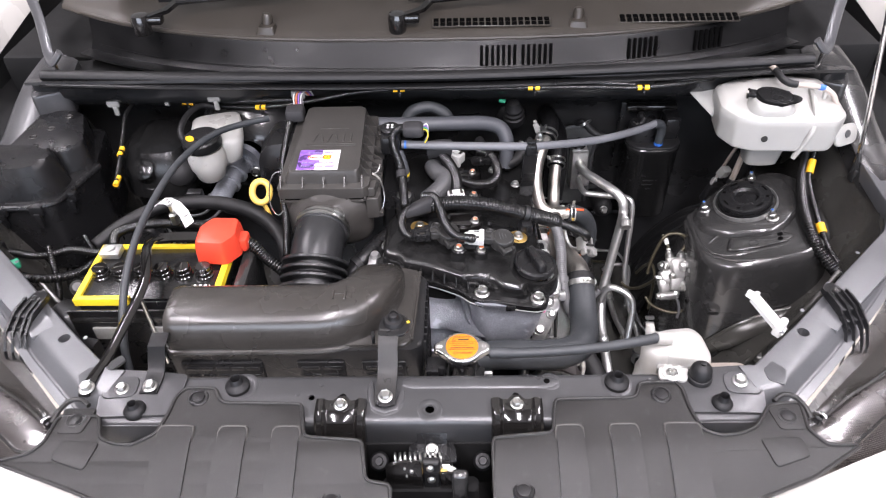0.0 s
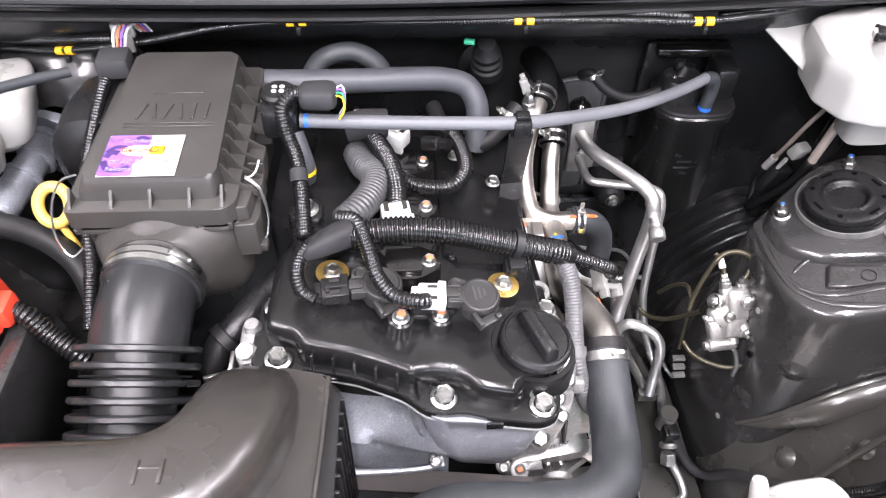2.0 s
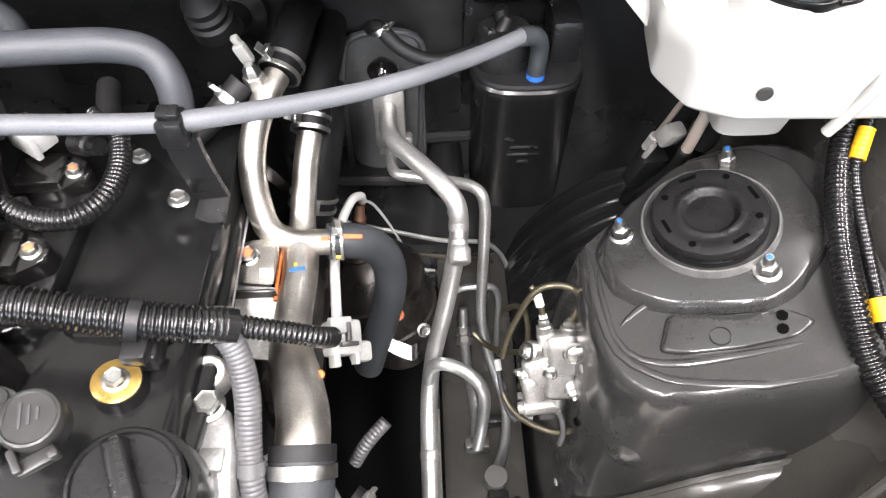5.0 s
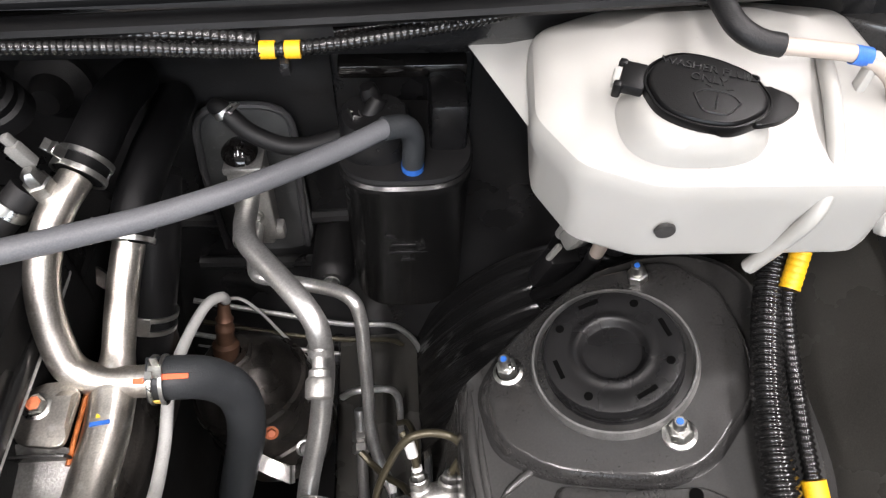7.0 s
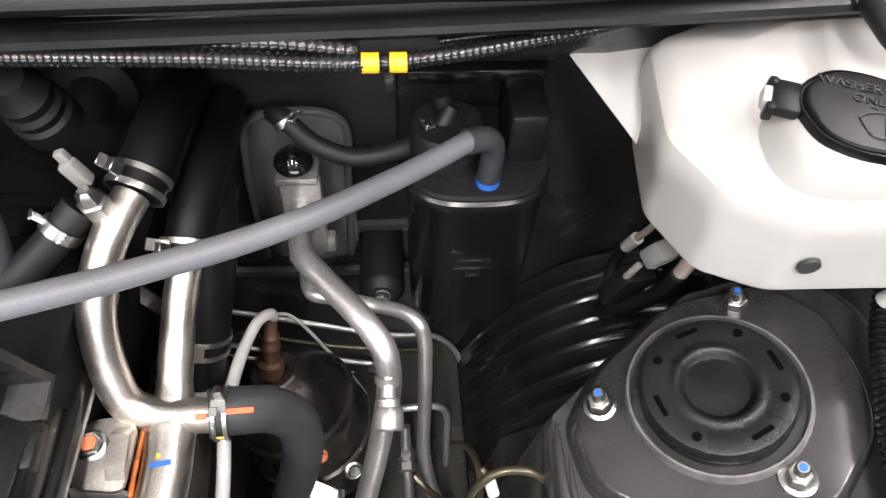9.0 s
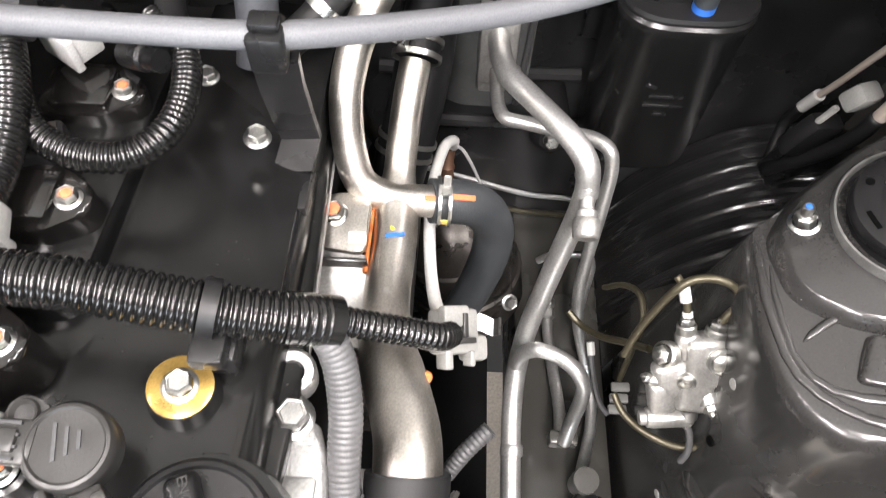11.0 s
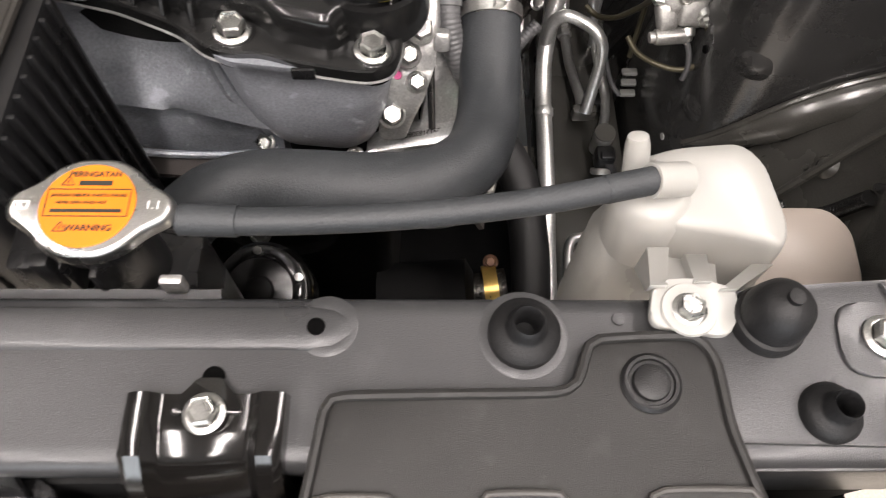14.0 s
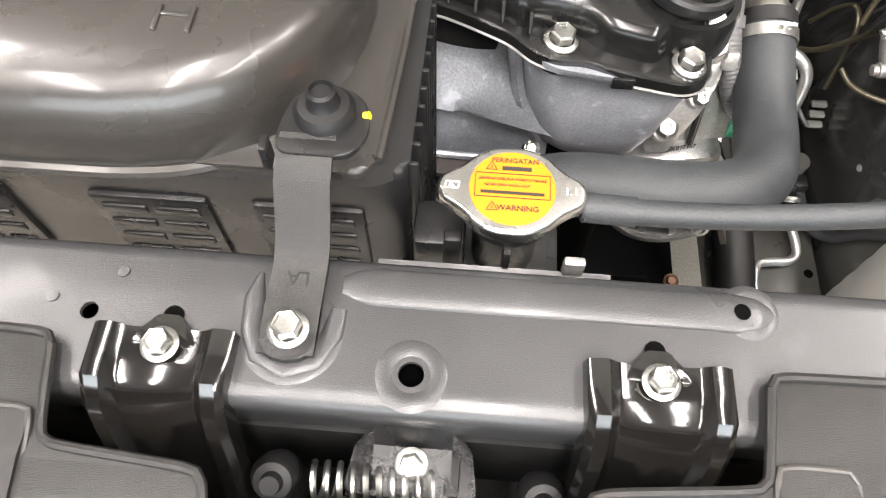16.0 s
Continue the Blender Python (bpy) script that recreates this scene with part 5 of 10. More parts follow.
# ---- air intake ----
def air_duct():
    t = thing("air_resonator", (-0.2, 0.81, 0.78), "warm black moulded plastic intake resonator box with elbow", "air box")
    path = [((-0.375, 0.7965), 0.041, 0.86), ((-0.3735, 0.7965), 0.044, 0.96), ((-0.370, 0.7965), 0.0455, 0.99), ((-0.36, 0.7965), 0.046, 1), ((-0.28, 0.7965), 0.046, 1), ((-0.20, 0.7965), 0.046, 1), ((-0.160, 0.797), 0.0455, 1), ((-0.135, 0.801), 0.045, 1), ((-0.116, 0.810), 0.0445, 0.99), ((-0.100, 0.824), 0.044, 0.97), ((-0.090, 0.841), 0.0435, 0.92), ((-0.084, 0.860), 0.0425, 0.83), ((-0.081, 0.879), 0.041, 0.70), ((-0.080, 0.896), 0.038, 0.54), ((-0.080, 0.909), 0.031, 0.36), ((-0.080, 0.918), 0.018, 0.2)]
    secs = []
    for i, ((x, y), w, h) in enumerate(path):
        (x0, y0), (x1, y1) = path[max(i - 1, 0)][0], path[min(i + 1, len(path) - 1)][0]
        d = Vector((x1 - x0, y1 - y0, 0)).normalized()
        if i < 3:
            d = Vector((1, 0, 0))
        u = Vector((d.y, -d.x, 0))
        sec = superellipse((x, y, 0.955), u, (0, 0, 1), w, 0.060 * h, 3.6, 48)
        for p in sec:
            p.z = max(p.z, 0.945)
        secs.append(sec)
    part("cover", loft(secs), TAUPE, t, "smooth warm-black upper shell")
    # seam lip round the shell
    side_a = [(s[0].x, s[0].y, 0.953) for s in secs]
    side_b = [(s[24].x, s[24].y, 0.953) for s in secs]
    part("lip", tube(side_a, 0.0042, 8, 0.008), TAUPE, t)
    part("lip", tube(side_b, 0.0042, 8, 0.008), TAUPE, t)
    part("moulded_mark", join(box((-0.137, 0.803, 1.0135), (0.003, 0.018, 0.006), 0.001), box((-0.120, 0.803, 1.0135), (0.003, 0.018, 0.006), 0.001), box((-0.1285, 0.806, 1.0135), (0.016, 0.003, 0.005), 0.001)), TAUPE, t)
    # lower box with ribs and slotted front
    part("lower_box", prism(rounded([(-0.380, 0.755), (-0.03, 0.755), (-0.014, 0.765), (-0.012, 0.905), (-0.06, 0.92), (-0.105, 0.905), (-0.125, 0.845), (-0.380, 0.842)], 0.01), 0.70, 0.952, 0.006, inset=-0.004), PLAST, t)
    part("ledge", prism(rounded([(-0.13, 0.757), (-0.036, 0.757), (-0.026, 0.768), (-0.018, 0.912), (-0.06, 0.922), (-0.104, 0.905), (-0.124, 0.845)], 0.006), 0.950, 0.958, 0.004), TAUPE, t)
    for i in range(10):
        y = 0.772 + i * 0.0135
        part("rib", box((-0.0085, y, 0.855), (0.006, 0.0032, 0.19), 0.001), PLAST, t)
    part("corner_rib", tube([(-0.027, 0.768, 0.956), (-0.022, 0.84, 0.956), (-0.019, 0.911, 0.956)], 0.0028, 8, 0.02), TAUPE, t)
    for x0, x1 in ((-0.365, -0.245), (-0.195, -0.125), (-0.100, -0.035)):
        part("grille_frame", box(((x0 + x1) / 2, 0.7535, 0.893), (x1 - x0, 0.008, 0.072), 0.003), PLAST, t)
        for k in range(4):
            n = max(2, int((x1 - x0) / 0.024))
            for j in range(n):
                w = (x1 - x0 - 0.008) / n
                part("slat", box((x0 + 0.004 + w * (j + 0.5), 0.7503, 0.868 + k * 0.0165), (w - 0.004, 0.005, 0.0075), 0.0016), PLAST, t)
    return t


air_duct()


def air_filter():
    t = thing("air_filter_box", (-0.18, 1.19, 0.88), "dark grey moulded air filter housing with wire clips", "air filter")
    base = rounded([(-0.255, 1.072), (-0.125, 1.072), (-0.116, 1.085), (-0.114, 1.30), (-0.262, 1.30), (-0.262, 1.085)], 0.012)
    part("lower_body", prism(base, 0.90, 1.0, 0.0, inset=-0.002), FILTER, t)
    part("outlet", lathe([(0.055, -0.06), (0.055, -0.02), (0.046, 0.0), (0.044, 0.02)], at((-0.192, 1.062, 0.947), (-0.03, -1, -0.1)), 32), FILTER, t)
    # bowl that draws in to the round outlet
    bowl = lambda c, a, b2, e, tip: superellipse(c, (1, 0, 0), (0, tip, 1 - tip * 0.3), a, b2, e, 48)
    part("outlet_bowl", loft([bowl((-0.186, 1.094, 0.938), 0.076, 0.060, 5, 0.1), bowl((-0.186, 1.080, 0.936), 0.074, 0.058, 4, 0.1), bowl((-0.187, 1.070, 0.937), 0.070, 0.056, 3.2, 0.1), bowl((-0.189, 1.060, 0.941), 0.061, 0.052, 2.5, 0.1), bowl((-0.191, 1.050, 0.945), 0.053, 0.048, 2.1, 0.1), bowl((-0.192, 1.042, 0.947), 0.0475, 0.0455, 2, 0.1)]), FILTER, t, sharp=70)
    fl = rounded([(-0.268, 1.066), (-0.122, 1.066), (-0.110, 1.076), (-0.110, 1.305), (-0.268, 1.305)], 0.006)
    part("flange", prism(fl, 0.9790, 0.9830, 0.001), FILTER, t)
    # Black slab fills the gap and paints its shade.
    part("gap", prism([(x * 0.985 - 0.003, y * 0.985 + 0.0185) for x, y in fl], 0.982, 0.990, 0.0), HOLESHADE, t)
    part("skirt", prism([(x, y - 0.001) for x, y in fl], 0.9885, 1.009, 0.0015), FILTER, t)
    for x in (-0.260, -0.224, -0.187, -0.150, -0.118):
        part("spacer", box((x, 1.0690, 0.9857), (0.004, 0.007, 0.007), 0.0006), FILTER, t)
    for x in (-0.252, -0.224, -0.187, -0.150):
        part("gusset", loft([[Vector((x + o, 1.067, 0.980)), Vector((x + o, 1.080, 0.980)), Vector((x + o, 1.078, 0.958)), Vector((x + o, 1.074, 0.958))] for o in (-0.0014, 0.0014)]), FILTER, t)
    lid0 = [(-0.258, 1.080), (-0.130, 1.080), (-0.124, 1.090), (-0.126, 1.298), (-0.252, 1.298)]
    lid1 = [(-0.248, 1.082), (-0.131, 1.084), (-0.126, 1.092), (-0.131, 1.288), (-0.241, 1.288)]
    a, b = rounded(lid0, 0.008), rounded(lid1, 0.008)
    bm = loft([[Vector((x, y, 1.007)) for x, y in a], [Vector((x * 0.6 + u * 0.4, y * 0.6 + v * 0.4, 1.022)) for (x, y), (u, v) in zip(a, b)], [Vector((u, v, 1.034 + (v - 1.1) * 0.03)) for u, v in b]])
    top = max(bm.faces, key=lambda f: f.calc_center_median().z)
    bmesh.ops.bevel(bm, geom=top.edges[:], offset=0.0045, segments=3, affect="EDGES", profile=0.5)
    part("lid", bm, FILTER, t)
    for x in (-0.262, -0.224, -0.188, -0.152, -0.122):
        part("gusset", loft([[Vector((x + o, 1.068, 1.008)), Vector((x + o, 1.086, 1.008)), Vector((x + o, 1.083, 1.024))] for o in (-0.0014, 0.0014)]), FILTER, t)
    # side wall with fins, ledges and the spring clip's seat
    for y in (1.105, 1.128, 1.150, 1.172, 1.20, 1.235, 1.27):
        part("fin", loft([[Vector((-0.130, y + o, 1.032)), Vector((-0.124, y + o, 1.030)), Vector((-0.112, y + o - 0.004, 1.012)), Vector((-0.094, y + o - 0.006, 1.001)), Vector((-0.094, y + o - 0.006, 0.996)), Vector((-0.130, y + o, 0.996))] for o in (-0.0013, 0.0013)]), FILTER, t)
    for y0, y1, x1, z in ((1.112, 1.130, -0.092, 0.997), (1.142, 1.172, -0.094, 0.999), (1.20, 1.235, -0.094, 1.0), (1.25, 1.285, -0.094, 1.0)):
        part("side_ledge", prism(rounded([(-0.128, y0), (x1, y0), (x1, y1), (-0.128, y1)], 0.002, 2), z - 0.022, z, 0.001), FILTER, t)
    part("clip_seat", prism(rounded([(-0.118, 1.070), (-0.096, 1.072), (-0.093, 1.088), (-0.095, 1.112), (-0.118, 1.112)], 0.003, 2), 0.940, 0.982, 0.0015), FILTER, t)
    part("clip_seat", prism(rounded([(-0.116, 1.074), (-0.101, 1.076), (-0.098, 1.108), (-0.116, 1.110)], 0.003, 2), 0.985, 1.002, 0.0015), FILTER, t)
    part("clip_foot", box((-0.094, 1.078, 0.947), (0.010, 0.012, 0.010), 0.002), FILTER, t)
    part("spring_clip", strap([(-0.108, 1.116, 1.004), (-0.101, 1.111, 1.003), (-0.094, 1.106, 0.998), (-0.0885, 1.098, 0.984), (-0.087, 1.092, 0.970), (-0.0895, 1.086, 0.956), (-0.094, 1.082, 0.949)], 0.0042, 0.0012, (0.1, 0.9, 0.3)), STEEL, t, "bright spring clip")
    part("clip_end", tube([(-0.108, 1.114, 1.004), (-0.100, 1.117, 1.006), (-0.096, 1.124, 1.010), (-0.0945, 1.130, 1.014)], 0.0012, 6, 0.003), STEEL, t, "bright spring clip")
    # moulded badge
    zb = lambda y: 1.0345 + (y - 1.1) * 0.03
    for x, y, s in ((-0.183, 1.158, (0.088, 0.0014, 0.0016)), (-0.183, 1.163, (0.088, 0.0014, 0.0016)), (-0.183, 1.212, (0.052, 0.0014, 0.0016))):
        part("badge_line", box((x, y, zb(y)), s, 0.0004, 1), FILTER, t)
    for i in range(6):
        part("moulded_bar", box((-0.214 + 0.013 * i, 1.182, zb(1.182)), (0.003, 0.026, 0.0022), 0.0005, 1, (0, 0, (-14, 10, -14, 10, 0, 0)[i])), FILTER, t)
    # printed label
    tilt = lambda x, y, k: Matrix.Translation((x, y, 1.0349 + (y - 1.1) * 0.03 + 0.0003 * k)) @ pose(0, 0, 0, 1.7)
    lab = part("label", move(box((0, 0, 0), (0.071, 0.058, 0.0004)), tilt(-0.1985, 1.1140, 1)), PAPER, t, "white and violet paper label with orange print")
    part("violet_field", move(prism([(-0.0355, -0.029), (-0.003, -0.029), (-0.006, -0.012), (0.004, -0.004), (-0.008, 0.008), (0.005, 0.014), (0.005, 0.029), (-0.0355, 0.029)], 0, 0.0003, 0, 2, 0.004), tilt(-0.1985, 1.1140, 2)), PURPLE, lab)
    for pts, w in (([(-0.033, 0.004), (-0.026, 0.012), (-0.016, 0.010), (-0.012, 0.002)], 0.0026), ([(-0.034, -0.008), (-0.028, -0.019), (-0.016, -0.021), (-0.008, -0.016)], 0.0032), ([(-0.010, 0.024), (-0.004, 0.026), (0.003, 0.022)], 0.0022), ([(-0.033, -0.003), (-0.029, 0.004), (-0.022, 0.003)], 0.0034)):
        part("swirl", move(tube([(x, y, 0.0) for x, y in pts], w, 10, 0.002, 0.06), tilt(-0.1985, 1.1140, 3)), VIOLET, lab)
    part("badge_field", move(lathe([(0, 0.0003), (0.018, 0.0003), (0.0185, 0.0)], Matrix.Diagonal((0.95, 0.42, 1, 1)), 36), tilt(-0.2010, 1.1195, 5)), PAPER, lab)
    part("yellow_patch", move(prism(rounded([(-0.007, -0.006), (0.006, -0.0065), (0.008, 0.006), (-0.006, 0.0065)], 0.002, 2), 0, 0.0003), tilt(-0.1845, 1.1195, 6)), YELLOW, lab)
    text_on("Gunakan Selalu,", 0.0072, tilt(-0.1960, 1.1335, 6), LILAC, lab, 0.0004)
    text_on("Genuine", 0.0086, tilt(-0.2035, 1.1192, 8), INKR, lab, 0.0005)
    text_on("Oil", 0.0120, tilt(-0.1845, 1.1190, 9), INKR, lab, 0.0005)
    text_on("Oli Asli Berkualitas", 0.0072, tilt(-0.1985, 1.1035, 6), LILAC, lab, 0.0004)
    text_on("Rekomendasi", 0.0072, tilt(-0.2080, 1.0935, 6), LILAC, lab, 0.0004)
    part("print_bar", move(box((0, 0, 0), (0.016, 0.0046, 0.0004)), tilt(-0.1775, 1.0940, 5)), LILAC, lab)
    part("wire_clip", tube([(-0.268, 1.115, 1.012), (-0.280, 1.107, 1.012), (-0.286, 1.085, 1.0), (-0.283, 1.063, 0.975), (-0.272, 1.055, 0.96), (-0.264, 1.065, 0.962)], 0.0011, 6, 0.004), CHROME, t)
    # intake hose with bellows
    h = thing("intake_hose", (-0.2, 1.0, 0.85), "black rubber intake hose with bellows and clamp", "hose")
    cen = [(-0.192, 1.056, 0.947), (-0.1925, 1.042, 0.946), (-0.194, 1.022, 0.945), (-0.196, 1.000, 0.941), (-0.198, 0.982, 0.933), (-0.1995, 0.968, 0.924)]
    part("pipe", tube(cen, 0.0435, 40, 0.005), INTAKE, h)
    part("collar", lathe([(0.0435, -0.012), (0.0462, -0.010), (0.0462, 0.010), (0.0435, 0.012)], at((-0.1935, 1.032, 0.9455), (-0.04, -1, -0.05)), 40), INTAKE, h)
    m0 = at((-0.1992, 0.972, 0.926), (-0.04, -0.84, -0.54))
    prof = [(0.044, -0.004)]
    for k in range(6):
        z = k * 0.0152
        prof += [(0.0370, z), (0.0545, z + 0.0003), (0.0560, z + 0.0016), (0.0560, z + 0.0052), (0.0545, z + 0.0066), (0.0370, z + 0.0072)]
    part("bellows", lathe(prof + [(0.045, 0.092), (0.045, 0.13)], m0, 44), INTAKE, h)
    for dy in (0.0, -0.0085):
        part("clamp_band", lathe([(0.0455, -0.003), (0.0478, -0.003), (0.0478, 0.003), (0.0455, 0.003)], at((-0.1928, 1.036 + dy, 0.9460), (-0.04, -1, -0.05)), 44), STEEL, h)
    part("clamp_screw", join(box((-0.160, 1.031, 0.984), (0.016, 0.010, 0.007), 0.0015, 2, (0, 42, 0)), rod((-0.168, 1.031, 0.990), (-0.152, 1.031, 0.976), 0.003)), STEEL, h)
    part("cable_tie", lathe([(0.0475, -0.0012), (0.0487, 0), (0.0475, 0.0012)], m0 @ Matrix.Translation((0, 0, 0.028)), 30), RUBBER, h)
    return t


air_filter()


# ---- engine ----
def eng(bm):
    """Leans a part built level so that it follows the engine's slant."""
    for v in bm.verts:
        v.co.z += -0.105 * (v.co.x - 0.08) - 0.12 * max(0.0, v.co.y - 1.0)
    return bm


def offset(poly, d):
    """A polygon set in by d (points run anticlockwise)."""
    out = []
    k = len(poly)
    for i in range(k):
        p, a, b = Vector(poly[i]), Vector(poly[i - 1]), Vector(poly[(i + 1) % k])
        e1, e2 = (p - a).normalized(), (b - p).normalized()
        n = Vector((-e1.y - e2.y, e1.x + e2.x))
        n = n.normalized() / max(0.5, n.length / 2)
        out.append((p.x + n.x * d, p.y + n.y * d))
    return out


def engine_block():
    t = thing("engine_block", (0.05, 1.15, 0.35), "dark cast engine block deep in the bay", "engine")
    # Deep castings take the near black that carries the bay's shade.
    part("block", prism(rounded([(-0.09, 0.95), (0.17, 0.95), (0.19, 1.45), (-0.09, 1.45)], 0.02), 0.30, 0.80, 0.01), DEEPSHADE, t)
    part("head", prism(rounded([(-0.085, 0.965), (0.18, 0.945), (0.19, 1.34), (-0.06, 1.34)], 0.015), 0.78, 0.885, 0.004), DEEPSHADE, t)
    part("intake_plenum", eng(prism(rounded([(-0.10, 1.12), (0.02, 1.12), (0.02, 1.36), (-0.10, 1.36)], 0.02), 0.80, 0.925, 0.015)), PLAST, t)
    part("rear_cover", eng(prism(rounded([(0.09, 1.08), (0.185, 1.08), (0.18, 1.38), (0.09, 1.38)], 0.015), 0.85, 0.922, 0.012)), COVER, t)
    part("sump_beam", box((0.1, 0.86, 0.36), (0.8, 0.10, 0.06), 0.01), DEEPSHADE, t)
    part("bell_housing", lathe([(0.0, 0), (0.16, 0), (0.17, 0.05), (0.13, 0.2)], at((0.04, 1.36, 0.62), (0, 1, -0.1)), 28), DEEPSHADE, t)


engine_block()

VC = [(-0.098, 0.955), (-0.085, 0.947), (-0.062, 0.947), (-0.05, 0.951), (0.0, 0.943), (0.045, 0.926), (0.062, 0.911), (0.08, 0.906), (0.098, 0.909), (0.125, 0.903), (0.155, 0.900), (0.172, 0.899), (0.188, 0.906), (0.194, 0.925), (0.197, 1.0), (0.200, 1.06), (0.196, 1.16), (0.19, 1.33), (-0.05, 1.33), (-0.07, 1.15), (-0.095, 1.08), (-0.099, 0.98)]


def valve_cover():
    t = thing("valve_cover", (0.06, 1.1, 0.86), "glossy black plastic valve cover with bolts and ribs", "valve cover")
    base = rounded(VC, 0.01, 3)
    lip = [[Vector((x, y, z)) for x, y in offset(base, d)] for d, z in ((0.0, 0.884), (0.0, 0.893), (0.0012, 0.8945), (0.004, 0.895))]
    part("flange", eng(loft(lip)), COVER, t)
    body = rounded([(-0.086, 0.982), (-0.062, 0.976), (-0.052, 0.961), (0.0, 0.951), (0.042, 0.936), (0.052, 0.932), (0.068, 0.938), (0.094, 0.936), (0.110, 0.920), (0.150, 0.913), (0.163, 0.932), (0.187, 0.940), (0.189, 1.0), (0.190, 1.16), (0.182, 1.32), (-0.046, 1.32), (-0.062, 1.15), (-0.087, 1.08), (-0.088, 1.0)], 0.014, 5)
    levels = [(0.0, 0.890), (0.0003, 0.904), (0.0016, 0.910), (0.0036, 0.9145), (0.0064, 0.9178), (0.0094, 0.9196), (0.0125, 0.9202)]
    part("cover", eng(loft([[Vector((x, y, z)) for x, y in offset(body, d)] for d, z in levels])), COVER, t, sharp=60)
    part("gasket", eng(tube([(x, y, 0.8825) for x, y in offset(base, 0.0005)] + [(*offset(base, 0.0005)[0], 0.8825)], 0.0015, 6, 0.006)), ALLOY, t, "thin light gasket line")
    for i in range(6):
        u = i / 5
        x, y = -0.040 + 0.098 * u, 0.9575 - 0.026 * u ** 1.5
        part("rib", eng(box((x, y - 0.003, 0.9045), (0.0032, 0.012, 0.016), 0.0008, 1, (-32, 0, 0))), COVER, t)
    for p, boss in (((-0.073, 0.961, 0.908), 1), ((0.081, 0.924, 0.891), 1), ((0.174, 0.917, 0.882), 1), ((-0.079, 1.02, 0.912), 1), ((0.197, 1.041, 0.866), 0)):
        if boss:
            part("boss", lathe([(0.0155, -0.014), (0.0145, 0.003), (0.0135, 0.004), (0, 0.004)], at(p, (0.1, 0, 1)), 24), COVER, t)
        bolt((p[0], p[1], p[2] + 0.004), t, (0.1, 0, 1), 1.42, spin=20 + 40 * p[0] * 100)
    for p in ((-0.024, 1.044, 0.940), (0.148, 1.040, 0.918)):
        part("pedestal", lathe([(0.019, -0.014), (0.017, -0.001), (0, -0.001)], at(p, (0.1, 0, 1)), 24), COVER, t)
        bolt(p, t, (0.1, 0, 1), 1.05, washer=0.0165)
    for p in ((0.043, 0.983, 0.942), (0.081, 0.993, 0.930)):
        part("tube_boss", lathe([(0.0135, -0.02), (0.012, -0.001), (0.0095, 0.0005)], at(p, (0.1, 0, 1)), 24), COVER, t)
        bolt(p, t, (0.1, 0, 1), 0.95)
        part("paint_dab", lathe([(0, 0.0072), (0.0038, 0.0070), (0.0042, 0.0062)], at(p, (0.1, 0, 1)), 12), PAINTR, t)
    # shallow bridge that carries both bosses
    part("bridge", eng(box((0.062, 1.002, 0.930), (0.07, 0.012, 0.012), 0.004)), COVER, t)
    part("filler_boss", lathe([(0.046, -0.035), (0.043, -0.012), (0.041, -0.006), (0.036, -0.006)], at((0.171, 0.969, 0.915), (0.1, 0, 1)), 36), COVER, t)
    # breather box towards the rear
    part("baffle", eng(prism(rounded([(-0.07, 1.075), (0.085, 1.075), (0.085, 1.31), (-0.055, 1.31)], 0.02), 0.91, 0.936, 0.01)), COVER, t)
    # ignition coils
    for y, z in ((1.046, 0.936), (1.135, 0.925), (1.228, 0.910)):
        c = part("coil", join(prism(rounded([(0.022, y - 0.022), (0.062, y - 0.022), (0.084, y - 0.008), (0.084, y + 0.008), (0.062, y + 0.022), (0.022, y + 0.022)], 0.006), z - 0.02, z + 0.014, 0.004)), GLOSS, t, "black ignition coil cap")
        part("coil_top", box((0.047, y, z + 0.016), (0.036, 0.032, 0.006), 0.002), GLOSS, c)
        bolt((0.072, y, z + 0.014), t, (0.1, 0, 1), 0.85)
        part("paint_dab", lathe([(0, 0.0064), (0.003, 0.0062), (0.0034, 0.0056)], at((0.072, y, z + 0.014), (0.1, 0, 1)), 12), PAINTR, t)
    return t


valve_cover()


def oil_cap():
    c, n = Vector((0.171, 0.969, 0.918)), Vector((0.12, -0.02, 1)).normalized()
    t = thing("oil_filler_cap", c, "matt black plastic oil filler cap with grip bar", "oil cap")
    m = at(c, n)
    part("cap", lathe([(0.029, -0.008), (0.034, -0.006), (0.0355, -0.002), (0.0355, 0.004), (0.0335, 0.0065), (0.0312, 0.007), (0.0300, 0.0052), (0, 0.0052)], m, 48), PLAST, t)
    a, b = Vector((0.161, 0.999, 0)), Vector((0.184, 0.945, 0))
    d = (b - a).normalized()
    ang = math.degrees(math.atan2(d.y, d.x))
    bar = box((0, 0, 0), (0.060, 0.017, 0.016), 0.004, 3, taper=0.82)
    part("grip", move(bar, Matrix.Translation(c + n * 0.012) @ frame_z(n, (0, 1, 0)) @ pose(0, 0, 0, 0, 0, ang)), PLAST, t)
    tm = Matrix.Translation(c + n * 0.0201) @ frame_z(n, (0, 1, 0)) @ pose(0, 0, 0, 0, 0, ang)
    text_on("ENGINE OIL", 0.0062, tm @ pose(-0.008, 0.0015, 0), CONNG, t)
    part("can_mark", move(join(box((0.019, 0.001, 0), (0.009, 0.0035, 0.0006)), box((0.025, 0.003, 0), (0.005, 0.001, 0.0006), rot=(0, 0, 25))), tm), CONNG, t)


oil_cap()


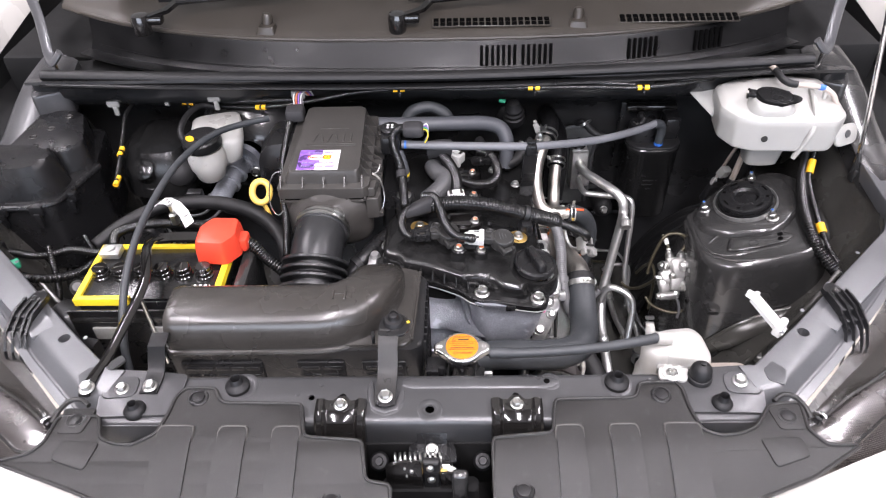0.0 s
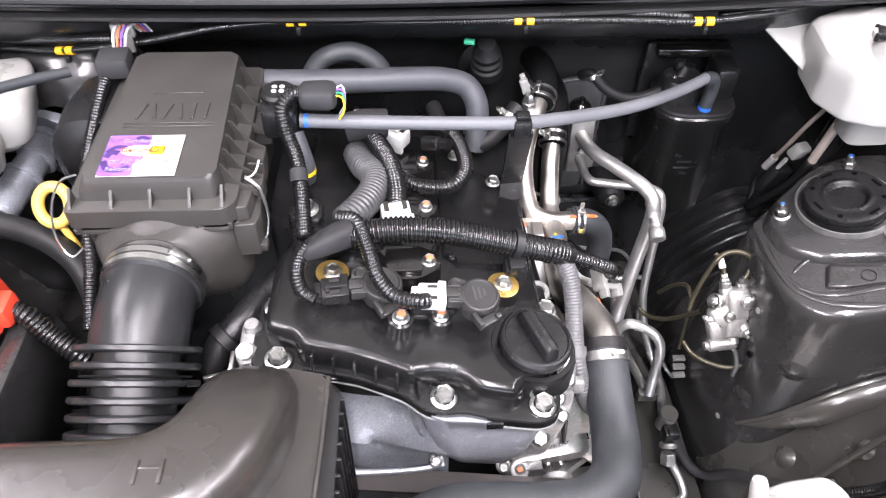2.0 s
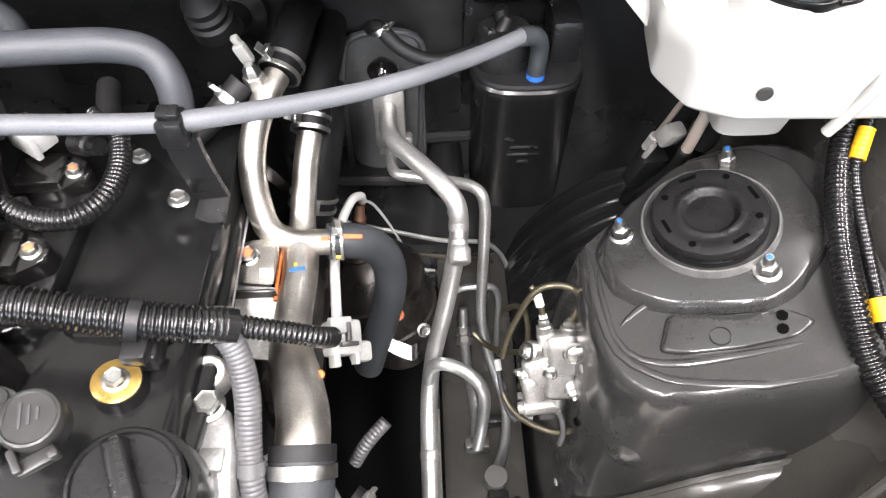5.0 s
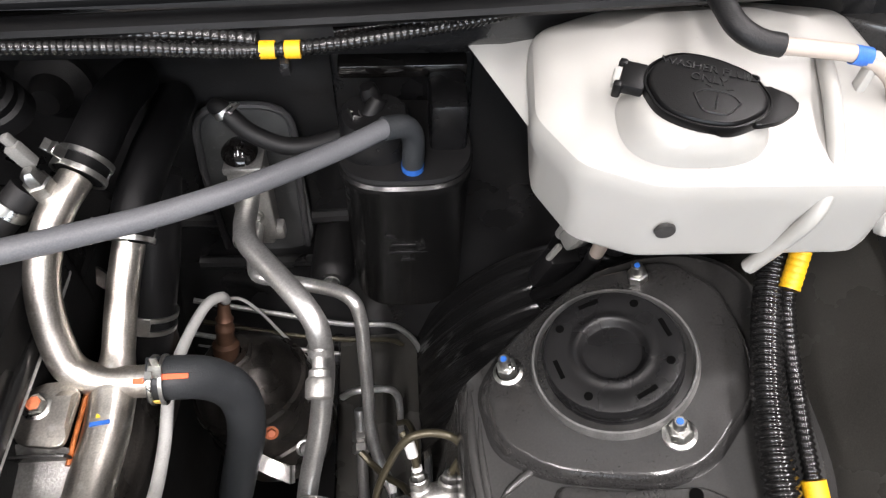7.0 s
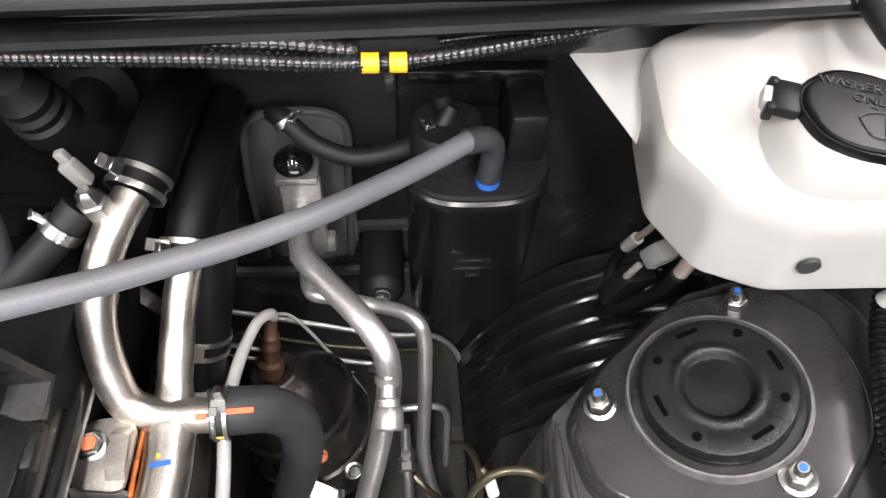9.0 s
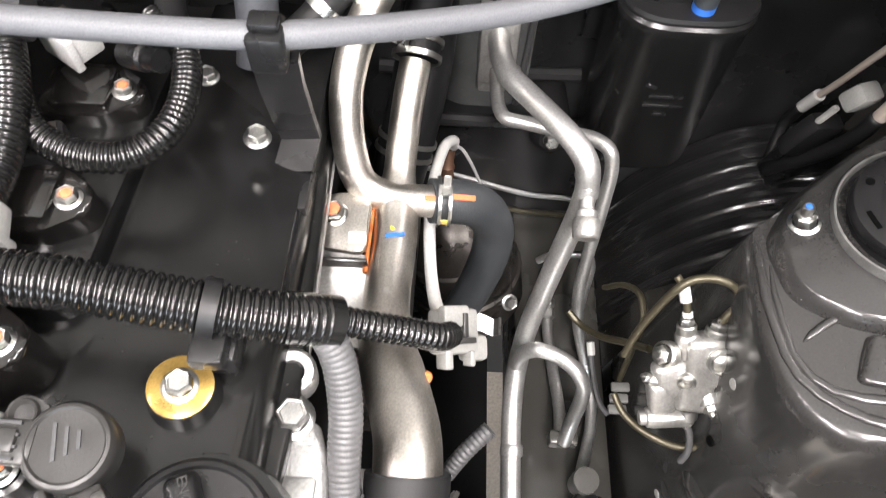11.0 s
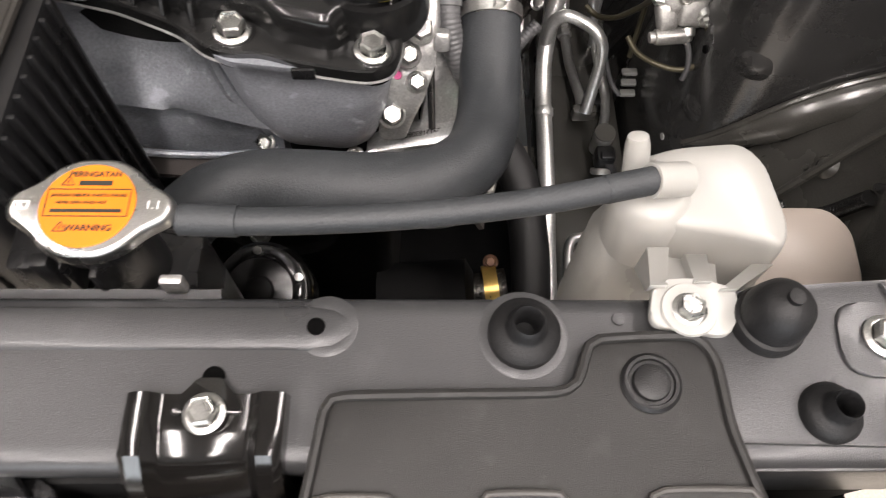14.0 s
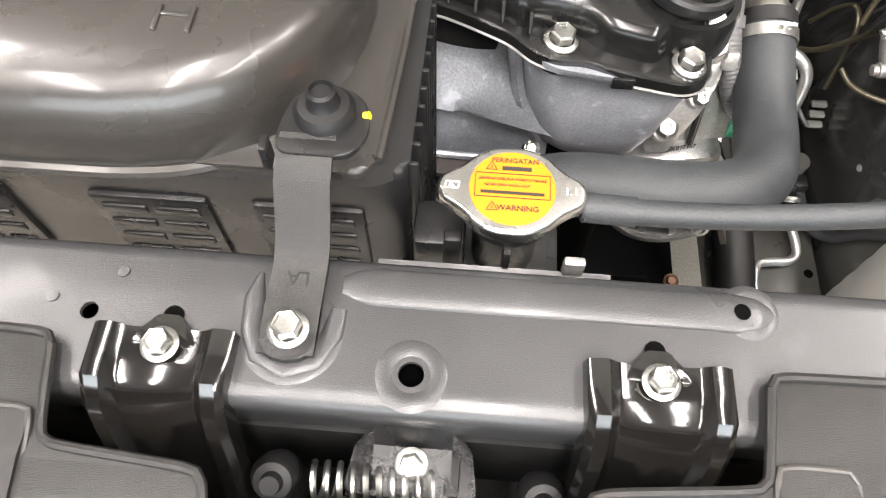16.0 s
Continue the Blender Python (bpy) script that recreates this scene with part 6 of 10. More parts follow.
def cam_sensor(c, d, label, conn, conn_mat, plug):
    """A round sensor on the cover with its plug pushed in."""
    c, d = Vector(c), Vector(d).normalized()
    t = thing("cam_sensor", c, label, "sensor", "sensors on the valve cover")
    n = Vector((0.1, -0.12, 1)).normalized()
    part("body", lathe([(0.0190, -0.014), (0.0195, -0.002), (0.0195, 0.003), (0.0180, 0.0055), (0.0165, 0.006), (0.0155, 0.0048), (0, 0.0048)], at(c, n), 36), CONNG, t)
    for k in range(3):
        part("moulded_bar", move(box((0.002, 0.005 - 0.005 * k, 0.0052), (0.016 - 0.004 * k, 0.0016, 0.0008)), at(c, n, 60)), CONDUITG, t)
    part("lug", move(join(prism(rounded([(-0.009, 0.014), (0.009, 0.014), (0.007, 0.033), (-0.007, 0.033)], 0.006), -0.006, 0.002, 0.001), lathe([(0.0042, 0.002), (0.0060, 0.004), (0.0068, 0.002)], Matrix.Translation((0, 0.025, 0)), 16)), at(c, n, 20)), CONNG, t)
    part("lug", move(join(box((-0.006, -0.024, -0.004), (0.024, 0.010, 0.007), 0.002), box((-0.016, -0.020, -0.001), (0.005, 0.016, 0.010), 0.0015), box((0.004, -0.026, -0.002), (0.006, 0.006, 0.010), 0.0015)), at(c, n, -8)), CONNG, t)
    u = d.cross(n).normalized()
    n2 = u.cross(d).normalized()
    R = Matrix((d, -u, n2)).transposed().to_4x4()
    L = Matrix.Translation(c) @ R
    part("socket", move(join(box((0.022, 0, 0), (0.018, 0.019, 0.013), 0.002), box((0.026, 0, 0.007), (0.012, 0.010, 0.004), 0.001)), L), CONNG, t)
    for k in (-0.0075, -0.0025, 0.0025, 0.0075):
        part("rib", move(box((0.024, k, 0.0070), (0.010, 0.0012, 0.003)), L), CONDUITG, t)
    p = part("plug", move(join(box((0.046, 0, 0), (0.025, 0.023, 0.015), 0.0025), box((0.036, 0, 0.001), (0.008, 0.025, 0.017), 0.0015), box((0.060, 0, -0.001), (0.010, 0.018, 0.012), 0.002)), L), conn_mat, t, plug)
    for k in (-0.006, 0.006):
        # Dark pad paints the shade inside the latch slot.
        part("latch_slot", move(box((0.046, k, 0.0078), (0.011, 0.0035, 0.0008)), L), INK, p)
    part("latch", move(join(box((0.043, 0, 0.0092), (0.020, 0.0065, 0.0035), 0.001), box((0.052, 0, 0.0088), (0.004, 0.014, 0.003), 0.001)), L), conn_mat, p)
    return t


cam_sensor((0.118, 1.000, 0.948), (-1, 0.02, 0.05), "dark grey round cam sensor with a white plug", 0, CONN, "white connector plug")
cam_sensor((0.026, 1.016, 0.950), (-1, -0.12, 0.03), "dark grey round cam sensor with a black plug", 0, PLAST, "black connector plug")


def timing_cover():
    t = thing("timing_cover", (0.05, 0.92, 0.65), "dull grey cast alloy timing cover below the valve cover", "timing cover")
    # hollowed panel with a fold, and the deeper box below the two front bolts
    n, rows = 30, []
    for z in (0.8885, 0.884, 0.880, 0.872, 0.86, 0.845, 0.83, 0.815, 0.804, 0.797, 0.792, 0.786, 0.775, 0.76, 0.74, 0.70, 0.62):
        row = []
        for i in range(n):
            x = -0.100 + 0.190 * i / (n - 1)
            fold = 0.797 - 0.10 * max(0.0, x - 0.01) + 0.10 * max(0.0, -0.06 - x)
            top = 0.950 - 0.09 * max(0.0, x + 0.03)
            if z > fold:
                k = (0.886 - z) / (0.886 - fold)
                y = top + 0.014 * math.sin(math.pi * min(1.0, k * 1.25)) - 0.018 * max(0.0, k) ** 2 + 0.004 * math.sin(38 * x + 9 * z)
            else:
                k = min(1.0, (fold - z) / 0.012)
                y = top - 0.018 + 0.016 * k - 0.22 * max(0.0, 0.78 - z) * (0.6 + 2.5 * max(0.0, -x))
            if z > 0.884:
                y -= 0.005
            row.append(Vector((x, y, z - 0.105 * (x - 0.08) * (1.0 if z > 0.8 else 0.7))))
        rows.append(row + [Vector((row[-1].x, 0.99, row[-1].z)), Vector((row[0].x, 0.99, row[0].z))])
    part("casting", loft(rows), TIMING, t, sharp=40)
    secs = []
    for z, x0, x1, y in ((0.8885, 0.056, 0.193, 0.9035), (0.883, 0.056, 0.193, 0.9035), (0.880, 0.060, 0.190, 0.907), (0.86, 0.062, 0.189, 0.908), (0.83, 0.066, 0.184, 0.911), (0.80, 0.070, 0.180, 0.914), (0.772, 0.078, 0.172, 0.920), (0.760, 0.087, 0.163, 0.929), (0.753, 0.098, 0.152, 0.944)):
        ring = rounded([(x0 - 0.012, 0.985), (x0 - 0.006, 0.940), (x0 + 0.006, y + 0.010), (x0 + 0.022, y), (x1 - 0.022, y - 0.002), (x1 - 0.004, y + 0.012), (x1, 0.950), (x1, 0.985)], 0.010, 3)
        secs.append([Vector((x, yy, z - 0.105 * (x - 0.08) * (1.0 if z > 0.8 else 0.7))) for x, yy in ring])
    part("front_box", loft(secs), TIMING, t, sharp=50)
    part("web", tube([(0.050, 0.945, 0.872), (0.060, 0.936, 0.82), (0.080, 0.935, 0.768)], 0.006, 8, 0.01), TIMING, t)
    part("fold_rib", tube([(-0.094, 0.930, 0.768), (-0.03, 0.924, 0.752), (0.05, 0.926, 0.746), (0.085, 0.930, 0.748)], 0.0035, 8, 0.01), TIMING, t)
    part("gasket_tab", box((0.128, 0.9015, 0.8800), (0.016, 0.003, 0.010), 0.001), PLAST, t)
    bolt((0.076, 0.930, 0.758), t, (0, -0.6, 0.8), 0.9)
    bolt((-0.045, 0.934, 0.745), t, (0, -0.6, 0.8), 1.25)
    bolt((0.150, 0.928, 0.742), t, (0, -0.6, 0.8), 0.9)
    bolt((0.030, 0.905, 0.700), t, (0, -0.6, 0.8), 1.2)
    # cast column with plugs at the cover's corner
    part("column", loft([superellipse(c, (1, 0.05, 0), (0, 0.5, 0.86), a, b, 3.2, 28) for c, a, b in (((0.199, 1.034, 0.857), 0.014, 0.012), ((0.203, 1.018, 0.858), 0.0155, 0.013), ((0.206, 0.992, 0.858), 0.0145, 0.013), ((0.2055, 0.974, 0.853), 0.016, 0.014), ((0.202, 0.955, 0.838), 0.0165, 0.014), ((0.196, 0.942, 0.815), 0.0145, 0.013), ((0.188, 0.936, 0.794), 0.0135, 0.012), ((0.184, 0.934, 0.775), 0.012, 0.011))]), CAST, t, sharp=60)
    part("column_step", box((0.2045, 1.000, 0.871), (0.020, 0.018, 0.006), 0.002, rot=(-6, 0, 0)), CAST, t)
    part("column_ear", box((0.2225, 0.962, 0.848), (0.012, 0.012, 0.016), 0.003, rot=(-25, 0, 0)), CAST, t)
    for x, y, z, r in ((0.2065, 0.961, 0.861, 0.0088), (0.1975, 0.947, 0.848, 0.0072), (0.2035, 0.939, 0.827, 0.0062), (0.1835, 0.931, 0.797, 0.0085)):
        part("plug", join(lathe([(r * 1.35, -0.006), (r * 1.35, 0.001), (r * 1.1, 0.002)], at((x, y, z), (0.1, -0.55, 0.82)), 18), lathe([(r, 0.0), (r, 0.006), (r * 0.8, 0.0075), (r * 0.5, 0.0075), (r * 0.45, 0.0045), (0, 0.0045)], at((x, y, z), (0.1, -0.55, 0.82), 20), 6)), STEEL, t)
    part("pink_mark", lathe([(0, 0.0006), (0.003, 0.0005), (0.0034, -0.001)], at((0.189, 0.938, 0.836), (-0.2, -0.6, 0.8)), 12), PINK, t)
    part("yellow_tab", box((0.1815, 0.9465, 0.9050), (0.010, 0.006, 0.004), 0.0012, rot=(0, 8, 25)), YELLOW, t, "bright yellow tab")
    # alloy fitting and bracket at the other end
    part("end_fitting", join(box((-0.104, 0.985, 0.895), (0.018, 0.045, 0.030), 0.004), lathe([(0.011, -0.02), (0.011, 0.006), (0.0085, 0.008), (0.0085, 0.014), (0, 0.014)], at((-0.103, 0.972, 0.905), (-0.1, -0.3, 1)), 8), lathe([(0.009, -0.02), (0.009, 0.004), (0.007, 0.010), (0, 0.010)], at((-0.101, 1.0, 0.908), (-0.1, 0, 1)), 12)), ALLOY, t)
    part("end_bracket", join(box((-0.128, 0.958, 0.882), (0.034, 0.004, 0.030), 0.001, rot=(0, 0, 12)), box((-0.136, 0.950, 0.866), (0.030, 0.022, 0.003), 0.001, rot=(0, 0, 12)), box((-0.118, 0.965, 0.890), (0.004, 0.024, 0.034), 0.001)), STEEL, t)
    part("fitting", lathe([(0.014, -0.02), (0.014, 0.004), (0.012, 0.007), (0.007, 0.007), (0.006, 0.0)], at((0.193, 1.068, 0.868), (0.1, -0.2, 1)), 20), ALLOY, t)


timing_cover()


def alternator():
    t = thing("alternator", (0.21, 0.97, 0.6), "cast aluminium alternator with finned vents and bracket arm", "alternator")
    c0, fwd = Vector((0.216, 0.930, 0.688)), Vector((0, -1, 0.22)).normalized()
    side, up = Vector((1, 0, 0)), Vector((0, 0.22, 1)).normalized()
    m = at(c0, fwd)
    rim = lambda a, r, d=0.0: c0 + side * (r * math.cos(radians(a))) + up * (r * math.sin(radians(a))) + fwd * d
    part("housing", lathe([(0.050, -0.115), (0.058, -0.100), (0.060, -0.060), (0.060, -0.020), (0.0605, -0.012), (0.0585, -0.010)], m, 48), CAST, t)
    part("front_shell", lathe([(0.0585, -0.014), (0.0615, -0.010), (0.0615, -0.002), (0.0595, 0.002), (0.054, 0.003), (0.0505, 0.001), (0.0495, -0.006), (0.0495, -0.016)], m, 56), CAST, t)
    part("rotor", lathe([(0.0, -0.022), (0.047, -0.022), (0.048, -0.03)], m, 36), DEEPSHADE, t)
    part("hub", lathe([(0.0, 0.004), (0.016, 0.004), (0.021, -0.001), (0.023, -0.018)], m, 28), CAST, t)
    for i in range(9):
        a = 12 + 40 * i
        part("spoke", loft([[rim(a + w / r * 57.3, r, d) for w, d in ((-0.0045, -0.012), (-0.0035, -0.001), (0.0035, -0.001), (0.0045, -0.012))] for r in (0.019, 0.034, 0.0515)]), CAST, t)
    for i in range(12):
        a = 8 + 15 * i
        part("vent_slot", loft([[rim(a + w, 0.0608, d) for w, d in ((-3.2, -0.024), (3.2, -0.024), (3.2, -0.052), (-3.2, -0.052))], [rim(a + w, 0.0590, d) for w, d in ((-3.2, -0.024), (3.2, -0.024), (3.2, -0.052), (-3.2, -0.052))]]), HOLESHADE, t)
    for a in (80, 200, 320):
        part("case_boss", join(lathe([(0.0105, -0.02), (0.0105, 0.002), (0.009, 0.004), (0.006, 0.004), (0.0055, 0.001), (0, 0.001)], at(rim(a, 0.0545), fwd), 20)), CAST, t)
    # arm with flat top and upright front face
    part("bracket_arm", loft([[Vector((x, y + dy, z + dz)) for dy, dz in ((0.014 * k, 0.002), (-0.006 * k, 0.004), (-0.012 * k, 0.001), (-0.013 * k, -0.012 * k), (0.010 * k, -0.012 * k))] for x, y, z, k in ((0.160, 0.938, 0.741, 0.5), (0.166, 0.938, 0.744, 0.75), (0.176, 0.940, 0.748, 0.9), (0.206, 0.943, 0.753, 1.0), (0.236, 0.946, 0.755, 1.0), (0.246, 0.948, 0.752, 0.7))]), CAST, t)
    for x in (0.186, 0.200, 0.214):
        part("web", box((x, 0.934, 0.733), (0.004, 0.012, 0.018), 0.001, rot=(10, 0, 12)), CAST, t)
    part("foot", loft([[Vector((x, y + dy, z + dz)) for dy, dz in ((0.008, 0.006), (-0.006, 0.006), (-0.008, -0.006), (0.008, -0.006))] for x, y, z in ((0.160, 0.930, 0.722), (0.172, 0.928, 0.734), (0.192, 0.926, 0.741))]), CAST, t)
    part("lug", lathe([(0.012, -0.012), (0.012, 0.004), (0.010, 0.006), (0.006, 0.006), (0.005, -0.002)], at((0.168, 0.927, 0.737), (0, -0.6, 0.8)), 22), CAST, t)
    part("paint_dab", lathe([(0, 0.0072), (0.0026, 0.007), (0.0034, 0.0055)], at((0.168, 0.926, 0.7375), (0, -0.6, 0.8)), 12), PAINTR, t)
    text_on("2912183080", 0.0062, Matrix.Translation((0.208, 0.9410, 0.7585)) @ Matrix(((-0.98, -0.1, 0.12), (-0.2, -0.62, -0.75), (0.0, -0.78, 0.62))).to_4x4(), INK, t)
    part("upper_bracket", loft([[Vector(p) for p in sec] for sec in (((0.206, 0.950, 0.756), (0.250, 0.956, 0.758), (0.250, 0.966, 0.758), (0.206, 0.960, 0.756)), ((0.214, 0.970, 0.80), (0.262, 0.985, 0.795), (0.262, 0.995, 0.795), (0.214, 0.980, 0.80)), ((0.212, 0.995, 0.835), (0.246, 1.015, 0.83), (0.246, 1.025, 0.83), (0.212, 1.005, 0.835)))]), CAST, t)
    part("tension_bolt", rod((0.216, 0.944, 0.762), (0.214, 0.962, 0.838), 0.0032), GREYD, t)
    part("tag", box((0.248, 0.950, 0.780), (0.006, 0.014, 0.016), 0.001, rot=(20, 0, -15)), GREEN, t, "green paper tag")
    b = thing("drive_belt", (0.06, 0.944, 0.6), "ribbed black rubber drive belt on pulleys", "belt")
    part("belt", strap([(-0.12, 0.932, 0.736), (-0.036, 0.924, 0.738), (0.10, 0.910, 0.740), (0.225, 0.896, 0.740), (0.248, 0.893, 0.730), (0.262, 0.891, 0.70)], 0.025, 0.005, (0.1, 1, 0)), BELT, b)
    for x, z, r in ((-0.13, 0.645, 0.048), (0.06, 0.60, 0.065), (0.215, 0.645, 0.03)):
        part("pulley", lathe([(0, -0.012), (r - 0.004, -0.012), (r, -0.013), (r, 0.013), (r - 0.004, 0.013), (r - 0.008, 0.004), (0.012, 0.004), (0.012, 0.012), (0, 0.012)], at((x, 0.943, z), (0, -1, 0)), 36), DEEPSHADE, b)
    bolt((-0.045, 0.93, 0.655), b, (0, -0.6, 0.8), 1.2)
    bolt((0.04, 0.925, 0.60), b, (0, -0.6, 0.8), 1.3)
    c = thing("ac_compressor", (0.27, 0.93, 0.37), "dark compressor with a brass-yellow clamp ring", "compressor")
    part("body", lathe([(0.0, -0.07), (0.045, -0.07), (0.048, 0.04), (0.03, 0.05), (0, 0.05)], at((0.225, 0.93, 0.415), (1, 0, 0.1)), 28), DEEPSHADE, c)
    part("clamp_ring", lathe([(0.030, -0.009), (0.032, -0.009), (0.032, 0.009), (0.030, 0.009)], at((0.296, 0.938, 0.420), (1, 0.1, 0.1)), 28), GOLD, c)
    part("pipe_stub", tube([(0.255, 0.932, 0.418), (0.28, 0.936, 0.419), (0.315, 0.940, 0.421)], 0.026, 18, 0.01), CATAL, c)
    bolt((0.295, 0.968, 0.440), c, (0, -0.3, 0.9), 1.1, RUST)
    h = thing("lower_radiator_hose", (0.31, 0.95, 0.4), "black rubber lower coolant hose", "hose", "coolant hoses")
    part("hose", tube([(0.270, 1.045, 0.62), (0.292, 1.028, 0.612), (0.312, 0.995, 0.60), (0.322, 0.95, 0.58), (0.326, 0.88, 0.55), (0.322, 0.80, 0.50)], 0.0215, 20, 0.008), RUBBER, h)
    ring_clamp(h, (0.281, 1.0365, 0.6165), (0.78, -0.60, -0.25), 0.0220, 0.011, spin=40)


alternator()


def coolant_pipes():
    t = thing("coolant_pipe", (0.24, 1.18, 0.75), "bright bent steel coolant pipes with welded flange", "pipe")
    swell = lambda d, n: 0.0122 + 0.0045 * min(1, max(0, (d - 0.085) / 0.03)) + 0.0042 * min(1, max(0, (d - 0.20) / 0.05))
    part("main_pipe", tube([(0.2495, 1.322, 0.870), (0.246, 1.301, 0.857), (0.243, 1.275, 0.840), (0.241, 1.245, 0.822), (0.241, 1.195, 0.812), (0.239, 1.15, 0.812), (0.242, 1.11, 0.818), (0.252, 1.075, 0.828), (0.260, 1.045, 0.835), (0.262, 1.02, 0.838), (0.262, 0.995, 0.832)], 0.02, 26, 0.004, radii=swell), PIPE, t)
    part("branch_pipe", tube([(0.227, 1.338, 0.928), (0.218, 1.316, 0.922), (0.208, 1.292, 0.905), (0.203, 1.270, 0.882), (0.206, 1.247, 0.852), (0.214, 1.233, 0.833), (0.230, 1.228, 0.824), (0.282, 1.227, 0.820)], 0.0124, 20, 0.004), PIPE, t)
    part("gusset", loft([[Vector(p) for p in ((0.196, 1.262, 0.872), (0.199, 1.262, 0.872), (0.205, 1.235, 0.818), (0.202, 1.235, 0.818))], [Vector(p) for p in ((0.198, 1.243, 0.842), (0.201, 1.243, 0.842), (0.213, 1.222, 0.815), (0.210, 1.222, 0.815))]]), PIPE, t)
    part("weld_bead", tube([(0.2235, 1.232, 0.822), (0.2232, 1.215, 0.820), (0.2226, 1.195, 0.819), (0.2222, 1.178, 0.818), (0.2222, 1.165, 0.817)], 0.0020, 8, 0.003), WELD, t, "rust-orange weld")
    part("weld_bead", tube([(0.200, 1.266, 0.876), (0.1985, 1.258, 0.862), (0.200, 1.248, 0.846)], 0.0018, 8, 0.003), WELD, t, "rust-orange weld")
    for x, y, z in ((0.234, 1.086, 0.829), (0.270, 1.083, 0.832)):
        part("weld_spot", lathe([(0.0045, -0.001), (0.0035, 0.0022), (0, 0.003)], at((x, y, z), (-0.3 if x < 0.25 else 0.3, -0.2, 0.9)), 12), WELD, t, "rust-orange weld")
    plate = rounded([(0.183, 1.188), (0.190, 1.176), (0.222, 1.172), (0.224, 1.216), (0.212, 1.224), (0.192, 1.222), (0.184, 1.212)], 0.008)
    part("flange", prism(plate, 0.828, 0.832, 0.001), PIPE, t)
    part("flange_rib", loft([[Vector((x, y, z)) for y, z in ((1.180, 0.832), (1.186, 0.838), (1.208, 0.840), (1.216, 0.832))] for x in (0.210, 0.216, 0.2225)]), PIPE, t)
    part("flange_wall", box((0.204, 1.1725, 0.808), (0.040, 0.003, 0.046), 0.001, rot=(12, 0, 0)), GREYD, t)
    part("heat_shield", loft([[Vector(p) for p in sec] + [Vector(p) - Vector((0, 0, 0.002)) for p in sec[::-1]] for sec in (((0.180, 1.178, 0.826), (0.200, 1.180, 0.827), (0.222, 1.176, 0.822)), ((0.177, 1.168, 0.812), (0.200, 1.168, 0.814), (0.222, 1.164, 0.810)), ((0.174, 1.146, 0.806), (0.200, 1.146, 0.810), (0.226, 1.142, 0.806)), ((0.172, 1.116, 0.803), (0.200, 1.114, 0.808), (0.229, 1.112, 0.803)))]), PALE, t, "brushed grey sheet metal shield", sharp=60)
    bolt((0.197, 1.204, 0.832), t, (0, -0.1, 1), 1.15)
    part("paint_dab", lathe([(0, 0.0090), (0.0045, 0.0088), (0.0055, 0.0078)], at((0.197, 1.204, 0.832), (0, -0.1, 1)), 14), PAINTR, t)
    part("blue_mark", box((0.242, 1.191, 0.8284), (0.014, 0.0032, 0.001), 0, rot=(0, 0, 8)), BLUE, t)
    part("yellow_mark", box((0.240, 1.197, 0.8284), (0.003, 0.004, 0.001), 0), YELLOW, t)
    part("sensor", lathe([(0.010, 0.0), (0.010, 0.014), (0.008, 0.015), (0.007, 0.022), (0.004, 0.026), (0, 0.026)], at((0.212, 1.322, 0.930), (-0.1, -0.1, 1)), 6), STEEL, t)
    part("sensor_plug", join(box((0.205, 1.330, 0.960), (0.011, 0.009, 0.020), 0.002, rot=(0, -20, 0)), box((0.201, 1.332, 0.972), (0.007, 0.006, 0.010), 0.0015, rot=(0, -20, 0))), CLIPG, t, "pale sensor plug")
    spring_clamp(t, (0.231, 1.346, 0.931), (0.3, 0.85, 0.28), 0.0188, 0.016, 70)
    spring_clamp(t, (0.251, 1.329, 0.876), (0.1, 0.75, 0.45), 0.0178, 0.016, 60)
    spring_clamp(t, (0.276, 1.228, 0.820), (1, 0.05, -0.05), 0.0178, 0.010, 100)
    # hoses on the pipes
    h = thing("heater_hose", (0.2, 1.42, 0.8), "thick black rubber heater hose to the firewall", "hose", "coolant hoses")
    part("hose", tube([(0.228, 1.340, 0.929), (0.236, 1.362, 0.936), (0.240, 1.392, 0.938), (0.240, 1.425, 0.930), (0.240, 1.47, 0.912)], 0.0182, 20, 0.005), HEATER, h)
    h = thing("heater_hose", (0.23, 1.42, 0.7), "thick black rubber heater hose to the firewall", "hose", "coolant hoses")
    part("hose", tube([(0.250, 1.324, 0.872), (0.256, 1.352, 0.890), (0.262, 1.385, 0.898), (0.264, 1.43, 0.892), (0.262, 1.48, 0.88)], 0.0172, 20, 0.005), HEATER, h)
    h = thing("thermostat_hose", (0.26, 1.36, 0.72), "short wide black hose on the thermostat housing with spring clamp", "hose", "coolant hoses")
    part("hose", tube([(0.258, 1.385, 0.878), (0.257, 1.362, 0.862), (0.253, 1.340, 0.836), (0.246, 1.316, 0.806), (0.238, 1.296, 0.776), (0.231, 1.283, 0.75)], 0.0235, 24, 0.005), HEATER, h)
    part("housing", lathe([(0.024, -0.04), (0.026, -0.01), (0.030, -0.008), (0.030, 0.0), (0.024, 0.004)], at((0.233, 1.286, 0.756), (0.25, 0.55, 0.79)), 24), PALE, h, "cast alloy thermostat neck")
    spring_clamp(h, (0.2420, 1.306, 0.790), (0.25, 0.55, 0.79), 0.0240, 0.016, -60)
    part("housing_arm", join(strap([(0.150, 1.372, 0.79), (0.170, 1.366, 0.79), (0.195, 1.352, 0.775), (0.212, 1.345, 0.75)], 0.016, 0.010, (0, 0.7, 0.7)), lathe([(0.013, -0.008), (0.013, 0.006), (0.010, 0.008), (0.0065, 0.007), (0.006, -0.004)], at((0.165, 1.368, 0.796), (0, -0.5, 0.85)), 20)), CATAL, h, "cast alloy housing arm")
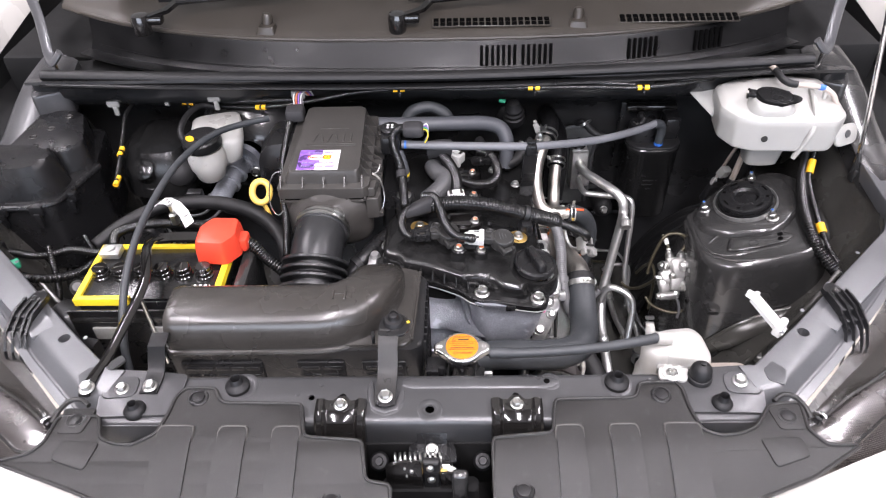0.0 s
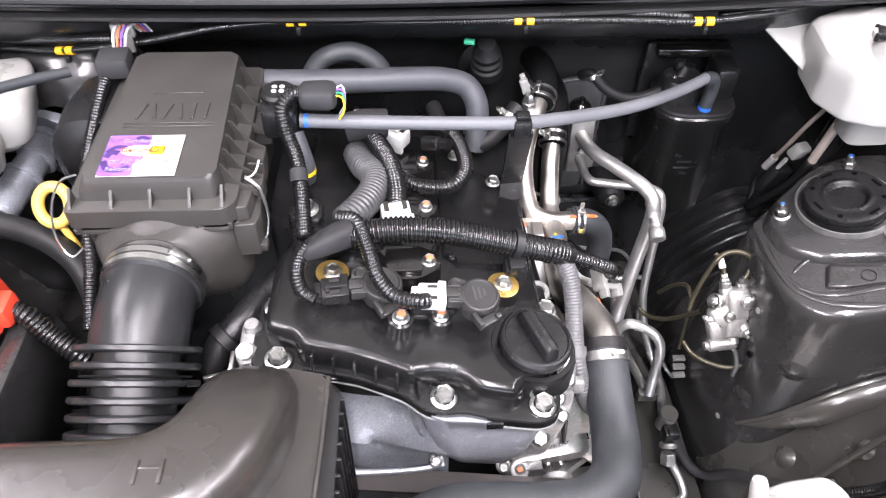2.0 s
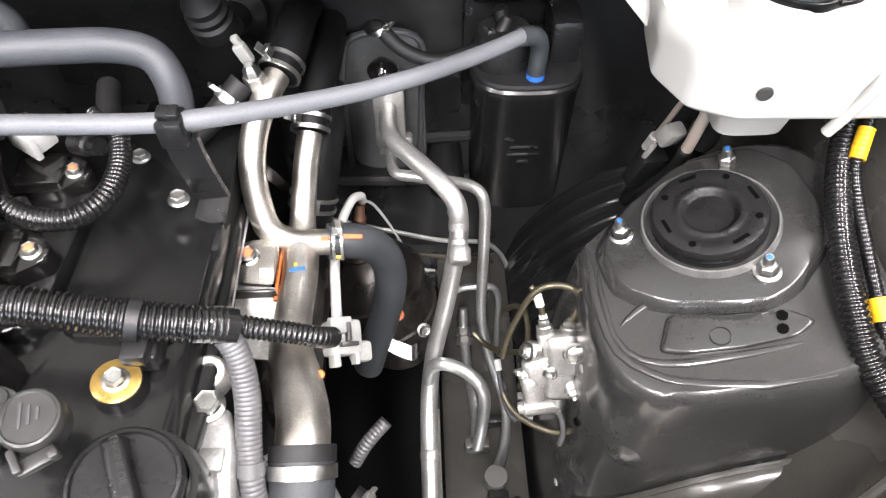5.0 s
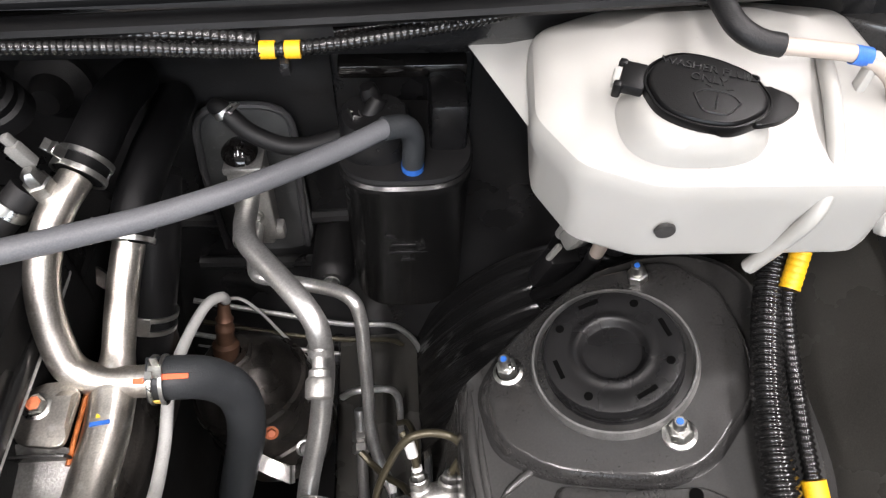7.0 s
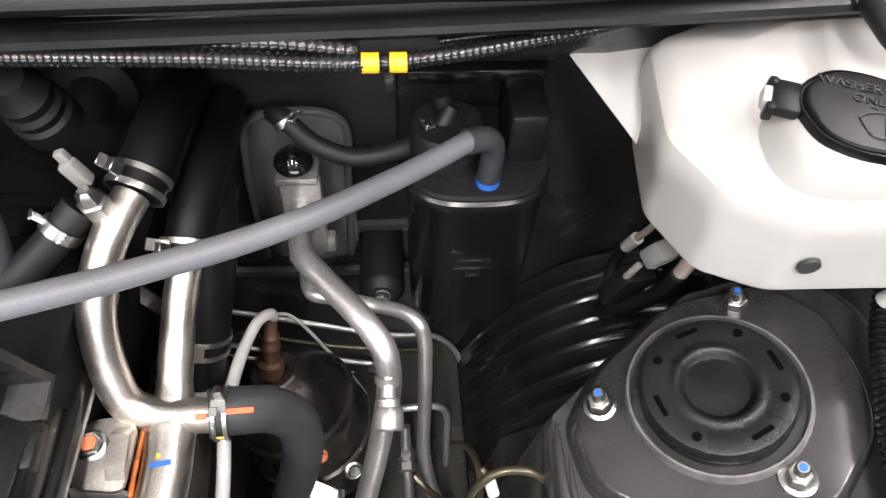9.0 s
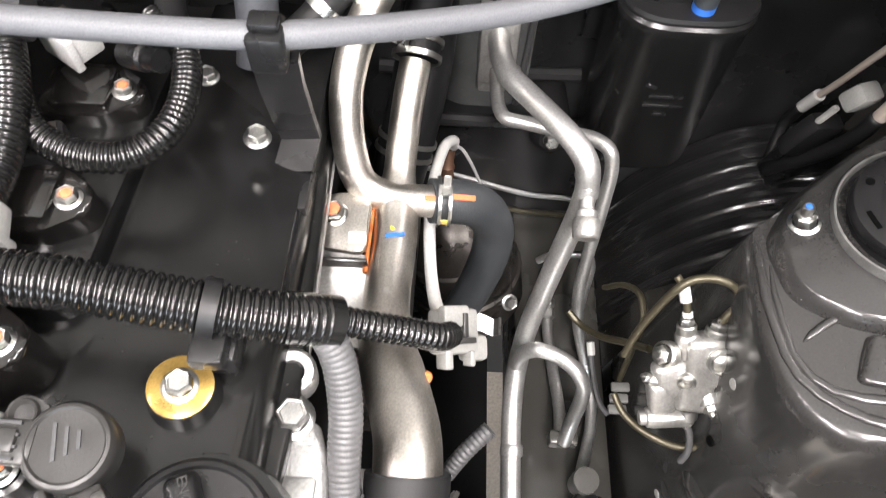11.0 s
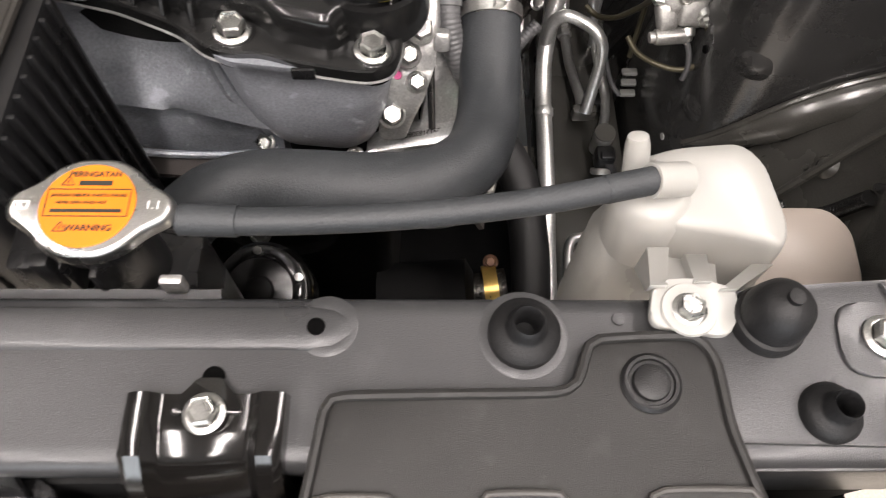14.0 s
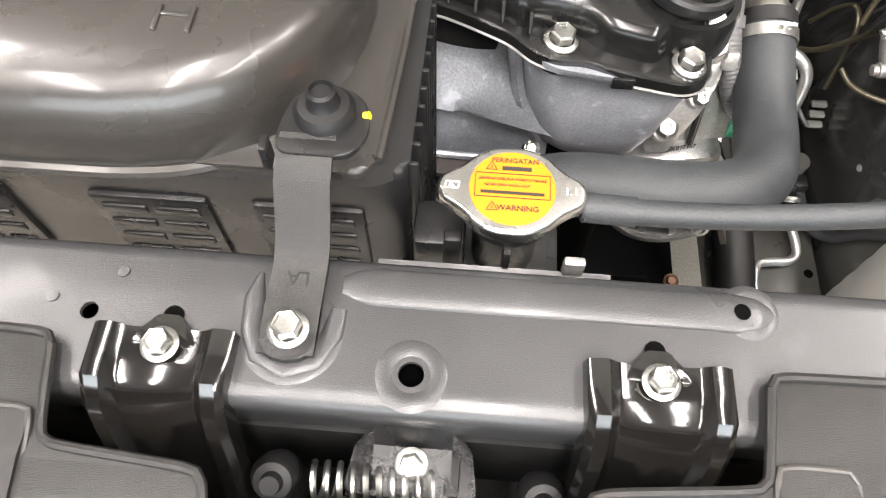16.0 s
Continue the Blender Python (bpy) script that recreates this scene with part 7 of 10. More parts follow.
    h = thing("bypass_hose", (0.32, 1.2, 0.6), "black rubber bypass hose bending downwards", "hose", "coolant hoses")
    part("hose", tube([(0.266, 1.228, 0.820), (0.286, 1.232, 0.815), (0.305, 1.239, 0.798), (0.318, 1.243, 0.768), (0.320, 1.242, 0.730), (0.312, 1.237, 0.68), (0.298, 1.230, 0.63), (0.284, 1.22, 0.58)], 0.0172, 20, 0.005), HOSE, h)
    part("orange_mark", box((0.290, 1.2240, 0.8320), (0.020, 0.0042, 0.0012), 0.0004, 1, (24, 14, 8)), INKR, h)
    part("orange_mark", box((0.2660, 1.2190, 0.8360), (0.008, 0.0042, 0.0012), 0.0004, 1, (24, 0, 0)), INKR, h)
    part("amber_mark", box((0.2765, 1.2105, 0.8180), (0.007, 0.0012, 0.007), 0.0003, 1, (12, 0, 0)), DIP, h)
    # exhaust catalyst with its probe
    c = thing("catalytic_converter", (0.28, 1.33, 0.45), "dull steel catalytic converter beside the engine", "exhaust")
    part("can", lathe([(0.0, 0.094), (0.014, 0.095), (0.018, 0.101), (0.024, 0.100), (0.040, 0.088), (0.056, 0.064), (0.060, 0.050), (0.0645, 0.048), (0.066, 0.042), (0.064, 0.036), (0.066, 0.01), (0.066, -0.06), (0.045, -0.10)], at((0.300, 1.330, 0.555), (-0.22, 0.12, 1)), 36), CATAL, c)
    part("probe_seat", lathe([(0.024, -0.004), (0.0255, 0.001), (0.0225, 0.003), (0.014, 0.0), (0.013, -0.01)], at((0.278, 1.342, 0.655), (-0.2, 0.14, 1)), 28), CATAL, c)
    part("seam_band", lathe([(0.066, -0.004), (0.0695, -0.002), (0.0695, 0.002), (0.066, 0.004)], at((0.302, 1.328, 0.545), (-0.22, 0.12, 1)), 36), CATAL, c)
    part("heat_shield", loft([superellipse((0.225, y, z), (1, 0, 0), (0, 0.4, 1), a, 0.04, 3, 28) for y, z, a in ((1.10, 0.745, 0.02), (1.13, 0.75, 0.03), (1.30, 0.725, 0.032), (1.33, 0.715, 0.02))]), CATAL, c)
    part("mount_tab", strap([(0.300, 1.255, 0.58), (0.318, 1.248, 0.572), (0.337, 1.240, 0.572), (0.342, 1.236, 0.585)], 0.018, 0.003, (0, 0.8, 0.4)), STEEL, c)
    bolt((0.352, 1.262, 0.590), c, (0.3, -0.6, 0.7), 1.0)
    bolt((0.322, 1.268, 0.618), c, (0.2, -0.6, 0.7), 0.8, PAINTR)
    o = thing("oxygen_sensor", (0.262, 1.40, 0.63), "brown oxygen sensor with a white sleeved lead", "sensor")
    part("body", lathe([(0.0135, -0.012), (0.0140, 0.004), (0.0095, 0.007), (0.0090, 0.020), (0.0100, 0.022), (0.0100, 0.026), (0.0085, 0.028), (0.0085, 0.034), (0.0092, 0.036), (0.0070, 0.040), (0.0062, 0.056), (0, 0.057)], at((0.274, 1.350, 0.655), (0.12, 0.42, 1)), 18), RUST, o)
    part("lead", tube([(0.2840, 1.370, 0.712), (0.2840, 1.364, 0.728), (0.277, 1.350, 0.740), (0.270, 1.318, 0.752), (0.266, 1.275, 0.764), (0.2655, 1.240, 0.768), (0.268, 1.203, 0.765), (0.273, 1.165, 0.778), (0.280, 1.135, 0.802)], 0.0052, 10, 0.005), CONN, o)
    part("thin_lead", tube([(0.282, 1.376, 0.706), (0.292, 1.386, 0.690), (0.303, 1.390, 0.664), (0.325, 1.390, 0.602), (0.345, 1.390, 0.545), (0.36, 1.39, 0.49)], 0.0018, 8, 0.006), CONN, o)


coolant_pipes()


def radiator():
    t = thing("radiator", (0.0, 0.75, 0.4), "black radiator top tank and fan shroud below the crossmember", "radiator")
    # Tank and shroud are coloured pitch black for the shade of the pit.
    part("top_tank", prism(rounded([(-0.34, 0.728), (0.30, 0.728), (0.30, 0.765), (-0.34, 0.765)], 0.012), 0.62, 0.690, 0.012), HOLESHADE, t)
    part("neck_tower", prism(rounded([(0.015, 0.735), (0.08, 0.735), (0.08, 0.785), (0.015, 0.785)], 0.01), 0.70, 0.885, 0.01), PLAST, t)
    part("core", box((-0.02, 0.745, 0.56), (0.64, 0.03, 0.40), 0.002), DEEPSHADE, t)
    part("shroud", loft([superellipse((0.03, y, 0.47), (1, 0, 0), (0, 0, 1), a, b, 6, 36) for y, a, b in ((0.772, 0.30, 0.16), (0.79, 0.29, 0.155), (0.83, 0.18, 0.14), (0.85, 0.175, 0.135))]), HOLESHADE, t)
    part("filler_neck", lathe([(0.019, -0.06), (0.019, -0.012), (0.026, -0.008), (0.026, -0.002), (0.018, 0)], at((0.046, 0.757, 0.944)), 28), PLAST, t)
    part("neck_web", box((0.046, 0.742, 0.90), (0.004, 0.03, 0.07), 0.001), PLAST, t)
    part("overflow_stub", tube([(0.064, 0.757, 0.938), (0.085, 0.757, 0.940), (0.10, 0.757, 0.941)], 0.0052, 12, 0.006), PLAST, t)
    part("hose_stub", lathe([(0.022, -0.03), (0.022, 0.03), (0.02, 0.032)], at((0.03, 0.785, 0.80), (0, 1, 0.15)), 24), PLAST, t)
    part("side_mount", join(box((0.008, 0.752, 0.905), (0.03, 0.03, 0.035), 0.004), box((0.016, 0.738, 0.918), (0.01, 0.008, 0.03), 0.002)), PLAST, t)
    part("edge_seal", extrude_x([(0.722, 0.885), (0.722, 0.915), (0.728, 0.918)], -0.025, 0.105, 0.002), GREY, t)
    part("bracket_tab", box((0.083, 0.728, 0.925), (0.012, 0.006, 0.014), 0.002), ALLOY, t)
    # fan motor behind the shroud, and fittings in the dark below the hoses
    m = at((0.062, 0.835, 0.660), (0, -0.35, 0.94))
    part("fan_motor", lathe([(0.0, 0.012), (0.012, 0.012), (0.014, 0.009), (0.030, 0.008), (0.034, 0.004), (0.042, 0.003), (0.046, -0.004), (0.046, -0.05)], m, 32), CONDUIT, t)
    for a in (20, 95, 165, 240, 310):
        part("motor_bolt", lathe([(0.004, 0), (0.004, 0.003), (0, 0.0035)], m @ pose(0.037 * math.cos(radians(a)), 0.037 * math.sin(radians(a)), 0.004), 8), STEEL, t)
    part("motor_plug", move(box((0.030, -0.020, 0.006), (0.026, 0.014, 0.010), 0.003), m), CONNG, t)
    part("stub", lathe([(0.006, 0), (0.006, 0.012), (0.004, 0.014), (0, 0.014)], at((0.084, 0.868, 0.735), (0, -0.3, 0.9)), 14), STEEL, t)
    part("pink_mark", lathe([(0.005, 0), (0.005, 0.0015), (0, 0.002)], at((0.084, 0.8635, 0.7490), (0, -0.3, 0.9)), 12), PINK, t)
    # cap
    c = thing("radiator_pressure_cap", (0.046, 0.757, 0.945), "stamped steel radiator cap with an orange warning label", "radiator cap")
    plan = [(0.0405, 0.006), (0.0405, -0.006), (0.028, -0.013), (0.020, -0.022), (0.009, -0.0275), (-0.009, -0.0275), (-0.020, -0.022), (-0.028, -0.013), (-0.0405, -0.006), (-0.0405, 0.006), (-0.028, 0.013), (-0.020, 0.022), (-0.009, 0.0275), (0.009, 0.0275), (0.020, 0.022), (0.028, 0.013)]
    plan = rounded(plan[::-1], 0.006, 3)
    secs = [[Vector((0.046 + x * k, 0.757 + y * k, z)) for x, y in plan] for k, z in ((0.97, 0.944), (1.0, 0.945), (1.0, 0.951), (0.985, 0.9528), (0.94, 0.9540), (0.90, 0.9542))]
    part("shell", loft(secs), BRUSH, c, "bright stamped steel shell")
    lab = part("label", lathe([(0, 0.0004), (0.0228, 0.0004), (0.0232, 0.0), (0.0228, -0.001)], at((0.046, 0.757, 0.9545)), 40), ORANGE, c, "round orange warning label")
    z = 0.9552
    text_on("PERINGATAN", 0.0042, pose(0.047, 0.774, z), INK, lab, 0.0001)
    text_on("JANGAN DIBUKA WAKTU PANAS", 0.0024, pose(0.046, 0.762, z), INK, lab, 0.0001)
    text_on("NEVER OPEN WHEN HOT", 0.0021, pose(0.043, 0.758, z), INK, lab, 0.0001)
    text_on("WARNING", 0.0046, pose(0.049, 0.744, z), INK, lab, 0.0001)
    text_on("1.1", 0.0065, pose(0.0775, 0.757, 0.9545), PAPER, c, 0.0002)
    for x, y, w, h in ((0.048, 0.769, 0.016, 0.0026), (0.046, 0.7535, 0.034, 0.0018), (0.046, 0.7655, 0.040, 0.0005), (0.046, 0.7505, 0.040, 0.0005), (0.0260, 0.758, 0.0005, 0.015), (0.0660, 0.758, 0.0005, 0.015)):
        part("print_bar", box((x, y, z), (w, h, 0.0002)), INK, lab)
    for x, y in ((0.0345, 0.770), (0.0355, 0.7445)):
        for a, b in (((x - 0.003, y - 0.0022, z), (x + 0.003, y - 0.0022, z)), ((x + 0.003, y - 0.0022, z), (x, y + 0.003, z)), ((x, y + 0.003, z), (x - 0.003, y - 0.0022, z))):
            part("warning_sign", rod(a, b, 0.00025), INK, lab)
        part("warning_sign", box((x, y - 0.0002, z), (0.0006, 0.002, 0.0002)), INK, lab)
    for a, b in (((0.010, 0.755), (0.017, 0.755)), ((0.017, 0.755), (0.0175, 0.759)), ((0.0175, 0.759), (0.0105, 0.759)), ((0.0105, 0.759), (0.010, 0.755)), ((0.0125, 0.7555), (0.0128, 0.7585)), ((0.0128, 0.7585), (0.0150, 0.7555))):
        part("stamped_mark", rod((*a, 0.9543), (*b, 0.9543), 0.0004), PAPER, c)


radiator()


def hoses():
    h = thing("upper_radiator_hose", (0.2, 0.87, 0.7), "thick slate rubber upper radiator hose with spring clamp", "hose", "coolant hoses")
    part("hose", tube([(0.262, 1.022, 0.838), (0.262, 0.985, 0.824), (0.261, 0.945, 0.813), (0.257, 0.908, 0.814), (0.243, 0.868, 0.826), (0.213, 0.844, 0.835), (0.17, 0.838, 0.838), (0.13, 0.841, 0.836), (0.095, 0.844, 0.831), (0.062, 0.839, 0.822), (0.036, 0.822, 0.809), (0.030, 0.795, 0.802), (0.030, 0.778, 0.797)], 0.0244, 28, 0.006), HOSE, h)
    ring_clamp(h, (0.262, 1.004, 0.8315), (0, -0.92, -0.4), 0.0249, 0.010, spin=80)
    part("end_band", lathe([(0.0248, -0.006), (0.0255, -0.006), (0.0255, 0.006), (0.0248, 0.006)], at((0.262, 1.016, 0.836), (0, -0.93, -0.36)), 30), RUBBER, h)
    spring_clamp(h, (0.030, 0.793, 0.7990), (0.05, 1, 0.05), 0.0265, 0.016, 65)
    s = thing("overflow_hose", (0.2, 0.76, 0.92), "thin slate rubber hose from radiator cap to the overflow tank", "hose")
    part("hose", tube([(0.085, 0.757, 0.940), (0.13, 0.7565, 0.9395), (0.20, 0.760, 0.940), (0.27, 0.769, 0.940), (0.332, 0.783, 0.939)], 0.0074, 18, 0.006), HOSE, s)
    part("sleeve", tube([(0.086, 0.757, 0.940), (0.115, 0.7565, 0.9396)], 0.0084, 18, 0.01), HOSE, s)
    part("sleeve", tube([(0.305, 0.7765, 0.9395), (0.332, 0.783, 0.939)], 0.0078, 18, 0.01), HOSE, s)
    v = thing("vapour_pipe", (0.2, 1.25, 0.95), "grey rubber vapour pipe running across to the canister", "pipe")
    part("pipe", tube([(-0.060, 1.199, 1.010), (0.0, 1.199, 1.007), (0.10, 1.198, 1.004), (0.18, 1.201, 1.001), (0.237, 1.223, 0.990), (0.275, 1.242, 0.981), (0.314, 1.262, 0.973), (0.357, 1.288, 0.965), (0.40, 1.322, 0.954), (0.435, 1.350, 0.947), (0.455, 1.365, 0.945), (0.468, 1.373, 0.938), (0.474, 1.378, 0.922), (0.474, 1.379, 0.90), (0.473, 1.380, 0.878)], 0.0076, 16, 0.006), VAPOUR, v)
    part("elbow", tube([(0.452, 1.363, 0.9455), (0.468, 1.373, 0.938), (0.474, 1.378, 0.922), (0.474, 1.379, 0.90), (0.473, 1.380, 0.880)], 0.0092, 16, 0.005), HOSE, v)
    part("blue_band", lathe([(0.0093, -0.004), (0.0095, -0.004), (0.0095, 0.004), (0.0093, 0.004)], at((0.4735, 1.3795, 0.887)), 18), BLUE, v)
    part("blue_band", lathe([(0.0077, -0.0022), (0.0079, -0.0022), (0.0079, 0.0022), (0.0077, 0.0022)], at((-0.053, 1.199, 1.0097), (1, 0, 0)), 18), BLUE, v)
    part("clip", join(box((0.180, 1.200, 0.996), (0.020, 0.022, 0.024), 0.003), box((0.180, 1.200, 1.011), (0.016, 0.012, 0.006), 0.002)), PLAST, v, "black holding clip")
    s = thing("pipe_stay", (0.185, 1.22, 0.85), "flat black steel stay carrying the vapour pipe", "bracket")
    part("stay", strap([(0.181, 1.202, 0.985), (0.180, 1.206, 0.96), (0.180, 1.215, 0.92), (0.180, 1.222, 0.895), (0.176, 1.20, 0.885)], 0.026, 0.006, (1, 0, 0.1)), PLAST, s)
    part("foot", box((0.172, 1.185, 0.882), (0.034, 0.03, 0.012), 0.003), PLAST, s)
    u = thing("breather_hose", (0.05, 1.3, 0.9), "grey rubber breather hose behind the engine", "hose")
    part("hose", tube([(-0.115, 1.30, 0.992), (-0.06, 1.298, 0.992), (0.0, 1.302, 0.990), (0.06, 1.312, 0.985), (0.105, 1.320, 0.978), (0.130, 1.320, 0.968), (0.142, 1.310, 0.950), (0.143, 1.298, 0.92), (0.140, 1.285, 0.895)], 0.0145, 20, 0.006), SLATE, u)
    part("elbow", tube([(-0.06, 1.31, 0.99), (-0.045, 1.335, 1.0), (-0.01, 1.345, 1.003), (0.02, 1.33, 0.995), (0.03, 1.31, 0.985)], 0.012, 16, 0.006), HOSE, u)
    part("low_hose", tube([(0.138, 1.285, 0.90), (0.155, 1.29, 0.905), (0.175, 1.305, 0.915), (0.198, 1.325, 0.932)], 0.012, 16, 0.006), RUBBER, u)
    ring_clamp(u, (0.186, 1.314, 0.923), (0.6, 0.5, 0.5), 0.0123, 0.008, spin=60)
    k = thing("vacuum_hose", (0.37, 1.42, 0.85), "black rubber vacuum hose looped to the canister", "hose")
    part("hose", tube([(0.308, 1.442, 0.902), (0.318, 1.425, 0.914), (0.338, 1.415, 0.897), (0.37, 1.410, 0.884), (0.408, 1.410, 0.892), (0.438, 1.411, 0.914), (0.446, 1.42, 0.925)], 0.0078, 14, 0.006), RUBBER, k)
    ring_clamp(k, (0.319, 1.424, 0.912), (0.5, -0.3, -0.8), 0.008, 0.006, spin=90)
    ring_clamp(k, (0.437, 1.411, 0.913), (0.5, 0.2, 0.8), 0.008, 0.006, spin=90)
    b = thing("intake_pipe", (-0.1, 1.04, 0.85), "black plastic breather pipe beside the valve cover", "pipe")
    part("pipe", tube([(-0.045, 1.135, 0.925), (-0.065, 1.096, 0.905), (-0.095, 1.058, 0.897), (-0.120, 1.021, 0.893), (-0.138, 1.003, 0.882), (-0.15, 0.985, 0.86)], 0.0145, 18, 0.006), PLAST, b)
    part("collar", lathe([(0.0145, -0.006), (0.0175, -0.005), (0.0175, 0.005), (0.0145, 0.006)], at((-0.134, 1.006, 0.886), (-0.7, -0.6, -0.3)), 22), RUBBER, b)


hoses()


def harness():
    t = thing("engine_harness", (0.08, 1.07, 0.94), "shiny black corrugated wiring harness across the engine", "wiring harness")
    part("trunk", corrugated([(-0.005, 1.063, 0.972), (0.04, 1.069, 0.973), (0.09, 1.071, 0.966), (0.13, 1.071, 0.955), (0.163, 1.071, 0.945), (0.20, 1.074, 0.931), (0.216, 1.078, 0.922)], 0.0135, 0.0046, 0.16, 18), CONDUIT, t)
    part("branch", corrugated([(0.210, 1.080, 0.923), (0.235, 1.083, 0.908), (0.258, 1.086, 0.895), (0.277, 1.090, 0.880), (0.283, 1.099, 0.864)], 0.0085, 0.004, 0.16, 14), CONDUIT, t)
    part("branch", corrugated([(0.212, 1.078, 0.922), (0.222, 1.066, 0.905), (0.227, 1.045, 0.882), (0.227, 1.015, 0.858), (0.229, 0.988, 0.837), (0.236, 0.974, 0.815), (0.250, 0.968, 0.788), (0.268, 0.972, 0.768)], 0.0098, 0.0036, 0.05, 16), WRAP, t)
    part("band", lathe([(0.0103, -0.005), (0.0112, -0.005), (0.0112, 0.005), (0.0103, 0.005)], at((0.2275, 1.002, 0.849), (0, -0.8, -0.6)), 20), WRAP, t)
    part("tape_wrap", tube([(0.196, 1.074, 0.931), (0.208, 1.077, 0.926), (0.222, 1.080, 0.917)], 0.0142, 16, 0.004, 0.9), CONDUIT, t)
    part("stub", corrugated([(0.288, 1.05, 0.72), (0.30, 1.062, 0.735), (0.318, 1.078, 0.745)], 0.0066, 0.0038, 0.12, 12), CONDUITG, t)
    part("tape_wrap", loft([superellipse(c, (0.25, 0.92, -0.2), (0.1, 0.15, 0.98), a, b, 3.2, 24) for c, a, b in (((0.0, 1.066, 0.973), 0.015, 0.013), ((-0.008, 1.064, 0.974), 0.019, 0.0145), ((-0.026, 1.057, 0.973), 0.021, 0.0125), ((-0.040, 1.052, 0.970), 0.019, 0.0105), ((-0.044, 1.050, 0.969), 0.015, 0.008))]), TAPE, t, "cloth tape wrap")
    part("strap", lathe([(0.0138, -0.004), (0.0152, -0.004), (0.0152, 0.004), (0.0138, 0.004)], at((0.163, 1.071, 0.945), (1, 0, -0.3)), 24), PLAST, t)
    part("clip_foot", join(box((0.163, 1.055, 0.932), (0.018, 0.020, 0.012), 0.003), box((0.163, 1.062, 0.918), (0.024, 0.024, 0.02), 0.004)), PLAST, t)
    K = Matrix.Translation((0.286, 1.116, 0.832)) @ pose(0, 0, 0, 30, 28, 20)
    cn = part("connector", join(move(box((0, 0, 0), (0.030, 0.030, 0.020), 0.004), K), move(box((-0.006, 0.010, 0.010), (0.020, 0.014, 0.008), 0.002), K), move(box((0.018, -0.012, -0.003), (0.018, 0.018, 0.014), 0.004), K), move(box((-0.010, -0.018, 0.004), (0.006, 0.012, 0.012), 0.001), K), move(box((0.008, -0.018, 0.006), (0.004, 0.010, 0.010), 0.001), K)), CLIPG, t, "pale grey connector")
    part("latch", move(join(box((0.0, -0.006, 0.0125), (0.016, 0.004, 0.006), 0.001), box((0.0, 0.004, 0.0125), (0.004, 0.016, 0.006), 0.001)), K), CONNG, cn)
    # leads to the two sensors
    part("lead", corrugated([(-0.038, 1.062, 0.968), (-0.050, 1.045, 0.968), (-0.054, 1.022, 0.966), (-0.048, 1.002, 0.962), (-0.036, 0.995, 0.957)], 0.0075, 0.0038, 0.18, 12), CONDUIT, t)
    part("lead", corrugated([(-0.016, 1.080, 0.980), (0.0, 1.072, 0.984), (0.012, 1.045, 0.978), (0.022, 1.012, 0.970), (0.038, 0.990, 0.966), (0.060, 0.986, 0.962), (0.068, 0.99, 0.958)], 0.0078, 0.0038, 0.18, 12), CONDUIT, t)
    for dx, mat in ((0.0, PURPLE), (0.002, INK), (-0.002, GREEN)):
        part("wire", tube([(0.064, 0.988 + dx, 0.958), (0.072, 0.992 + dx, 0.955), (0.078, 0.999 + dx, 0.951)], 0.0012, 6, 0.004), mat, t)
    up = thing("side_harness", (-0.07, 1.15, 0.95), "black corrugated wiring rising beside the air filter", "wiring harness")
    part("conduit", corrugated([(-0.050, 1.066, 0.968), (-0.052, 1.085, 0.972), (-0.055, 1.115, 0.982), (-0.061, 1.150, 0.998), (-0.072, 1.175, 1.020), (-0.074, 1.188, 1.036), (-0.062, 1.197, 1.045), (-0.048, 1.195, 1.046)], 0.0082, 0.0038, 0.16, 12), CONDUIT, up)
    part("tape_wrap", loft([superellipse((x, 1.194, 1.045), (0, 1, 0), (0, 0, 1), a, b, 3.2, 20) for x, a, b in ((-0.055, 0.011, 0.009), (-0.051, 0.0145, 0.012), (-0.028, 0.0165, 0.0125), (-0.021, 0.0145, 0.011), (-0.018, 0.010, 0.008))]), TAPE, up)
    part("band", lathe([(0.0086, -0.007), (0.0095, -0.007), (0.0095, 0.007), (0.0086, 0.007)], at((-0.058, 1.132, 0.989), (-0.1, 0.8, 0.35)), 18), TAPE, up)
    for k, mat in enumerate((YELLOW, GREEN, PURPLE, CONN)):
        part("wire", tube([(-0.022, 1.190 + k * 0.003, 1.047), (-0.012, 1.186 + k * 0.004, 1.048 + 0.002 * k), (-0.010, 1.182 + k * 0.003, 1.036), (-0.016, 1.182 + k * 0.003, 1.024)], 0.0011, 6, 0.004), mat, up)
    pv = thing("purge_valve", (-0.08, 1.2, 0.95), "black purge valve on a bracket beside the filter box", "valve")
    part("body", join(box((-0.080, 1.205, 1.015), (0.036, 0.046, 0.036), 0.006), lathe([(0.019, -0.01), (0.019, 0.006), (0.016, 0.009), (0, 0.009)], at((-0.080, 1.212, 1.032)), 24)), PLAST, pv)
    for dx, dy in ((-0.004, -0.004), (0.004, -0.004), (-0.004, 0.004), (0.004, 0.004)):
        part("pin", lathe([(0.0028, 0), (0.0028, 0.0012), (0, 0.0014)], at((-0.080 + dx, 1.212 + dy, 1.0408)), 10), CONN, pv)
    part("pipe", tube([(-0.066, 1.19, 1.0), (-0.060, 1.18, 0.985), (-0.056, 1.175, 0.965), (-0.058, 1.18, 0.945)], 0.0095, 14, 0.005), SLATE, pv)
    part("yellow_mark", lathe([(0.0097, -0.003), (0.01, -0.003), (0.01, 0.003), (0.0097, 0.003)], at((-0.0565, 1.1755, 0.962), (0, 0.2, -1)), 16), YELLOW, pv)
    mb = thing("manifold_bracket", (-0.05, 1.18, 0.9), "black bracket plate with two plated bolts", "bracket")
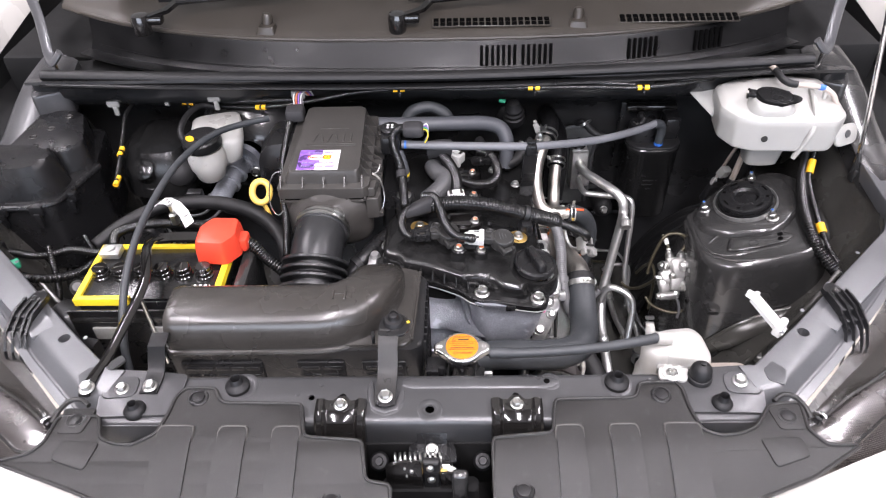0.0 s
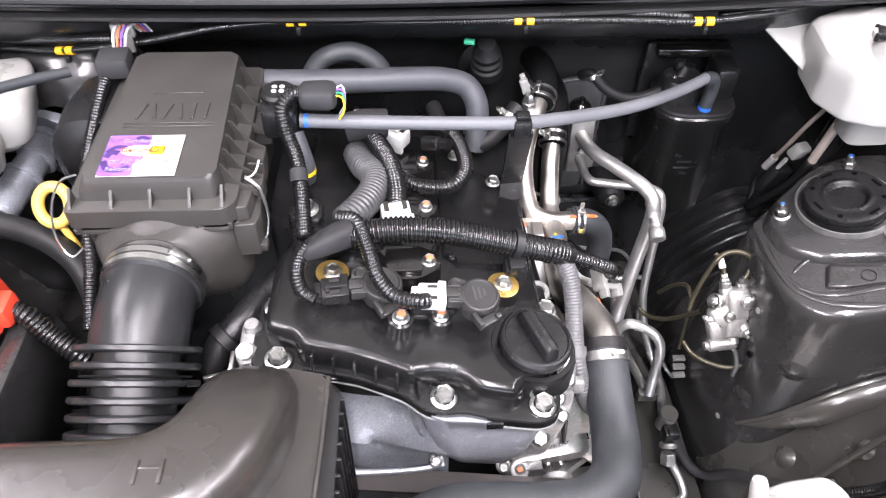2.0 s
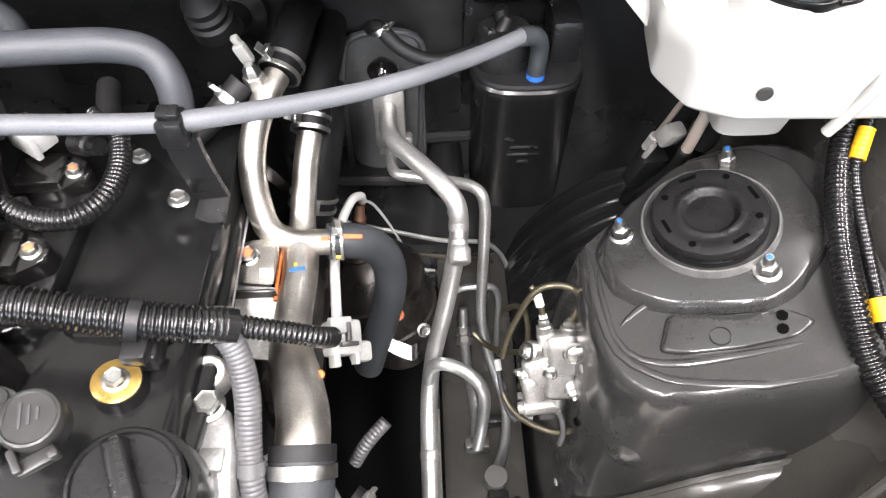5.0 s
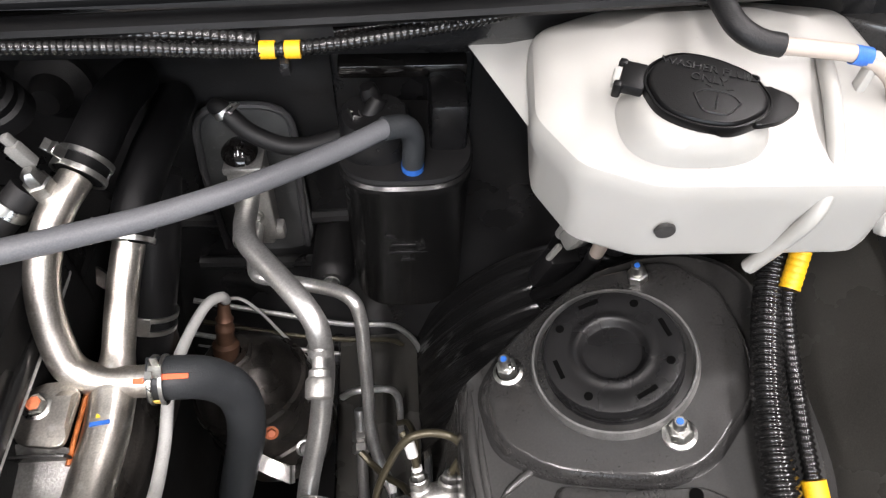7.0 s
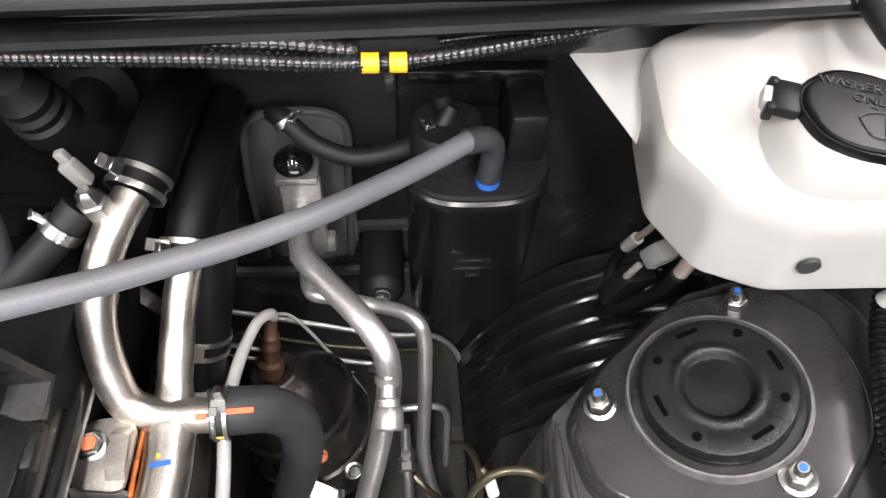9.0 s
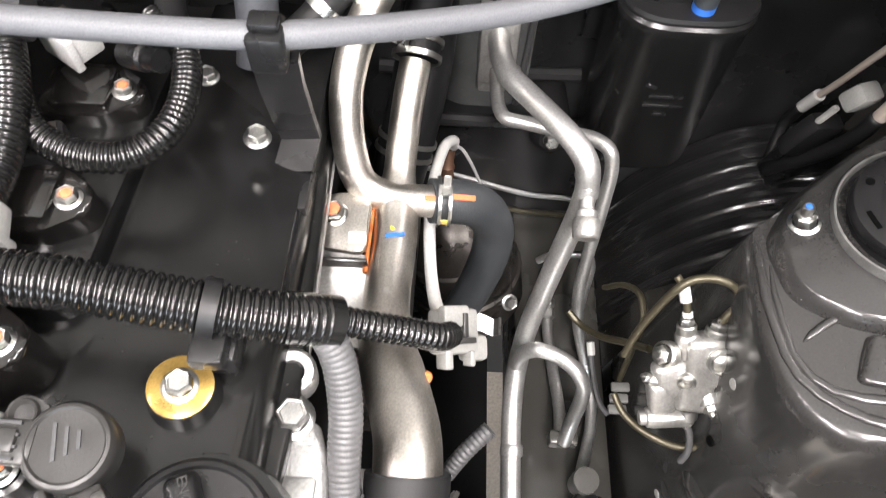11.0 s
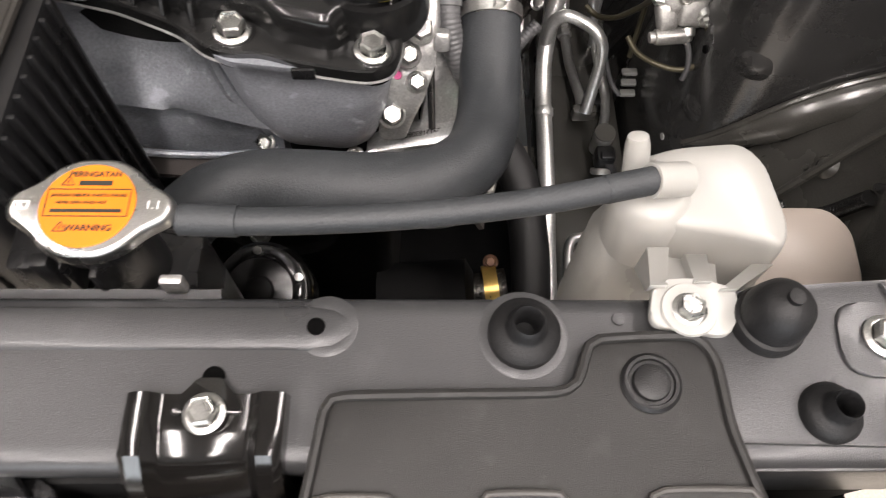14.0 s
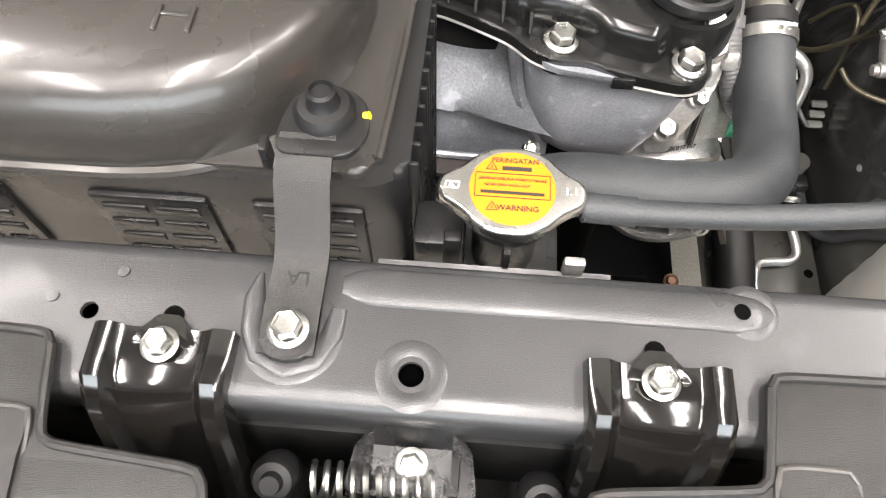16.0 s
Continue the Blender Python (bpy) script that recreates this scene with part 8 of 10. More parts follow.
    part("plate", prism(rounded([(-0.095, 1.195), (-0.035, 1.205), (-0.03, 1.245), (-0.06, 1.27), (-0.10, 1.26)], 0.01), 0.896, 0.910, 0.004), PLAST, mb)
    part("pad", prism(rounded([(-0.075, 1.115), (-0.04, 1.112), (-0.038, 1.145), (-0.072, 1.15)], 0.008), 0.90, 0.944, 0.004), PLAST, mb)
    bolt((-0.051, 1.239, 0.910), mb, (0, 0, 1), 1.2, washer=0.0125, washer_mat=STEEL)
    bolt((-0.056, 1.131, 0.945), mb, (0, 0, 1), 1.3, washer=0.0135, washer_mat=STEEL)
    bolt((-0.075, 1.085, 0.905), mb, (0, 0, 1), 0.9, STEEL)
    # coil leads in the middle
    c = thing("coil_harness", (0.04, 1.2, 0.92), "black corrugated coil wiring with white plugs", "wiring harness")
    part("conduit", corrugated([(-0.004, 1.27, 0.962), (0.012, 1.235, 0.962), (0.028, 1.200, 0.962), (0.038, 1.165, 0.960), (0.041, 1.135, 0.958), (0.040, 1.112, 0.958)], 0.0115, 0.0044, 0.18, 14), CONDUIT, c)
    part("loop", corrugated([(0.030, 1.195, 0.955), (0.045, 1.172, 0.950), (0.072, 1.160, 0.946), (0.100, 1.163, 0.944), (0.116, 1.182, 0.944), (0.119, 1.215, 0.944), (0.108, 1.252, 0.945), (0.085, 1.272, 0.945)], 0.0092, 0.004, 0.16, 12), CONDUIT, c)
    part("sleeve", tube([(0.108, 1.252, 0.945), (0.095, 1.28, 0.945), (0.088, 1.31, 0.945)], 0.0098, 14, 0.006), RUBBER, c)
    part("breather", corrugated([(-0.012, 1.092, 0.962), (0.003, 1.112, 0.962), (0.016, 1.142, 0.958), (0.018, 1.172, 0.953), (0.004, 1.20, 0.945), (-0.006, 1.235, 0.935)], 0.0165, 0.0052, 0.12, 18), CONDUITG, c)
    part("tape_wrap", tube([(-0.016, 1.235, 0.972), (0.006, 1.238, 0.975), (0.030, 1.242, 0.972)], 0.017, 16, 0.008), TAPE, c)
    for p, rot in (((0.040, 1.252, 0.945), (0, 0, -35)), ((0.040, 1.105, 0.957), (10, 0, 10)), ((0.045, 1.17, 0.935), (0, 0, 20))):
        pl = part("plug", join(box(p, (0.030, 0.022, 0.020), 0.0025, rot=rot), move(box((0, -0.010, -0.001), (0.034, 0.006, 0.023), 0.0015), Matrix.Translation(p) @ pose(0, 0, 0, *rot))), CONN if p[1] != 1.17 else PLAST, c, "white connector plug" if p[1] != 1.17 else "")
        for dx in (-0.009, 0.009):
            # Plug slot drawn as a dark pad, shade in its colour.
            part("slot", move(box((dx, 0.004, 0.0115), (0.006, 0.010, 0.001)), Matrix.Translation(p) @ pose(0, 0, 0, *rot)), INK, pl)
        part("rear_seal", move(box((0, 0.014, -0.002), (0.024, 0.006, 0.014), 0.002), Matrix.Translation(p) @ pose(0, 0, 0, *rot)), CONNG, pl)
        part("latch", box((p[0], p[1], p[2] + 0.012), (0.014, 0.010, 0.004), 0.001, rot=rot), CONN if p[1] != 1.17 else PLAST, pl)
    part("fitting", join(lathe([(0.009, 0), (0.009, 0.02), (0.007, 0.022), (0.007, 0.035), (0, 0.035)], at((0.075, 1.245, 0.94), (0.5, -0.3, 0.2)), 16)), PLAST, c)
    for x, y, z, r in ((0.112, 1.262, 0.90, 0.9), (0.155, 1.21, 0.902, 1.0), (0.135, 1.31, 0.9, 0.9)):
        bolt((x, y, z + 0.004), c, (0.1, 0, 1), r)


harness()


# ---- the side with the washer tank ----
def canister():
    t = thing("charcoal_canister", (0.468, 1.41, 0.69), "black plastic charcoal canister with moulded marks on the firewall", "canister")
    sec = lambda z, a, b: superellipse((0.468, 1.415, z), (1, 0, 0), (0, 1, 0), a, b, 3.0, 40)
    part("shell", loft([sec(0.690, 0.045, 0.04), sec(0.694, 0.052, 0.047), sec(0.70, 0.054, 0.049), sec(0.865, 0.0565, 0.051), sec(0.868, 0.0585, 0.053), sec(0.876, 0.0585, 0.053), sec(0.879, 0.056, 0.05)]), COVER, t)
    part("rim", loft([sec(0.8785, 0.0565, 0.0505), sec(0.8815, 0.0575, 0.0515), sec(0.885, 0.056, 0.05)]), RUBBER, t)
    part("head", loft([superellipse((0.443, 1.41, z), (1, 0, 0), (0, 1, 0), a, a * 0.9, 2.4, 28) for z, a in ((0.88, 0.030), (0.915, 0.029), (0.92, 0.026))]), PLAST, t)
    part("valve_block", box((0.505, 1.425, 0.905), (0.032, 0.05, 0.055), 0.006), PLAST, t)
    part("backing", box((0.468, 1.475, 0.85), (0.125, 0.01, 0.17), 0.006), PLAST, t)
    part("top_bar", box((0.468, 1.455, 0.932), (0.11, 0.02, 0.014), 0.004), GLOSS, t)
    part("nipple", lathe([(0.008, 0), (0.008, 0.02), (0.006, 0.024), (0, 0.024)], at((0.445, 1.425, 0.912), (-0.3, 0, 1)), 14), PLAST, t)
    for z, w in ((0.800, 0.03), (0.789, 0.036), (0.778, 0.012)):
        part("moulded_bar", box((0.468, 1.3648, z), (w, 0.0012, 0.0028), 0.0003, 1), PLAST, t)
    part("moulded_bar", box((0.452, 1.3653, 0.812), (0.010, 0.0012, 0.004), 0.0003, 1, (0, 20, 0)), PLAST, t)


canister()


def ac_lines():
    t = thing("expansion_valve", (0.32, 1.45, 0.75), "aluminium air conditioning valve block on the firewall", "valve")
    part("block", box((0.319, 1.447, 0.783), (0.030, 0.04, 0.10), 0.004, rot=(-8, 0, 0)), PALE, t)
    part("flange", box((0.321, 1.426, 0.795), (0.036, 0.010, 0.085), 0.003, rot=(-8, 0, 0)), PALE, t)
    part("upper_plate", box((0.319, 1.440, 0.836), (0.036, 0.03, 0.008), 0.002, rot=(-8, 0, 0)), PALE, t)
    part("lower_lug", box((0.336, 1.424, 0.757), (0.020, 0.014, 0.018), 0.003, rot=(-8, 0, 0)), PALE, t)
    part("dome", lathe([(0.016, 0), (0.017, 0.004), (0.013, 0.010), (0.006, 0.014), (0.005, 0.020), (0, 0.021)], at((0.316, 1.445, 0.842), (0, -0.2, 1)), 24), GLOSS, t)
    bolt((0.323, 1.420, 0.783), t, (0, -1, 0.15), 0.8)
    t = thing("suction_line", (0.38, 1.25, 0.6), "thick aluminium air conditioning pipe with service cap", "pipe", "air conditioning lines")
    part("pipe", tube([(0.320, 1.430, 0.806), (0.3205, 1.405, 0.810), (0.322, 1.380, 0.818), (0.328, 1.356, 0.824), (0.344, 1.334, 0.825), (0.366, 1.308, 0.823), (0.381, 1.289, 0.820), (0.390, 1.276, 0.812), (0.3925, 1.267, 0.797), (0.3915, 1.262, 0.765), (0.385, 1.254, 0.715), (0.376, 1.238, 0.667), (0.364, 1.212, 0.625), (0.357, 1.180, 0.590), (0.355, 1.14, 0.568), (0.355, 1.09, 0.556), (0.356, 1.02, 0.535), (0.357, 0.94, 0.50), (0.360, 0.84, 0.462)], 0.0100, 18, 0.005), ALUTUBE, t)
    for p, d in (((0.326, 1.358, 0.8240), (0.3, -0.9, 0.1)), ((0.391, 1.272, 0.806), (0.2, -0.5, -0.8))):
        part("bend_mark", lathe([(0.0101, -0.003), (0.0104, 0.0), (0.0101, 0.003)], at(p, d), 18), ALUTUBE, t)
    part("service_port", join(lathe([(0.0062, -0.004), (0.0062, 0.012), (0.0088, 0.014), (0.0088, 0.021)], at((0.392, 1.258, 0.796), (-0.02, -0.92, -0.36)), 16), lathe([(0.0104, -0.004), (0.0104, 0.004), (0.008, 0.006)], at((0.392, 1.262, 0.796), (0, -0.5, -0.85)), 16)), ALUTUBE, t)
    part("service_cap", lathe([(0.0098, 0.0), (0.0112, 0.002), (0.0116, 0.009), (0.0112, 0.016), (0.0096, 0.0175), (0, 0.0175)], at((0.3916, 1.240, 0.789), (-0.02, -0.92, -0.36)), 10), PALE, t, "pale ribbed service cap")
    part("joint", lathe([(0.0100, -0.006), (0.0114, -0.004), (0.0114, 0.004), (0.0100, 0.006)], at((0.3555, 1.113, 0.561), (0, 0.95, 0.25)), 18), ALUTUBE, t)
    t = thing("liquid_line", (0.42, 1.2, 0.5), "thin aluminium air conditioning pipe with pressure switch", "pipe", "air conditioning lines")
    part("pipe", tube([(0.321, 1.425, 0.768), (0.3215, 1.395, 0.770), (0.323, 1.368, 0.773), (0.329, 1.353, 0.776), (0.345, 1.348, 0.777), (0.385, 1.336, 0.780), (0.407, 1.325, 0.785), (0.418, 1.316, 0.783), (0.4225, 1.309, 0.770), (0.4235, 1.300, 0.735), (0.423, 1.285, 0.660), (0.423, 1.270, 0.607), (0.430, 1.253, 0.562), (0.445, 1.230, 0.515), (0.454, 1.20, 0.495), (0.452, 1.165, 0.492), (0.444, 1.135, 0.496), (0.434, 1.108, 0.515), (0.431, 1.098, 0.525)], 0.0064, 14, 0.004), ALUTUBE, t)
    part("crimp", lathe([(0.0064, -0.008), (0.0078, -0.006), (0.0078, 0.006), (0.0064, 0.008)], at((0.4485, 1.224, 0.508), (0.3, -0.6, -0.75)), 14), ALUTUBE, t)
    part("line_clip", box((0.440, 1.185, 0.484), (0.040, 0.012, 0.020), 0.003), PLAST, t)
    sw = part("pressure_switch", join(lathe([(0.0115, -0.03), (0.0115, -0.008), (0.013, -0.006), (0.013, 0.006), (0.0118, 0.0085), (0, 0.0085)], at((0.430, 1.091, 0.543), (0, -0.1, 1)), 20)), PALE, t)
    part("switch_cap", lathe([(0.0128, 0), (0.0128, 0.0015), (0, 0.002)], at((0.430, 1.090, 0.552), (0, -0.1, 1)), 20), GREYW, sw)
    part("plug", join(box((0.432, 1.070, 0.528), (0.024, 0.022, 0.026), 0.005), box((0.432, 1.064, 0.542), (0.016, 0.012, 0.008), 0.003)), PLAST, sw)
    part("collar", lathe([(0.0120, -0.004), (0.0135, -0.002), (0.0135, 0.002), (0.0120, 0.004)], at((0.4305, 1.060, 0.513), (0, -0.8, -0.6)), 20), PALE, sw)
    part("hex_fitting", lathe([(0.0120, -0.014), (0.0120, 0.0), (0.0095, 0.003), (0, 0.003)], at((0.430, 1.050, 0.503), (0, 0.6, 0.8)), 6), PALE, t)
    part("pipe", tube([(0.430, 1.052, 0.50), (0.437, 1.038, 0.490), (0.446, 1.016, 0.479), (0.446, 1.000, 0.474), (0.434, 0.991, 0.474), (0.41, 0.987, 0.476), (0.395, 0.982, 0.478), (0.388, 0.967, 0.478), (0.386, 0.92, 0.474), (0.386, 0.84, 0.466)], 0.0058, 14, 0.004), ALUTUBE, t)
    t = thing("bypass_line", (0.385, 1.13, 0.55), "looped aluminium pipe beside the chassis rail", "pipe", "air conditioning lines")
    part("pipe", tube([(0.357, 1.188, 0.585), (0.357, 1.187, 0.615), (0.361, 1.186, 0.638), (0.372, 1.184, 0.649), (0.390, 1.180, 0.645), (0.406, 1.171, 0.640), (0.416, 1.162, 0.628), (0.419, 1.155, 0.605), (0.417, 1.146, 0.570), (0.412, 1.130, 0.540)], 0.0074, 14, 0.004), ALUTUBE, t)
    part("lower_pipe", tube([(0.405, 1.33, 0.53), (0.406, 1.305, 0.505), (0.408, 1.255, 0.500), (0.411, 1.215, 0.505), (0.413, 1.180, 0.515), (0.411, 1.150, 0.528), (0.409, 1.132, 0.535)], 0.0066, 14, 0.005), ALUTUBE, t)
    part("nut", lathe([(0.0100, -0.013), (0.0108, -0.012), (0.0108, -0.002), (0.0085, 0.0), (0.0085, 0.002), (0.0108, 0.004), (0.0108, 0.012), (0.008, 0.014)], at((0.4055, 1.300, 0.504), (0.03, -0.95, -0.12)), 6), PALE, t)
    part("clamp", box((0.412, 1.135, 0.532), (0.03, 0.014, 0.02), 0.003), GREYW, t)


ac_lines()


def brake_valve():
    t = thing("brake_valve", (0.475, 1.11, 0.66), "cast alloy brake proportioning valve on the wheelhouse", "valve")
    u, v = Vector((1, 0, 0)), Vector((-0.02, 0.61, 0.79)).normalized()
    n = u.cross(v).normalized()
    M = Matrix((u, v, n)).transposed().to_4x4()
    M.translation = Vector((0.479, 1.134, 0.732))
    M = M @ Matrix.Scale(0.84, 4)
    blk = lambda x, y, z, a, b, h, r, spin=0: move(box((0, 0, 0), (a, b, h), r, 3, (0, 0, spin)), M @ Matrix.Translation((x, y, z)))
    body = join(blk(0.010, 0.016, 0, 0.038, 0.056, 0.026, 0.009, 8), blk(0.006, -0.016, 0, 0.036, 0.046, 0.024, 0.009, -6), blk(-0.016, -0.006, -0.002, 0.036, 0.040, 0.020, 0.008, 18), blk(-0.024, -0.026, -0.002, 0.026, 0.036, 0.020, 0.007, 12), blk(-0.006, 0.030, -0.002, 0.022, 0.030, 0.020, 0.007, 14))
    part("body", body, PALE, t)
    part("cylinder", move(lathe([(0.0, -0.026), (0.0070, -0.026), (0.0075, -0.020), (0.0098, -0.019), (0.0105, -0.014), (0.0105, 0.018), (0.009, 0.023), (0, 0.023)], pose(-0.016, -0.050, -0.001, 0, 90, 5), 20), M), PALE, t)
    part("big_plug", join(lathe([(0.0135, -0.004), (0.0135, 0.002), (0.0120, 0.0035), (0.0115, 0.0018), (0.0, 0.0018)], M @ pose(0.021, 0.022, 0.013), 24), lathe([(0.0098, 0.0015), (0.0085, 0.0050), (0.0045, 0.0070), (0, 0.0072)], M @ pose(0.021, 0.022, 0.013), 20)), STEEL, t)
    ports = ((0.018, 0.046, 0.0, (0.1, 1, 0.1), 0.0068, 0.012), (-0.010, 0.048, -0.002, (-0.12, 1, 0.1), 0.0058, 0.012), (-0.028, 0.022, 0.004, (-0.8, 0.25, 0.6), 0.0078, 0.012), (0.020, -0.026, 0.006, (0.25, -0.75, 0.6), 0.0075, 0.012), (0.004, -0.046, 0.0, (0.05, -1, 0.1), 0.0062, 0.012), (0.029, -0.002, 0.0, (1, 0.05, 0.1), 0.0042, 0.012), (-0.006, -0.003, 0.010, (-0.2, -0.2, 1), 0.0055, 0.004), (-0.036, -0.008, 0.0, (-1, 0.5, 0.2), 0.0045, 0.010))
    for x, y, z, d, r, k in ports:
        p, dd = M @ Vector((x, y, z)), M.to_3x3() @ Vector(d)
        part("port", join(lathe([(r * 1.35, -0.006), (r * 1.35, 0.002), (r * 1.12, 0.0035)], at(p, dd), 18), lathe([(r, 0.002), (r, k * 0.6), (r * 0.8, k * 0.72), (r * 0.45, k * 0.78), (r * 0.42, k), (0, k)], at(p, dd, 15), 6)), STEEL, t)
    q = lambda x, y, z: M @ Vector((x, y, z))
    part("brake_line", tube([q(0.019, 0.056, 0.001), q(0.025, 0.066, 0.002), q(0.031, 0.078, 0.003), q(0.026, 0.092, 0.003), q(0.006, 0.100, 0.003), q(-0.014, 0.097, 0.002), q(-0.026, 0.086, 0.0), q(-0.036, 0.066, -0.008), q(-0.050, 0.030, -0.02), q(-0.056, 0.0, -0.03)], 0.0032, 10, 0.004), OLIVE, t)
    part("brake_line", tube([q(-0.011, 0.058, -0.001), q(-0.013, 0.070, -0.002), q(-0.017, 0.086, -0.004), q(-0.024, 0.096, -0.008)], 0.0030, 10, 0.004), OLIVE, t)
    part("sleeve", tube([q(-0.0145, 0.074, -0.002), q(-0.018, 0.088, -0.004)], 0.0045, 10, 0.01), CONN, t)
    part("line_mark", tube([q(-0.0112, 0.0595, -0.001), q(-0.0120, 0.0640, -0.0015)], 0.0042, 10, 0.01), CONN, t)
    part("brake_line", tube([q(0.024, -0.036, 0.012), q(0.028, -0.046, 0.010), q(0.034, -0.064, 0.004), q(0.030, -0.082, -0.004), q(0.008, -0.094, -0.014), q(-0.026, -0.088, -0.030), q(-0.045, -0.076, -0.045), q(-0.054, -0.060, -0.055)], 0.0032, 10, 0.004), OLIVE, t)
    part("brake_line", tube([q(0.0045, -0.055, 0.001), q(0.010, -0.070, 0.001), q(0.011, -0.090, 0.0), q(0.008, -0.105, -0.006)], 0.0030, 10, 0.004), CONDUITG, t)
    for k in range(3):
        part("line_clip", box((0.474, 1.190 - 0.009 * k, 0.546 - 0.010 * k), (0.020, 0.010, 0.006), 0.002), CLIPG, t)
    part("stub_rod", rod(q(0.030, -0.002, 0.001), q(0.052, -0.002, 0.001), 0.0022), STEEL, t)
    # pipes that run along the bulkhead and turn down beside the wheelhouse
    b = thing("brake_pipes", (0.38, 1.42, 0.55), "bundle of thin steel brake pipes along the firewall", "pipe")
    for k, (x0, z0, z1) in enumerate(((0.30, 0.535, 0.474), (0.30, 0.484, 0.400), (0.28, 0.455, 0.372), (0.28, 0.428, 0.319))):
        zm = (0.511, 0.471, 0.429, 0.404)[k]
        part("line", tube([(x0 - 0.1, 1.470, z0 + 0.03), (x0, 1.462, z0 + 0.004), (0.385, 1.455, zm + 0.008), (0.445, 1.455, zm), (0.458, 1.452, zm - 0.008), (0.476 + 0.003 * k, 1.448, z1), (0.490, 1.43, z1 - 0.05)], 0.0036, 8, 0.005), ALUTUBE if k != 1 else OLIVE, b)
    part("clip", box((0.372, 1.448, 0.437), (0.024, 0.012, 0.012), 0.004), CONDUITG, b)
    part("line", tube([(0.388, 1.33, 0.564), (0.402, 1.33, 0.578), (0.425, 1.33, 0.581), (0.442, 1.33, 0.579), (0.451, 1.33, 0.560), (0.453, 1.32, 0.50), (0.452, 1.29, 0.42)], 0.0042, 10, 0.005), ALUTUBE, b)
    part("line", tube([(0.412, 1.25, 0.60), (0.424, 1.238, 0.596), (0.440, 1.218, 0.612), (0.456, 1.195, 0.650), (0.463, 1.172, 0.690)], 0.0036, 8, 0.005), OLIVE, b)
    part("line", tube([(0.452, 1.28, 0.60), (0.462, 1.262, 0.64), (0.468, 1.235, 0.668), (0.470, 1.215, 0.66), (0.468, 1.20, 0.62), (0.464, 1.185, 0.58)], 0.0032, 8, 0.005), OLIVE, b)
    part("line", tube([(0.442, 1.235, 0.56), (0.446, 1.205, 0.545), (0.452, 1.175, 0.538), (0.462, 1.165, 0.53)], 0.0030, 8, 0.005), CONDUITG, b)
    part("sleeve", tube([(0.4425, 1.234, 0.5595), (0.4440, 1.222, 0.553)], 0.0045, 10, 0.01), CONN, b)
    arch = thing("wheelhouse_arch", (0.53, 1.33, 0.6), "black pressed wheelhouse arch with concentric ridges", "wheelhouse", kind="structure")
    # one arc, swept back in ridges
    arc = spline([(0.425, 0, 0.36), (0.447, 0, 0.445), (0.468, 0, 0.500), (0.492, 0, 0.547), (0.515, 0, 0.582), (0.538, 0, 0.608), (0.582, 0, 0.643), (0.63, 0, 0.660), (0.69, 0, 0.662), (0.75, 0, 0.64)], 0.012)
    secs = []
    for i in range(97):
        k = 7.0 * i / 96
        rise = max(0, math.cos(2 * math.pi * k)) ** 1.5 - 0.35 * max(0, math.cos(2 * math.pi * (k - 0.5))) ** 4
        y = 1.478 - 0.026 * k
        top = [Vector((0.622 + (p.x - 0.60) * (1 + 0.016 * rise), y, 0.43 + (p.z - 0.44) * (1 + 0.016 * rise) - 0.10 * max(0, y - 1.44))) for p in map(Vector, arc)]
        secs.append(top + [p + Vector((0.006, 0, -0.016)) for p in top[::-1]])
    part("sheet", loft(secs), ARCH, arch, sharp=70)


brake_valve()


